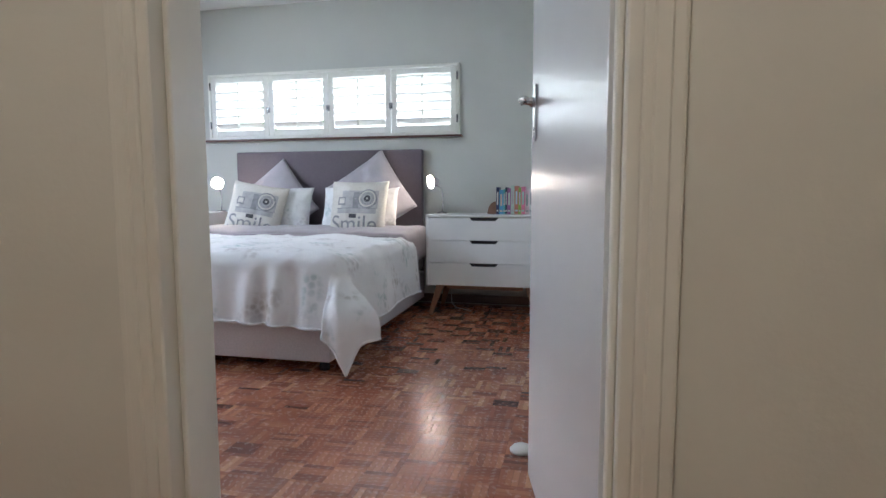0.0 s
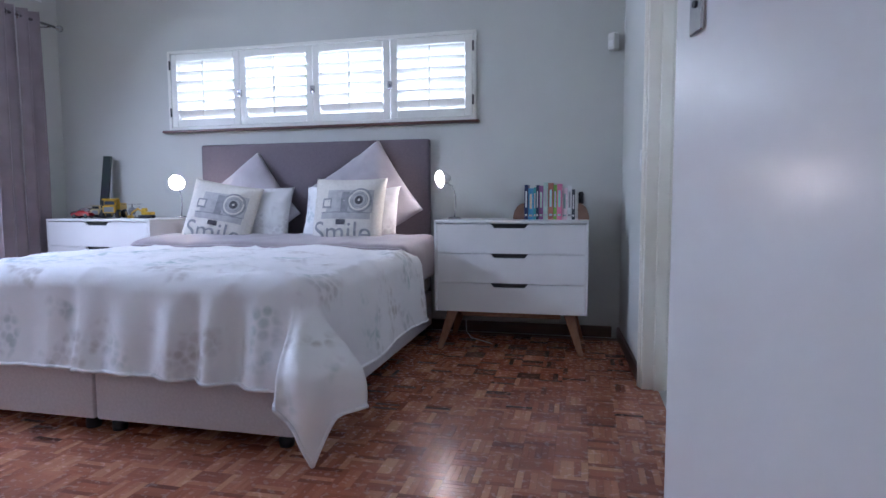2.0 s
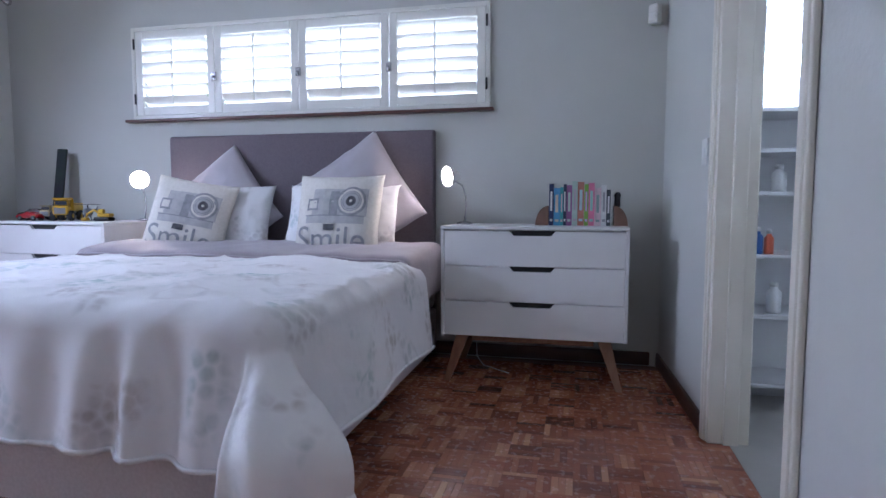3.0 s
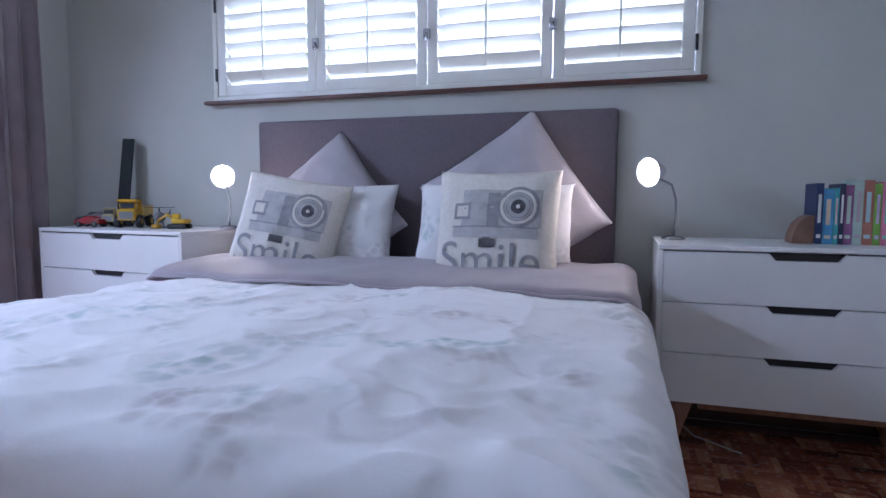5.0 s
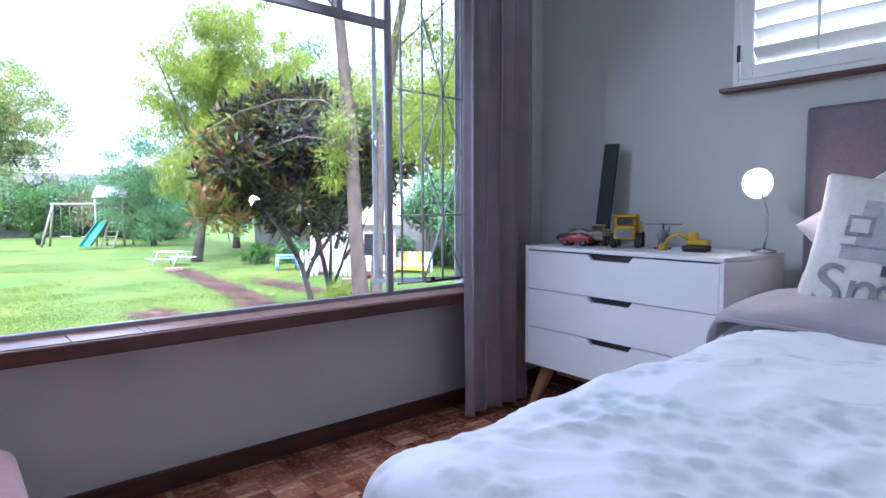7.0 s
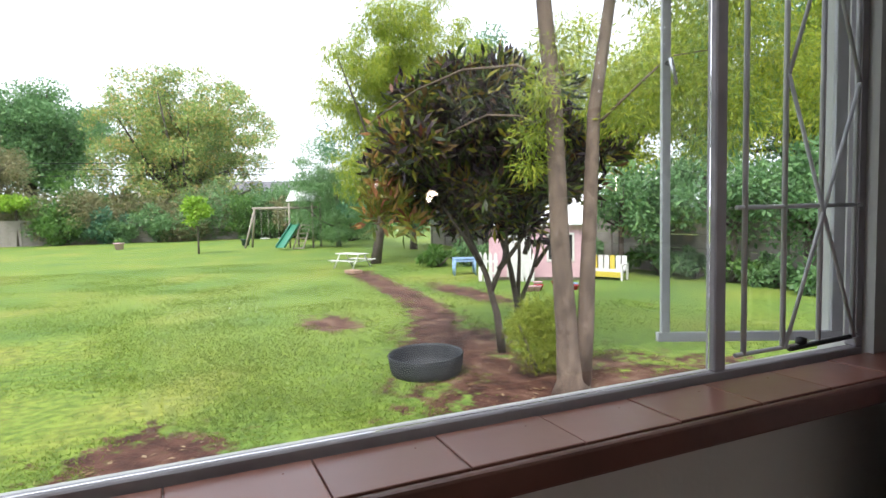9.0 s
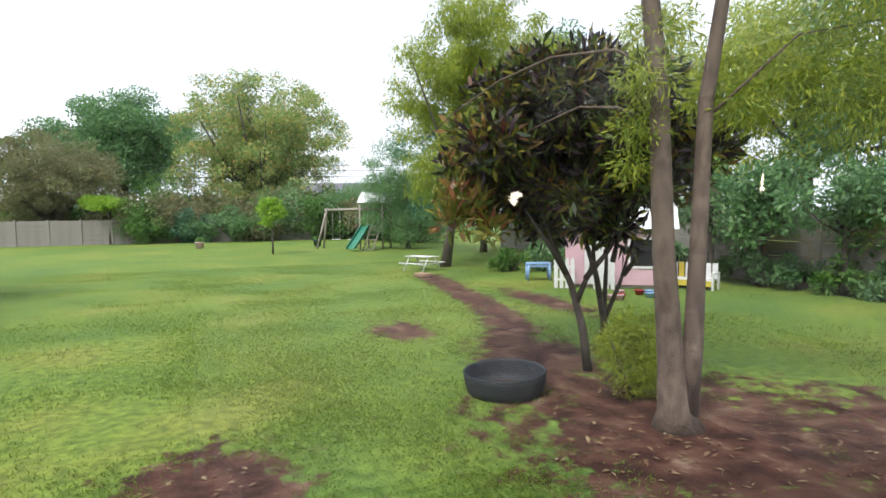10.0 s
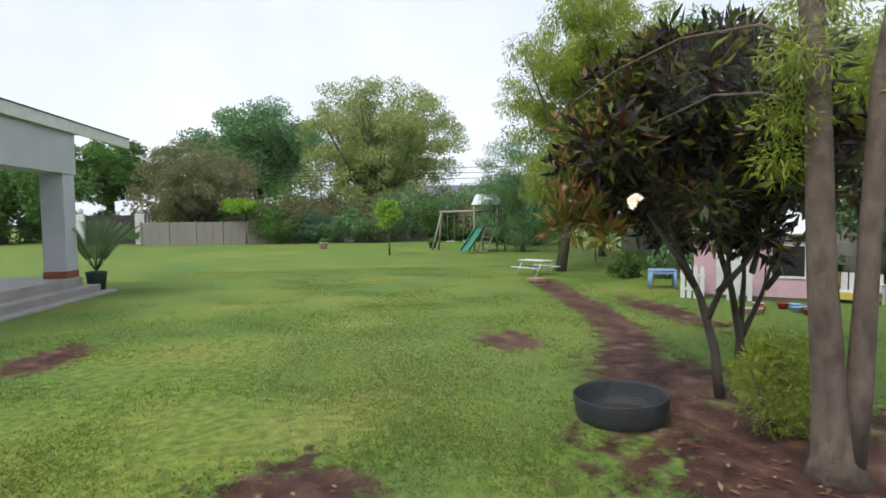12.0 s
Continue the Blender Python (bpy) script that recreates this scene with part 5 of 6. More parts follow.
def ramp_node(src, stops):
    k = n.new("ShaderNodeValToRGB")
    k.color_ramp.elements[0].position, k.color_ramp.elements[0].color = stops[0][0], (*stops[0][1], 1)
    k.color_ramp.elements[1].position, k.color_ramp.elements[1].color = stops[-1][0], (*stops[-1][1], 1)
    for p, c in stops[1:-1]:
        k.color_ramp.elements.new(p).color = (*c, 1)
    l.new(src, k.inputs[0])
    return k


def mix_node(f, a, bb, blend="MIX"):
    k = n.new("ShaderNodeMix")
    k.data_type, k.blend_type = "RGBA", blend
    if isinstance(f, float):
        k.inputs[0].default_value = f
    else:
        l.new(f, k.inputs[0])
    l.new(a, k.inputs[6])
    l.new(bb, k.inputs[7])
    return k.outputs[2]


big = ramp_node(nz_node(0.55, 6).outputs[0], [(0.32, (0.100, 0.184, 0.044)), (0.47, (0.136, 0.214, 0.040)), (0.58, (0.164, 0.232, 0.042)), (0.70, (0.212, 0.244, 0.054))])
small = ramp_node(nz_node(11.0, 10).outputs[0], [(0.32, (0.55, 0.60, 0.55)), (0.68, (1.34, 1.28, 1.15))])
grass_c = mix_node(1.0, big.outputs[0], small.outputs[0], "MULTIPLY")
soil_c = ramp_node(nz_node(5.0, 9).outputs[0], [(0.34, (0.042, 0.019, 0.014)), (0.5, (0.088, 0.040, 0.028)), (0.62, (0.125, 0.066, 0.045)), (0.74, (0.24, 0.16, 0.11))])
at = n.new("ShaderNodeAttribute")
at.attribute_name = "bare"
edge_n = nz_node(4.6, 12)
edge_n.inputs["Roughness"].default_value = 0.72
sm = n.new("ShaderNodeMath")
sm.operation = "MULTIPLY_ADD"
l.new(edge_n.outputs[0], sm.inputs[0])
sm.inputs[1].default_value = 0.85
l.new(at.outputs["Fac"], sm.inputs[2])
mask = ramp_node(sm.outputs[0], [(0.52, (0, 0, 0)), (0.59, (1, 1, 1))])
l.new(mix_node(mask.outputs[0], grass_c, soil_c.outputs[0]), b.inputs["Base Color"])
bmp = n.new("ShaderNodeBump")
bmp.inputs["Strength"].default_value, bmp.inputs["Distance"].default_value = 0.6, 0.03
l.new(nz_node(22, 6).outputs[0], bmp.inputs["Height"])
l.new(bmp.outputs[0], b.inputs["Normal"])
me = bpy.data.meshes.new("ground")
me.from_pydata(gv.tolist(), [], gf.tolist())
me.materials.append(M_LAWN)
me.attributes.new("bare", "FLOAT", "POINT").data.foreach_set("value", (0.31 * D_).ravel().astype(np.float32))
me.shade_smooth()
setting(new("ground", me), "mown green lawn with worn reddish soil patches")


# ---- leaves, trees ----
def rand_dirs(rng, k):
    d = rng.normal(size=(k, 3))
    return d / np.linalg.norm(d, axis=1)[:, None]


def leaf_mesh(name, pts, axis_d, normal, length, width, material, parent):
    """One mesh of many small four-cornered leaves, bent along the middle."""
    side = np.cross(axis_d, normal)
    side /= np.linalg.norm(side, axis=1)[:, None] + 1e-9
    nn = np.cross(side, axis_d)
    L, W = length[:, None], width[:, None]
    v = np.stack([pts, pts + axis_d * L * 0.5 + side * W * 0.5 + nn * W * 0.12, pts + axis_d * L - nn * L * 0.08, pts + axis_d * L * 0.5 - side * W * 0.5 + nn * W * 0.12], 1).reshape(-1, 3)
    k = len(pts)
    me = bpy.data.meshes.new(name)
    me.vertices.add(4 * k)
    me.vertices.foreach_set("co", v.astype(np.float32).ravel())
    me.loops.add(4 * k)
    me.loops.foreach_set("vertex_index", np.arange(4 * k, dtype=np.int32))
    me.polygons.add(k)
    me.polygons.foreach_set("loop_start", (np.arange(k) * 4).astype(np.int32))
    me.update(calc_edges=True)
    me.materials.append(material)
    ob = new(name, me)
    ob.parent = parent
    return ob


def crown(name, clumps, count, size, ratio, material, parent, seed, droop=0.0, shell=0.45, flat=0.8):
    """Leaves round clump centres (x, y, z, radius)."""
    rng = np.random.default_rng(seed)
    c = np.array(clumps, float)
    w = c[:, 3] ** 2
    pick = rng.choice(len(c), size=count, p=w / w.sum())
    d = rand_dirs(rng, count)
    r = c[pick, 3] * rng.random(count) ** shell
    p = c[pick, :3] + d * r[:, None] * np.array([1, 1, flat])
    ax = d * 0.7 + rand_dirs(rng, count) * 0.8 + np.array([0, 0, -droop])
    ax /= np.linalg.norm(ax, axis=1)[:, None]
    nr = d * 0.5 + rand_dirs(rng, count) + np.array([0, 0, 0.5])
    ln = size * rng.uniform(0.6, 1.3, count)
    return leaf_mesh(name, p, ax, nr, ln, ln * ratio, material, parent)


def clumps_in(rng, centre, radii, k, r):
    """Clump centres spread over an ellipsoid, mostly near its skin."""
    out = []
    for _ in range(k):
        d = rand_dirs(rng, 1)[0]
        f = rng.uniform(0.3, 1.05)
        out.append((centre[0] + d[0] * radii[0] * f, centre[1] + d[1] * radii[1] * f, centre[2] + d[2] * radii[2] * f, r * rng.uniform(0.45, 1.25)))
    return out


def tree(label, p, trunk_r, centre_z, radii, k, r, count, size, ratio, material, seed, bark=None, lean=(0, 0), droop=0.0, name="tree", limbs=9, flat=0.8, shell=0.45, twigs=0):
    rng = np.random.default_rng(seed)
    t = thing(name, label, "tree", pose(p.x, p.y, G - 0.02))
    cz = centre_z - G
    cl = clumps_in(rng, (lean[0], lean[1], cz), radii, k, r)
    low = max(0.3, cz - radii[2] * 0.75)
    bm = tube(bmesh.new(), [(0, 0, 0), (lean[0] * 0.15, lean[1] * 0.15, low * 0.4), (lean[0] * 0.4, lean[1] * 0.4, low), (lean[0] * 0.9, lean[1] * 0.9, cz + radii[2] * 0.3)], [trunk_r * 1.35, trunk_r, trunk_r * 0.85, trunk_r * 0.2], 10)
    part("trunk", bm, bark or M_BARKD, t)
    for c in cl[:limbs]:
        s = Vector((lean[0] * 0.5, lean[1] * 0.5, low * rng.uniform(0.9, 1.2)))
        e = Vector(c[:3])
        m_ = s.lerp(e, 0.5) + Vector((0, 0, -0.08 * (e - s).length))
        part("limb", tube(bmesh.new(), [s, m_, e], [trunk_r * 0.5, trunk_r * 0.32, trunk_r * 0.08], 6), bark or M_BARKD, t)
    crown("crown", cl, count, size, ratio, material, t, seed + 1, droop, shell, flat)
    for c in cl[limbs:limbs + twigs]:
        o = Vector(cl[int(rng.integers(0, limbs))][:3])
        e = Vector(c[:3])
        part("twig", tube(bmesh.new(), [o.lerp(Vector((lean[0] * 0.6, lean[1] * 0.6, cz)), 0.4), o.lerp(e, 0.55), e], [trunk_r * 0.14, trunk_r * 0.09, trunk_r * 0.03], 5), bark or M_BARKD, t)
    return t


tree("large dark green broad-crowned tree beyond the fence", spot(-11.2, 58), 0.5, 7.5, (6.0, 6.0, 4.2), 300, 1.35, 70000, 0.26, 0.5, L_DARK, 101, limbs=14, flat=0.6)
tree("tall spreading tree with leaves turning yellow-brown", spot(0.3, 45), 0.35, 6.1, (6.1, 6.1, 5.6), 560, 0.9, 100000, 0.19, 0.45, L_AUT, 103, limbs=30, flat=0.6, shell=0.5, twigs=30)
tree("rounded green tree behind the gate", spot(-23.4, 62), 0.4, 5.8, (4.9, 4.9, 2.9), 170, 0.95, 36000, 0.26, 0.5, L_GREEN, 105, limbs=14, flat=0.45)
tree("green tree seen beyond the veranda", spot(-31, 55), 0.4, 3.8, (5.4, 5.4, 3.0), 40, 1.5, 10000, 0.36, 0.5, L_GREEN, 107)
tree("bushy brownish tree by the boundary wall", spot(-16.4, 43), 0.25, 3.3, (3.9, 3.9, 3.3), 230, 0.7, 46000, 0.15, 0.45, L_BROWN, 109, flat=0.7)
tree("flat-topped lime green shrub by the wall", spot(-12.4, 39), 0.08, 2.0, (1.6, 1.6, 0.35), 18, 0.45, 4000, 0.16, 0.5, L_LIME, 111)
tree("young lime green sapling on the lawn", spot(0.95, 23.6), 0.035, 1.25, (0.5, 0.5, 0.55), 16, 0.25, 1300, 0.15, 0.55, L_LIME, 113)
tree("pale green weeping tree by the play frame", spot(14.0, 25.5), 0.10, 2.1, (2.2, 2.2, 2.4), 190, 0.5, 42000, 0.10, 0.28, L_PALE, 115, droop=0.7, flat=0.6)
tree("leaning tree with feathery yellow-green foliage", spot(17.6, 15.9), 0.12, 4.2, (2.6, 2.6, 3.0), 250, 0.5, 115000, 0.10, 0.26, L_FEATH, 117, lean=(0.3, 1.0), droop=1.0, bark=M_BARKD, limbs=16, shell=0.6)
tree("tall bluish green tree behind the leaning one", spot(21.5, 22), 0.12, 3.6, (3.0, 3.0, 3.6), 80, 0.85, 26000, 0.15, 0.3, L_TEAL, 119, droop=0.7)
for i, (bg, ds, cz, rr, rz, mt, sz) in enumerate(((29, 20, 4.2, 2.4, 2.8, L_DARK, 0.17), (36, 18.5, 4.2, 2.2, 2.7, L_FEATH, 0.13), (43, 17, 4.2, 2.1, 2.7, L_FEATH, 0.13), (50, 15.5, 4.0, 2.1, 2.5, L_FEATH, 0.13), (57, 14.5, 3.9, 2.0, 2.4, L_DARK, 0.15), (64, 13, 3.7, 1.9, 2.3, L_FEATH, 0.13), (71, 12.5, 3.6, 1.9, 2.3, L_GREEN, 0.14))):
    tree("dense garden tree along the side boundary", spot(bg, ds), 0.14, cz, (rr, rr, rz), 70, 0.7, 20000, sz, 0.32, mt, 130 + 2 * i, droop=0.5)
for i, (bg, ds) in enumerate(((42.7, 12.6), (47.0, 12.2), (53, 11.4), (59, 10.8))):
    tree("small dark tree with a thin trunk by the fence", spot(bg, ds), 0.06, 1.15, (0.8, 0.8, 0.75), 18, 0.42, 3600, 0.12, 0.45, L_DARK, 160 + 2 * i)


def bush(label, p, radii, count, size, material, seed, k=16, name="bush", ratio=0.45):
    rng = np.random.default_rng(seed)
    t = thing(name, label, "bush", pose(p.x, p.y, G - 0.02))
    cl = clumps_in(rng, (0, 0, radii[2] * 0.75), (radii[0], radii[1], radii[2] * 0.75), k, min(radii) * 0.42)
    for c in cl[:7]:
        part("stem", tube(bmesh.new(), [(0, 0, 0), (c[0] * 0.5, c[1] * 0.5, c[2] * 0.4), c[:3]], [0.03, 0.022, 0.006], 6), M_BARKD, t)
    crown("foliage", cl, count, size, ratio, material, t, seed + 1)
    return t


rng = np.random.default_rng(7)
for i in range(30):
    bg = -14.5 + i * 1.02
    mt = (L_GREEN, L_PALE, L_DARK, L_BROWN, L_GREEN, L_TEAL, L_BROWN)[int(rng.integers(0, 7))]
    h = float(rng.uniform(0.9, 2.3))
    bush("leafy border shrub along the far edge of the lawn", spot(bg + 4.0 * (bg < -10), 38.5 - max(0, bg - 8) * 1.1 + float(rng.uniform(-0.8, 1.5))), (h * 1.0, h * 1.0, h), 5200, 0.18, mt, 300 + 2 * i, 26)
for i in range(22):
    bg = -19 + i * 1.75
    h = float(rng.uniform(1.5, 2.6))
    bush("tall dense shrub behind the boundary wall", spot(bg, 47 + float(rng.uniform(-1.5, 3))), (h * 1.2, h * 1.2, h), 2600, 0.34, (L_DARK, L_GREEN, L_TEAL, L_BROWN, L_GREEN)[int(rng.integers(0, 5))], 600 + 2 * i, 14)
for i, (bg, h) in enumerate(((-20.6, 0.8), (-19.4, 0.55), (-17.6, 0.7), (-15.8, 0.6))):
    bush("small green shrub in front of the boundary wall", spot(bg, 42.5), (h * 1.2, h * 1.2, h), 1500, 0.16, (L_GREEN, L_PALE)[i % 2], 740 + 2 * i, 10)
for i in range(7):
    h = float(rng.uniform(1.6, 2.4))
    bush("tall dense shrub beyond the veranda", spot(-40 + i * 2.6, 54 + float(rng.uniform(-1.5, 2))), (h * 1.3, h * 1.3, h), 3200, 0.3, (L_DARK, L_GREEN)[i % 2], 700 + 2 * i, 14)
for i in range(16):
    bg = 24 + i * 3.2
    h = float(rng.uniform(0.25, 0.5))
    p = spot(bg, 9.1 / max(0.35, math.sin(radians(bg))) if bg > 34 else 14.5)
    bush("low green plants in the border under the fence", p, (h * 1.3, h * 1.3, h), 900, 0.13, (L_GREEN, L_PALE, L_DARK)[i % 3], 400 + 2 * i, 8)
bush("small feathery yellow-green shrub by the tree", Vector((-8.05, 5.85, G)), (0.31, 0.31, 0.40), 11000, 0.05, L_FEATH, 451, 48, ratio=0.14)

# twin-stemmed tree close to the window
tw = thing("tree", "twin-trunked brown tree with feathery yellow-green sprays", "tree", pose(-7.42, 5.72, G - 0.03))
bm = tube(bmesh.new(), [(0.03, 0, -0.02), (0.02, -0.01, 0.12), (0.0, -0.03, 0.45), (-0.03, -0.07, 1.2), (-0.05, -0.1, 2.2), (-0.1, -0.18, 3.3), (-0.2, -0.3, 4.8), (-0.3, -0.4, 6.2)], [0.19, 0.115, 0.088, 0.074, 0.066, 0.056, 0.04, 0.015], 16)
part("trunk", bm, M_BARK, tw)
bm = tube(bmesh.new(), [(0.05, 0.05, 0.1), (0.06, 0.10, 0.55), (0.04, 0.15, 1.2), (0.02, 0.22, 2.2), (0.05, 0.4, 3.3), (0.2, 0.7, 4.8), (0.3, 0.9, 6.0)], [0.085, 0.066, 0.056, 0.05, 0.043, 0.032, 0.012], 14)
part("trunk", bm, M_BARK, tw)
for pts in ([(-0.06, -0.11, 2.4), (-0.25, -0.3, 2.58), (-0.6, -0.6, 2.6), (-1.0, -0.85, 2.5), (-1.4, -1.1, 2.3), (-1.7, -1.3, 2.08)], [(-0.05, -0.1, 2.05), (-0.3, -0.25, 2.2), (-0.6, -0.38, 2.25), (-1.1, -0.6, 2.12), (-1.6, -0.75, 1.9)], [(0.02, 0.24, 2.1), (0.3, 0.7, 2.6), (0.5, 1.3, 2.7)], [(0.04, 0.36, 3.1), (0.6, 0.9, 3.8), (1.2, 1.6, 4.1)], [(-0.1, -0.2, 3.4), (-0.2, -0.9, 4.4), (-0.1, -1.5, 4.8)]):
    part("limb", tube(bmesh.new(), pts, [0.013 * (1 - 0.75 * i / (len(pts) - 1)) for i in range(len(pts))], 8), M_BARK, tw)
# last six clumps: unseen high canopy added to shade the croton and soil
cl = [(-0.12, -0.2, 2.05, 0.22), (-0.02, -0.25, 2.35, 0.22), (-0.18, -0.22, 1.8, 0.18), (-0.1, -0.05, 2.7, 0.25), (0.05, 0.5, 2.2, 0.3), (0.2, 0.9, 2.4, 0.45), (0.35, 1.3, 2.2, 0.5), (0.5, 1.6, 2.6, 0.55), (0.6, 1.1, 3.0, 0.5), (0.3, 0.7, 3.3, 0.5), (0.9, 1.5, 3.6, 0.6), (0.1, -0.2, 4.0, 0.6), (-0.3, -0.8, 4.6, 0.6), (0.5, 0.5, 4.4, 0.7), (1.2, 1.6, 4.2, 0.7), (0.0, -1.5, 4.9, 0.6), (0.9, 2.0, 2.4, 0.5), (-0.9, -0.4, 5.0, 0.9), (-1.5, 0.5, 4.8, 0.9), (-0.6, 0.8, 4.9, 0.9), (-1.8, -0.5, 5.3, 0.9), (0.4, -0.6, 5.2, 0.8), (-1.0, 0.1, 5.6, 0.9)]
crown("sprays", cl, 90000, 0.062, 0.20, L_FEATH, tw, 501, droop=0.5, shell=0.65)

# croton tree: several stems and large stiff leaves
ct = thing("croton_bush", "dark purple-green croton with yellow and red leaf tips", "bush", pose(-8.95, 5.95, G - 0.02))
stems = [[(0.15, -0.05, 0), (0.11, -0.08, 0.4), (0.04, -0.16, 0.8), (-0.02, -0.32, 1.2), (-0.1, -0.5, 1.8)], [(0.07, -0.13, 0.62), (0.12, 0.0, 0.95), (0.12, 0.1, 1.6)],
         [(-0.45, 0.5, 0), (-0.44, 0.5, 0.36), (-0.42, 0.40, 0.8), (-0.4, 0.22, 1.3), (-0.35, 0.1, 1.8)], [(-0.44, 0.5, 0.38), (-0.44, 0.53, 0.9), (-0.4, 0.5, 1.7)],
         [(-0.44, 0.5, 0.34), (-0.42, 0.68, 0.72), (-0.4, 0.9, 1.4)], [(-0.43, 0.45, 0.58), (-0.3, 0.3, 0.95), (-0.2, 0.2, 1.4)], [(0.02, -0.2, 0.9), (0.14, -0.42, 1.15), (0.2, -0.7, 1.5)],
         [(-0.42, 0.72, 0.8), (-0.3, 0.85, 1.05), (-0.15, 0.95, 1.4)], [(0.1, -0.05, 0.85), (0.2, 0.12, 1.1), (0.28, 0.3, 1.4)], [(-0.43, 0.6, 0.95), (-0.5, 0.72, 1.2), (-0.55, 0.75, 1.5)]]
for s in stems:
    part("stem", tube(bmesh.new(), s, [(0.045 if s[0][2] == 0 else 0.03) * (1 - 0.7 * i / (len(s) - 1)) for i in range(len(s))], 9), M_BARKD, ct)
rng = np.random.default_rng(55)
cl = []
for _ in range(125):
    d = rand_dirs(rng, 1)[0]
    f = rng.uniform(0.35, 0.95)
    z = 2.05 + d[2] * 0.95 * f
    wide = 1.24 if z > 1.5 else 1.08
    cl.append((d[0] * wide * f - 0.1, d[1] * wide * f - 0.05, z, rng.uniform(0.16, 0.27)))
crown("leaves", cl, 24000, 0.145, 0.27, L_CROTON, ct, 511, droop=-0.25, shell=0.7)
tips = [(c[0] * 1.06, c[1] * 1.06, c[2] + 0.05, 0.14) for c in cl if (c[1] < -0.5 and c[2] < 2.4) or c[2] > 2.8][:60] + [(0.05, -1.30, 1.42, 0.17), (0.1, -1.15, 1.55, 0.17), (-0.1, -1.2, 1.7, 0.16), (0.15, -1.0, 1.35, 0.16), (0.0, -1.35, 1.6, 0.13)]
crown("tip_leaves", tips, 2400, 0.14, 0.25, L_CROTTIP, ct, 521, droop=-0.5, shell=0.7)

# grass blades on the near lawn
rng = np.random.default_rng(77)
K = 420000
gx_ = -5.0 - 17.0 * rng.random(K) ** 1.8
gy_ = 3.2 + (2.2 - 0.22 * (gx_ + 5.0)) * rng.normal(size=K)
keep = dirt(gx_, gy_) + rng.normal(0, 0.14, K) + 0.35 * np.array([noise.noise((x * 3.1, y * 3.1, 9.0)) for x, y in zip(gx_, gy_)]) < 0.40
gx_, gy_ = gx_[keep], gy_[keep]
K = len(gx_)
ax_ = rng.normal(0, 0.9, (K, 3)) * np.array([1, 1, 0.3]) + np.array([0, 0, 0.65])
ax_ /= np.linalg.norm(ax_, axis=1)[:, None]
clump_h = np.array([noise.noise((x * 1.3, y * 1.3, 4.0)) for x, y in zip(gx_, gy_)])
ln = rng.uniform(0.014, 0.042, K) * (1 + 0.7 * clump_h)
lawn = thing("grass", "short green lawn grass near the house", "grass")
gb = leaf_mesh("blades", np.stack([gx_, gy_, np.full(K, G - 0.008)], 1), ax_, rand_dirs(rng, K), ln, np.full(K, 0.006), L_GRASS, lawn)
tagged(lawn, kind="stuff")
K = 1500
tx, ty = -9.0 + 3.4 * rng.random(K), 1.5 + 6.0 * rng.random(K)
kp = dirt(tx, ty) > 0.42
tx, ty = tx[kp], ty[kp]
litter = thing("leaf_litter", "dry leaves and twigs scattered on bare soil", "leaf litter")
ax_ = rand_dirs(rng, len(tx)) * np.array([1, 1, 0.15])
ax_ /= np.linalg.norm(ax_, axis=1)[:, None]
L_DRY = leaf_mat("dry_leaves", [(0.05, (0.140, 0.080, 0.045)), (0.6, (0.260, 0.170, 0.090)), (0.95, (0.420, 0.330, 0.200))], tr=0.1)
leaf_mesh("dry_leaves", np.stack([tx, ty, np.full(len(tx), G - 0.012)], 1), ax_, np.tile([0.1, 0.1, 1.0], (len(tx), 1)), rng.uniform(0.03, 0.08, len(tx)), rng.uniform(0.008, 0.03, len(tx)), L_DRY, litter)
tagged(litter, kind="stuff")

# ---- tyre planter ----
ty_ = thing("tyre", "old black tyre lying on the grass", "tyre", pose(-8.47, 4.93, G - 0.02, 2, 1, 0) @ Matrix.Scale(0.92, 4))
part("carcass", lathe(bmesh.new(), [(0.25, 0.0), (0.30, 0.004), (0.335, 0.03), (0.352, 0.09), (0.362, 0.16), (0.366, 0.195), (0.36, 0.208), (0.352, 0.206), (0.348, 0.19), (0.336, 0.09), (0.31, 0.03), (0.25, 0.018), (0.25, 0.0)], 56), M_TYRE, ty_)
part("rim_bead", lathe(bmesh.new(), [(0.352, 0.207), (0.36, 0.216), (0.37, 0.208), (0.362, 0.2), (0.352, 0.207)], 56), M_TYRE, ty_)
part("soil", lathe(bmesh.new(), [(0.0, 0.03), (0.29, 0.028), (0.30, 0.02)], 30), mat("tyre_soil", (0.05, 0.03, 0.02), rough=0.95, scale=9, bump=0.4), ty_)

# ---- picnic table, brick, blue table, bench ----
pt = thing("picnic_table", "white wooden picnic table with attached benches", "table", Matrix.Translation((-18.75, 7.1, G)) @ pose(0, 0, 0, 0, 0, 32) @ Matrix.Scale(0.85, 4))
for i in range(4):
    part("top_board", box(-0.5, 0.5, -0.24 + i * 0.122, -0.13 + i * 0.122, 0.43, 0.45, bevel=0.003), M_WOODW, pt)
for s in (-1, 1):
    part("seat", box(-0.5, 0.5, s * 0.48 - 0.07, s * 0.48 + 0.07, 0.24, 0.26, bevel=0.003), M_WOODW, pt)
    part("rail", box(s * 0.36 - 0.012, s * 0.36 + 0.012, -0.54, 0.54, 0.205, 0.239), M_WOODW, pt)
    for q in (-1, 1):
        part("leg", tube(bmesh.new(), [(s * 0.385, q * 0.14, 0.43), (s * 0.385, q * 0.42, 0.0)], 0.022, 6), M_WOODW, pt)
br = thing("stepping_slab", "flat reddish brown slab lying on the lawn", "slab", pose(-17.4, 6.75, G - 0.01, 0, 0, 20))
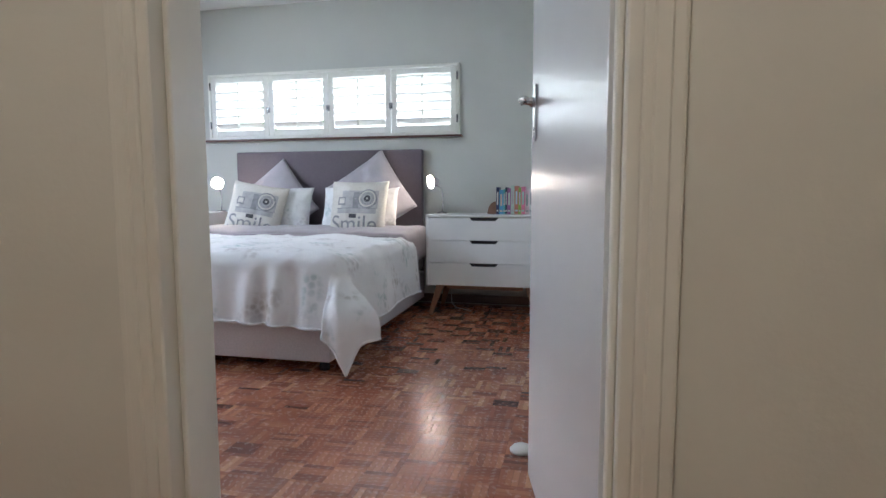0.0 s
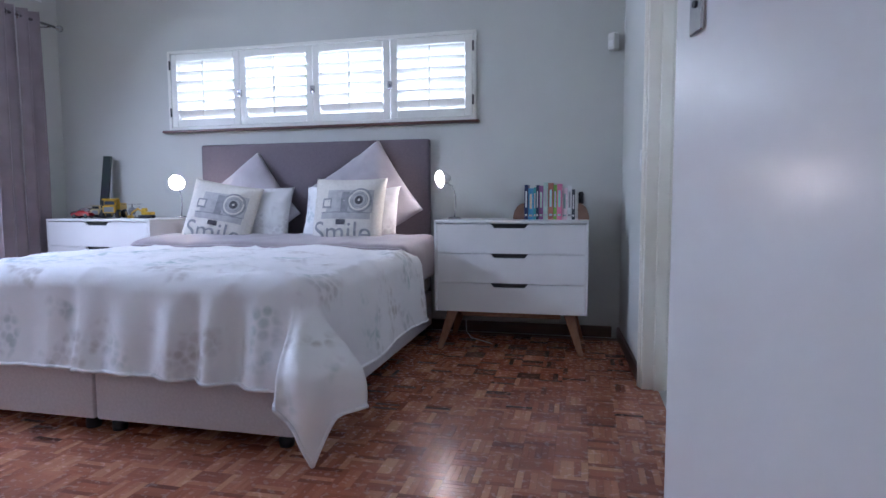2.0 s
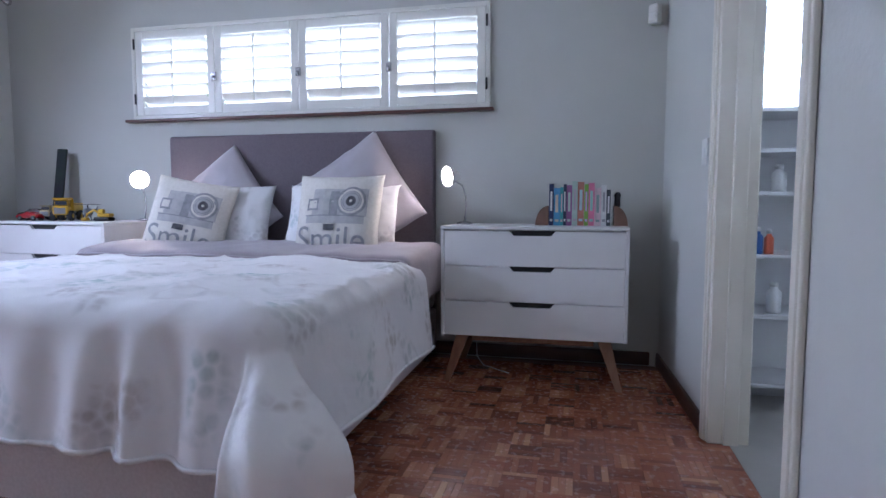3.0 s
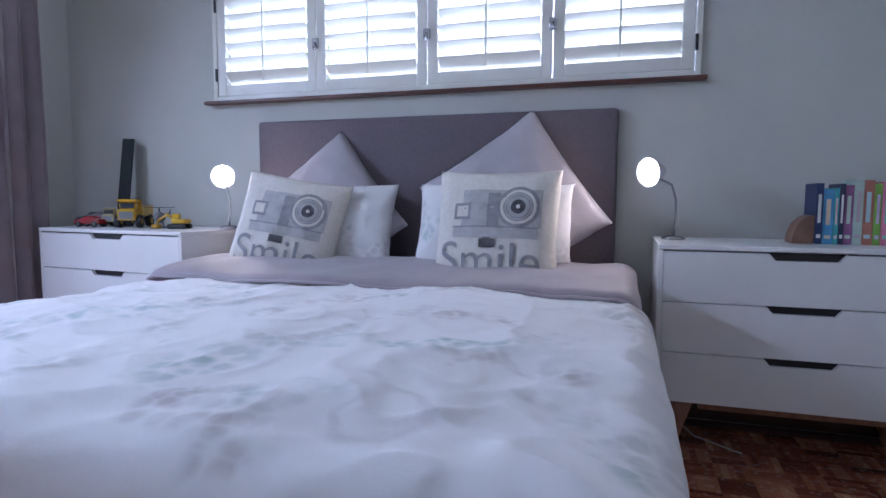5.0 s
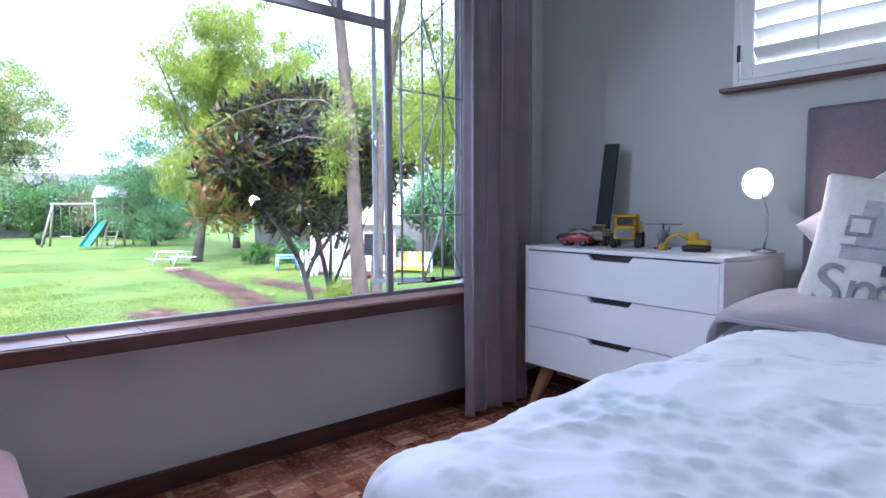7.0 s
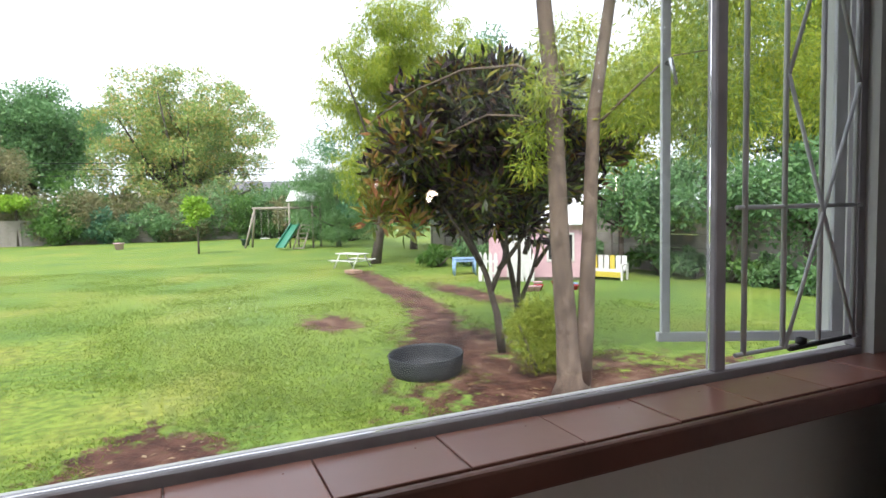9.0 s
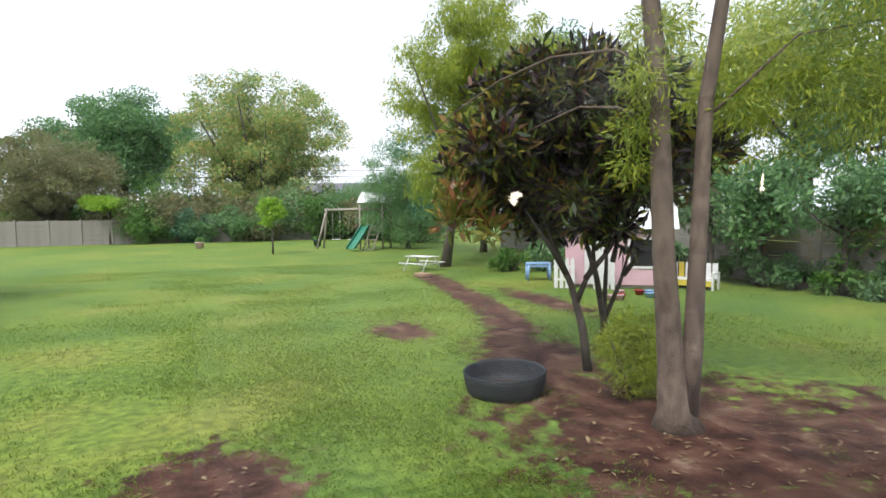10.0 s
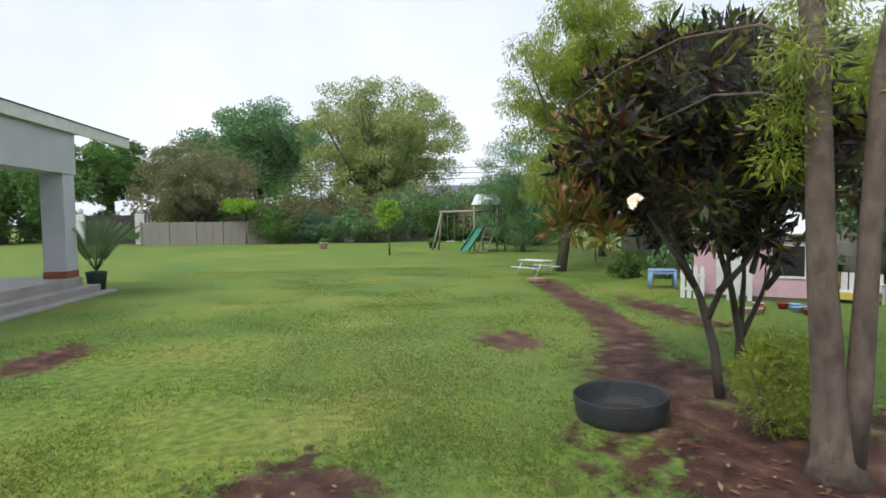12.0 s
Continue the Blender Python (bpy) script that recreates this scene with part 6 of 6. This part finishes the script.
part("slab", box(-0.2, 0.2, -0.13, 0.13, 0, 0.085, bevel=0.012), mat("weathered_slab", (0.36, 0.24, 0.17), (0.28, 0.18, 0.12), rough=0.9, scale=9, bump=0.3), br)
bt = thing("plastic_table", "small pale blue plastic garden table", "table", pose(-15.5, 8.8, G, 0, 0, 70))
part("top", box(-0.26, 0.26, -0.2, 0.2, 0.36, 0.385, bevel=0.01, seg=2), M_BLUEP, bt)
for s in (-1, 1):
    part("apron", box(-0.225, 0.225, s * 0.175 - 0.008, s * 0.175 + 0.008, 0.30, 0.3598, bevel=0.003), M_BLUEP, bt)
    part("apron", box(s * 0.235 - 0.008, s * 0.235 + 0.008, -0.166, 0.166, 0.30, 0.3598, bevel=0.003), M_BLUEP, bt)
for x in (-0.22, 0.22):
    for y in (-0.16, 0.16):
        part("leg", tube(bmesh.new(), [(x, y, 0.36), (x * 1.08, y * 1.08, 0)], [0.035, 0.022], 8), M_BLUEP, bt)
M_YELP = mat("yellow_garden_paint", (0.62, 0.50, 0.06), rough=0.6, scale=6)
bn = thing("garden_bench", "white and yellow painted slatted garden bench", "bench", pose(-13.1, 10.75, G, 0, 0, 28) @ Matrix.Scale(0.85, 4))
part("seat", box(-0.5, 0.5, -0.2, 0.2, 0.2, 0.23, bevel=0.004), M_WOODW, bn)
part("apron", box(-0.5, 0.5, -0.215, -0.2005, 0.08, 0.2, bevel=0.003), M_YELP, bn)
for i in range(7):
    part("slat", box(-0.5 + i * 0.146, -0.5 + i * 0.146 + 0.118, 0.2005, 0.222, 0.2, 0.56, bevel=0.003), M_YELP if i % 3 == 1 else M_WOODW, bn)
for s in (-1, 1):
    part("arm", box(s * 0.52 - 0.03, s * 0.52 + 0.03, -0.2, 0.2, 0.36, 0.385, bevel=0.003), M_WOODW, bn)
    part("leg", box(s * 0.52 - 0.02, s * 0.52 + 0.02, -0.2, -0.14, 0.0, 0.36), M_WOODW, bn)
    part("leg", box(s * 0.52 - 0.02, s * 0.52 + 0.02, 0.14, 0.2, 0.0, 0.36), M_WOODW, bn)
rng = random.Random(5)
for i in range(9):
    p = Vector((-12.4 + rng.uniform(-0.4, 0.4), 9.0 + rng.uniform(-0.5, 0.5), G - 0.005))
    cm, cn = ((M_BLUEP, "blue"), (M_RED, "red"), (M_HPINK, "pink"))[i % 3]
    tb = thing("sand_toy", cn + " plastic sand toy lying on the grass", "toy", pose(*p, 0, 0, rng.uniform(0, 180)), "sand toys")
    bm = lathe(bmesh.new(), [(0.05, 0), (0.09, 0.10), (0.095, 0.105), (0.085, 0.1), (0.046, 0.008), (0, 0.008)], 14)
    part("bucket", bm, cm, tb)

# ---- play house with picket fence ----
HM = pose(-14.4, 10.05, G, 0, 0, 54)
ph = thing("play_house", "pink wooden play house with a white roof", "play house", HM)
W2, D2, H2 = 0.95, 0.8, 1.12
part("wall", wall_with_holes(bmesh.new(), -W2, W2, 0.06, H2, [(0.25, 0.72, 0.42, 0.92), (-0.6, -0.1, 0.06, 0.98)], -D2 - 0.04, -D2, "x"), M_HPINK, ph)
part("wall", box(-W2, W2, D2, D2 + 0.04, 0.06, H2), M_HPINK, ph)
for s in (-1, 1):
    bm = box(s * W2 - 0.02, s * W2 + 0.02, -D2, D2, 0.06, H2)
    part("wall", bm, M_HPINK, ph)
    bm = bmesh.new()
    tri = [bm.verts.new((s * W2 + o, y, z)) for o in (-0.02, 0.02) for y, z in ((-D2, H2 + 0.0005), (D2, H2 + 0.0005), (0, H2 + 0.5))]
    for f in ((0, 1, 2), (5, 4, 3), (0, 3, 4, 1), (1, 4, 5, 2), (2, 5, 3, 0)):
        bm.faces.new([tri[i] for i in f])
    part("gable", bm, M_WOODW, ph)
    roof = part("roof", box(-W2 - 0.15, W2 + 0.15, 0, 1.12, 0, 0.03, bevel=0.006, m=pose(0, s * 0.0, H2 + 0.53) @ pose(0, 0, 0, 0, 0, 0 if s > 0 else 180) @ pose(0, 0, 0, -29)), M_ROOFW, ph)
part("window", box(0.25, 0.72, -D2 - 0.03, -D2 - 0.02, 0.42, 0.92), M_DARK, ph, "dark play house window")
for q in ((0.21, 0.25, 0.38, 0.96), (0.72, 0.76, 0.38, 0.96), (0.25, 0.72, 0.38, 0.42), (0.25, 0.72, 0.92, 0.96)):
    part("window_trim", box(q[0], q[1], -D2 - 0.06, -D2 - 0.041, q[2], q[3]), M_WOODW, ph)
part("door", box(-0.6, -0.1, -D2 - 0.035, -D2 - 0.015, 0.06, 0.98), M_WOODW, ph, "white play house door")
part("floor", box(-W2, W2, -D2, D2, 0, 0.06), M_WOODG, ph)
pf = thing("picket_fence", "low white picket fence in front of the play house", "fence", HM)
for i in (0, 1, 2, 3, 7, 8, 9, 10):
    x = -1.15 + i * 0.105
    bm = bmesh.new()
    pr = [(x, 0), (x + 0.07, 0), (x + 0.07, 0.54), (x + 0.035, 0.6), (x, 0.54)]
    a = [bm.verts.new((u, -1.1, z)) for u, z in pr]
    c = [bm.verts.new((u, -1.085, z)) for u, z in pr]
    bm.faces.new(a)
    bm.faces.new(c[::-1])
    for k in range(5):
        bm.faces.new((a[k], c[k], c[(k + 1) % 5], a[(k + 1) % 5]))
    part("picket", bm, M_WOODW, pf)
for z in (0.14, 0.38):
    part("rail", box(-1.16, -0.755, -1.084, -1.06, z, z + 0.05), M_WOODW, pf)
    part("rail", box(-0.43, -0.02, -1.084, -1.06, z, z + 0.05), M_WOODW, pf)

# ---- swing and slide set ----
sg = thing("swing_set", "weathered timber swing set with a green slide", "swing set", pose(-30.2, 7.2, G, 0, 0, 58))
P0 = [(-1.7, -0.35, 0), (-1.35, 0, 1.75), (-1.7, 0.35, 0), (0.35, 0, 1.75)]
part("post", tube(bmesh.new(), [P0[0], P0[1]], 0.05, 8), M_WOODG, sg)
part("post", tube(bmesh.new(), [P0[2], P0[1]], 0.05, 8), M_WOODG, sg)
part("beam", tube(bmesh.new(), [(-1.45, 0, 1.75), (1.55, 0, 1.75)], 0.055, 8), M_WOODG, sg)
for x in (0.45, 1.5):
    for y in (-0.5, 0.5):
        part("post", tube(bmesh.new(), [(x, y, 0), (x, y, 1.95)], 0.045, 8), M_WOODG, sg)
part("platform", box(0.4, 1.55, -0.55, 0.55, 0.95, 1.0), M_WOODG, sg)
for s in (-1, 1):
    part("roof_panel", box(0.35, 1.6, 0, 0.72, 0, 0.025, m=pose(0, 0, 2.5) @ pose(0, 0, 0, 0, 0, 0 if s > 0 else 180) @ pose(0 if s > 0 else -1.95, 0, 0, -42)), M_ROOFW, sg)
bm = bmesh.new()
for a, c in (((-0.18, 0.0), (0.18, 0.02)), ((-0.2, 0.0), (-0.17, 0.11)), ((0.17, 0.0), (0.2, 0.11))):
    bx(bm, a[0], c[0], -1.9, 0.0, a[1], c[1], m=pose(0.75, -0.55, 1.0, 28))
part("slide", bm, M_GREENP, sg, "green plastic slide")
for s in (-1, 1):
    part("ladder_rail", tube(bmesh.new(), [(1.2 + s * 0.22, -0.55, 1.0), (1.2 + s * 0.22, -1.5, 0)], 0.03, 6), M_WOODG, sg)
for i in range(5):
    part("ladder_step", box(0.98, 1.42, -0.72 - i * 0.19, -0.6 - i * 0.19, 0.83 - i * 0.2, 0.86 - i * 0.2), M_WOODG, sg)
for x in (-0.9, -0.1):
    sw_ = part("swing_seat", box(x - 0.2, x + 0.2, -0.08, 0.08, 0.4, 0.43, bevel=0.006), M_WOODW, sg)
    for s in (-1, 1):
        part("rope", tube(bmesh.new(), [(x + s * 0.17, 0, 0.43), (x + s * 0.17, 0, 1.7)], 0.01, 6), M_WOODG, sw_)

# ---- boundary walls, gate ----
def precast(name, label, a, c, h, group):
    """A run of precast posts and slabs from a to c."""
    a, c = Vector(a), Vector(c)
    run = (c - a).length
    f = tagged(new(name), label, kind="structure")
    ang = math.degrees(math.atan2(c.y - a.y, c.x - a.x))
    f.matrix_basis = pose(a.x, a.y, G - 0.02, 0, 0, ang)
    k = max(1, round(run / 1.6))
    st = run / k
    slab_me = post_me = None
    for i in range(k + 1):
        if post_me is None:
            o = part("post", box(-0.06, 0.06, -0.07, 0.07, 0, h + 0.06, bevel=0.01), M_CONC, f)
            post_me = o.data
        else:
            o = new("post", post_me)
            o.parent = f
        o.matrix_basis = pose(i * st, 0, 0)
        if i < k:
            for j in range(5):
                if slab_me is None:
                    o = part("slab", box(0.061, st - 0.061, -0.025, 0.025, 0.004, h / 5 - 0.006, bevel=0.006), M_CONC, f)
                    slab_me = o.data
                else:
                    o = new("slab", slab_me)
                    o.parent = f
                o.matrix_basis = pose(i * st, 0, j * h / 5)
    return f


precast("boundary_wall_north", "grey precast concrete slab fence", (-28, 13.4, 0), (-2.5, 12.2, 0), 1.45, "")
precast("boundary_wall_west", "grey-brown precast concrete boundary wall", (-42.5, -11.5, 0), (-42.5, 16, 0), 1.45, "")
gt = tagged(new("driveway_gate"), "dark brown boarded driveway gate between white pillars", kind="structure")
gt.matrix_basis = pose(-45.2, -14.42, G, 0, 0, 97)
for i in range(12):
    part("board", box(-1.5 + i * 0.25, -1.26 + i * 0.25, -0.03, 0.03, 0.05, 1.95), M_GATE, gt)
for x in (-1.81, 1.81):
    pl = part("pillar", box(x - 0.3, x + 0.3, -0.3, 0.3, 0, 2.05, bevel=0.02), M_WOODW, gt, "white plastered gate pillar")
    bm = bmesh.new()
    bmesh.ops.create_uvsphere(bm, u_segments=20, v_segments=12, radius=0.2, matrix=Matrix.Translation((x, 0, 2.27)))
    part("globe_lamp", bm, M_PLASTIC, pl, "white globe lamp", smooth=True)
    part("lamp_base", lathe(bmesh.new(), [(0.1, 2.05), (0.08, 2.1)], 14, at=(x, 0, 0)), M_DARK, pl)

# neighbouring house
nh = thing("neighbour_house", "distant house with a grey tiled gable roof", "house", pose(-69, 9.5, G, 0, 0, 85))
part("wall", box(-6, 6, -3.5, 3.5, 0, 3.0), M_GREYW, nh)
for s in (-1, 1):
    part("roof", box(-6.5, 6.5, 0, 4.5, 0, 0.12, m=pose(0, 0, 5.0) @ pose(0, 0, 0, 0, 0, 0 if s > 0 else 180) @ pose(0, 0, 0, -27)), M_ROOFG, nh)
for x in (-4, 0, 4):
    w_ = part("window", box(x - 0.6, x + 0.6, -3.54, -3.501, 1.0, 2.1), M_DARK, nh)

# veranda wing of the same house
vr = tagged(new("veranda"), "pale grey plastered veranda wing with stone steps", kind="structure")
part("slab", box(-17.3, -6.5, -9.0, -2.95, G - 0.05, G + 0.36, bevel=0.01), M_STEP, vr)
part("step", box(-17.42, -6.5, -2.95, -2.65, G - 0.05, G + 0.18, bevel=0.01), M_STEP, vr)
part("apron", box(-17.6, -6.5, -2.65, -2.4, G - 0.05, G + 0.04, bevel=0.005), M_STEP, vr)
for x in (-17.0, -11.6):
    col = part("column", box(x - 0.22, x + 0.22, -3.43, -2.99, G + 0.5, 2.0, bevel=0.01), M_GREYW, vr, "pale plastered square column")
    part("brick_base", box(x - 0.23, x + 0.23, -3.44, -2.98, G + 0.36, G + 0.5, bevel=0.006), M_BRICK, col)
part("beam", box(-17.25, -6.5, -3.45, -2.97, 2.0, 2.83), M_GREYW, vr)
part("soffit", box(-17.4, -6.5, -9.5, -2.93, 2.832, 2.86), M_GREYW, vr)
part("fascia", box(-19.7, -6.5, -2.93, -2.88, 2.82, 3.05, bevel=0.006), M_WOODW, vr)
part("fascia", box(-17.5, -17.45, -9.5, -2.932, 2.84, 3.05, bevel=0.006), M_WOODW, vr)
part("roof_sheet", box(-19.72, -6.5, -3.1, -2.86, 3.052, 3.07), M_ROOFG, vr)
part("roof_sheet", box(-17.55, -6.5, -9.5, -3.102, 3.052, 3.07), M_ROOFG, vr)
part("back_wall", box(-6.7, -6.5, -9.0, -2.55, G, 2.6), M_GREYW, vr)

# potted cycad
cy = thing("potted_cycad", "cycad with stiff fronds in a dark green pot", "plant", pose(-17.95, -2.98, G))
part("pot", lathe(bmesh.new(), [(0.17, 0), (0.2, 0.3), (0.215, 0.36), (0.22, 0.40), (0.2, 0.4), (0.19, 0.36)], 28), M_POT, cy)
part("soil", lathe(bmesh.new(), [(0, 0.35), (0.19, 0.35)], 20), M_BARKD, cy)
rng = np.random.default_rng(91)
for i in range(16):
    a = 2 * math.pi * i / 16 + rng.uniform(-0.2, 0.2)
    out = rng.uniform(0.35, 0.95)
    pts = [Vector((math.cos(a) * out * t_, math.sin(a) * out * t_, 0.4 + 1.0 * t_ * (1.25 - 0.35 * t_ * out))) for t_ in (0, 0.25, 0.5, 0.75, 1.0)]
    fr = part("frond", tube(bmesh.new(), pts, [0.012, 0.01, 0.008, 0.006, 0.003], 5), L_PALM, cy)
    pp, aa = [], []
    for k in range(26):
        t_ = 0.2 + 0.8 * k / 26
        q = pts[0].lerp(pts[-1], t_) + Vector((0, 0, 0.12 * math.sin(math.pi * t_)))
        d_ = (pts[-1] - pts[0]).normalized()
        sd = d_.cross(Vector((0, 0, 1))).normalized()
        for s in (-1, 1):
            pp.append(q)
            aa.append((sd * s + d_ * 0.7).normalized())
    leaf_mesh("leaflets", np.array(pp), np.array(aa), np.tile([0, 0.1, 1.0], (len(pp), 1)), np.full(len(pp), 0.20), np.full(len(pp), 0.030), L_PALM, fr)

# slim palms behind the boundary wall, and pots on the far edge of the lawn
def palm(label, p, h, seed):
    pm = thing("palm_tree", label, "tree", pose(p.x, p.y, G - 0.02))
    part("trunk", tube(bmesh.new(), [(0, 0, 0), (0.08, 0.05, h * 0.5), (0.0, 0.1, h)], [0.2, 0.13, 0.11], 9), M_BARKD, pm)
    rg = np.random.default_rng(seed)
    for i_ in range(14):
        a = 2 * math.pi * i_ / 14 + rg.uniform(-0.2, 0.2)
        up = rg.uniform(-0.1, 1.0)
        rib = [Vector((math.cos(a) * 1.5 * u, math.sin(a) * 1.5 * u + 0.1, h + up * u - 1.1 * u * u)) for u in (0, 0.25, 0.5, 0.75, 1.0)]
        fr_ = part("frond", tube(bmesh.new(), rib, [0.03, 0.026, 0.02, 0.014, 0.006], 5), L_DARK, pm)
        pp_, aa_ = [], []
        for k_ in range(40):
            u = 0.12 + 0.86 * k_ / 40
            sgm = min(3, int(u * 4))
            q_ = rib[sgm].lerp(rib[sgm + 1], u * 4 - sgm)
            d_ = (rib[sgm + 1] - rib[sgm]).normalized()
            sd_ = d_.cross(Vector((0, 0, 1))).normalized()
            for sg_ in (-1, 1):
                pp_.append(q_)
                aa_.append((sd_ * sg_ + d_ * 0.5 - Vector((0, 0, 0.5))).normalized())
        leaf_mesh("leaflets", np.array(pp_), np.array(aa_), np.tile([0, 0.1, 1.0], (len(pp_), 1)), np.full(len(pp_), 0.5), np.full(len(pp_), 0.06), L_DARK, fr_)
    return pm


palm("slim palm rising behind the brownish tree", spot(-19.0, 60), 8.2, 811)
palm("slim palm with drooping fronds behind the boundary wall", spot(-16.9, 60), 8.8, 813)
for bg, ds, mt, lb in ((-5.4, 30, M_HPINK, "faded pink flower pot on the far lawn edge"), (5.2, 29, M_POT, "dark green flower pot on the far lawn edge")):
    pw = thing("flower_pot", lb, "pot", pose(*spot(bg, ds), 0, 0, 0))
    part("pot", lathe(bmesh.new(), [(0.0, 0), (0.16, 0), (0.2, 0.26), (0.225, 0.27), (0.225, 0.32), (0.19, 0.32), (0.18, 0.25), (0.0, 0.24)], 20), mt, pw)
    crown("leaves", [(0, 0, 0.36, 0.16)], 160, 0.12, 0.35, L_GREEN, pw, 821)

# overhead wires
wr = thing("power_lines", "thin dark overhead wires beyond the garden", "cables")
for z in (4.1, 4.5, 4.9):
    part("wire", tube(bmesh.new(), [(-47, -40, z), (-47, -10, z - 0.5), (-47, 20, z)], 0.02, 5), M_DARK, wr)
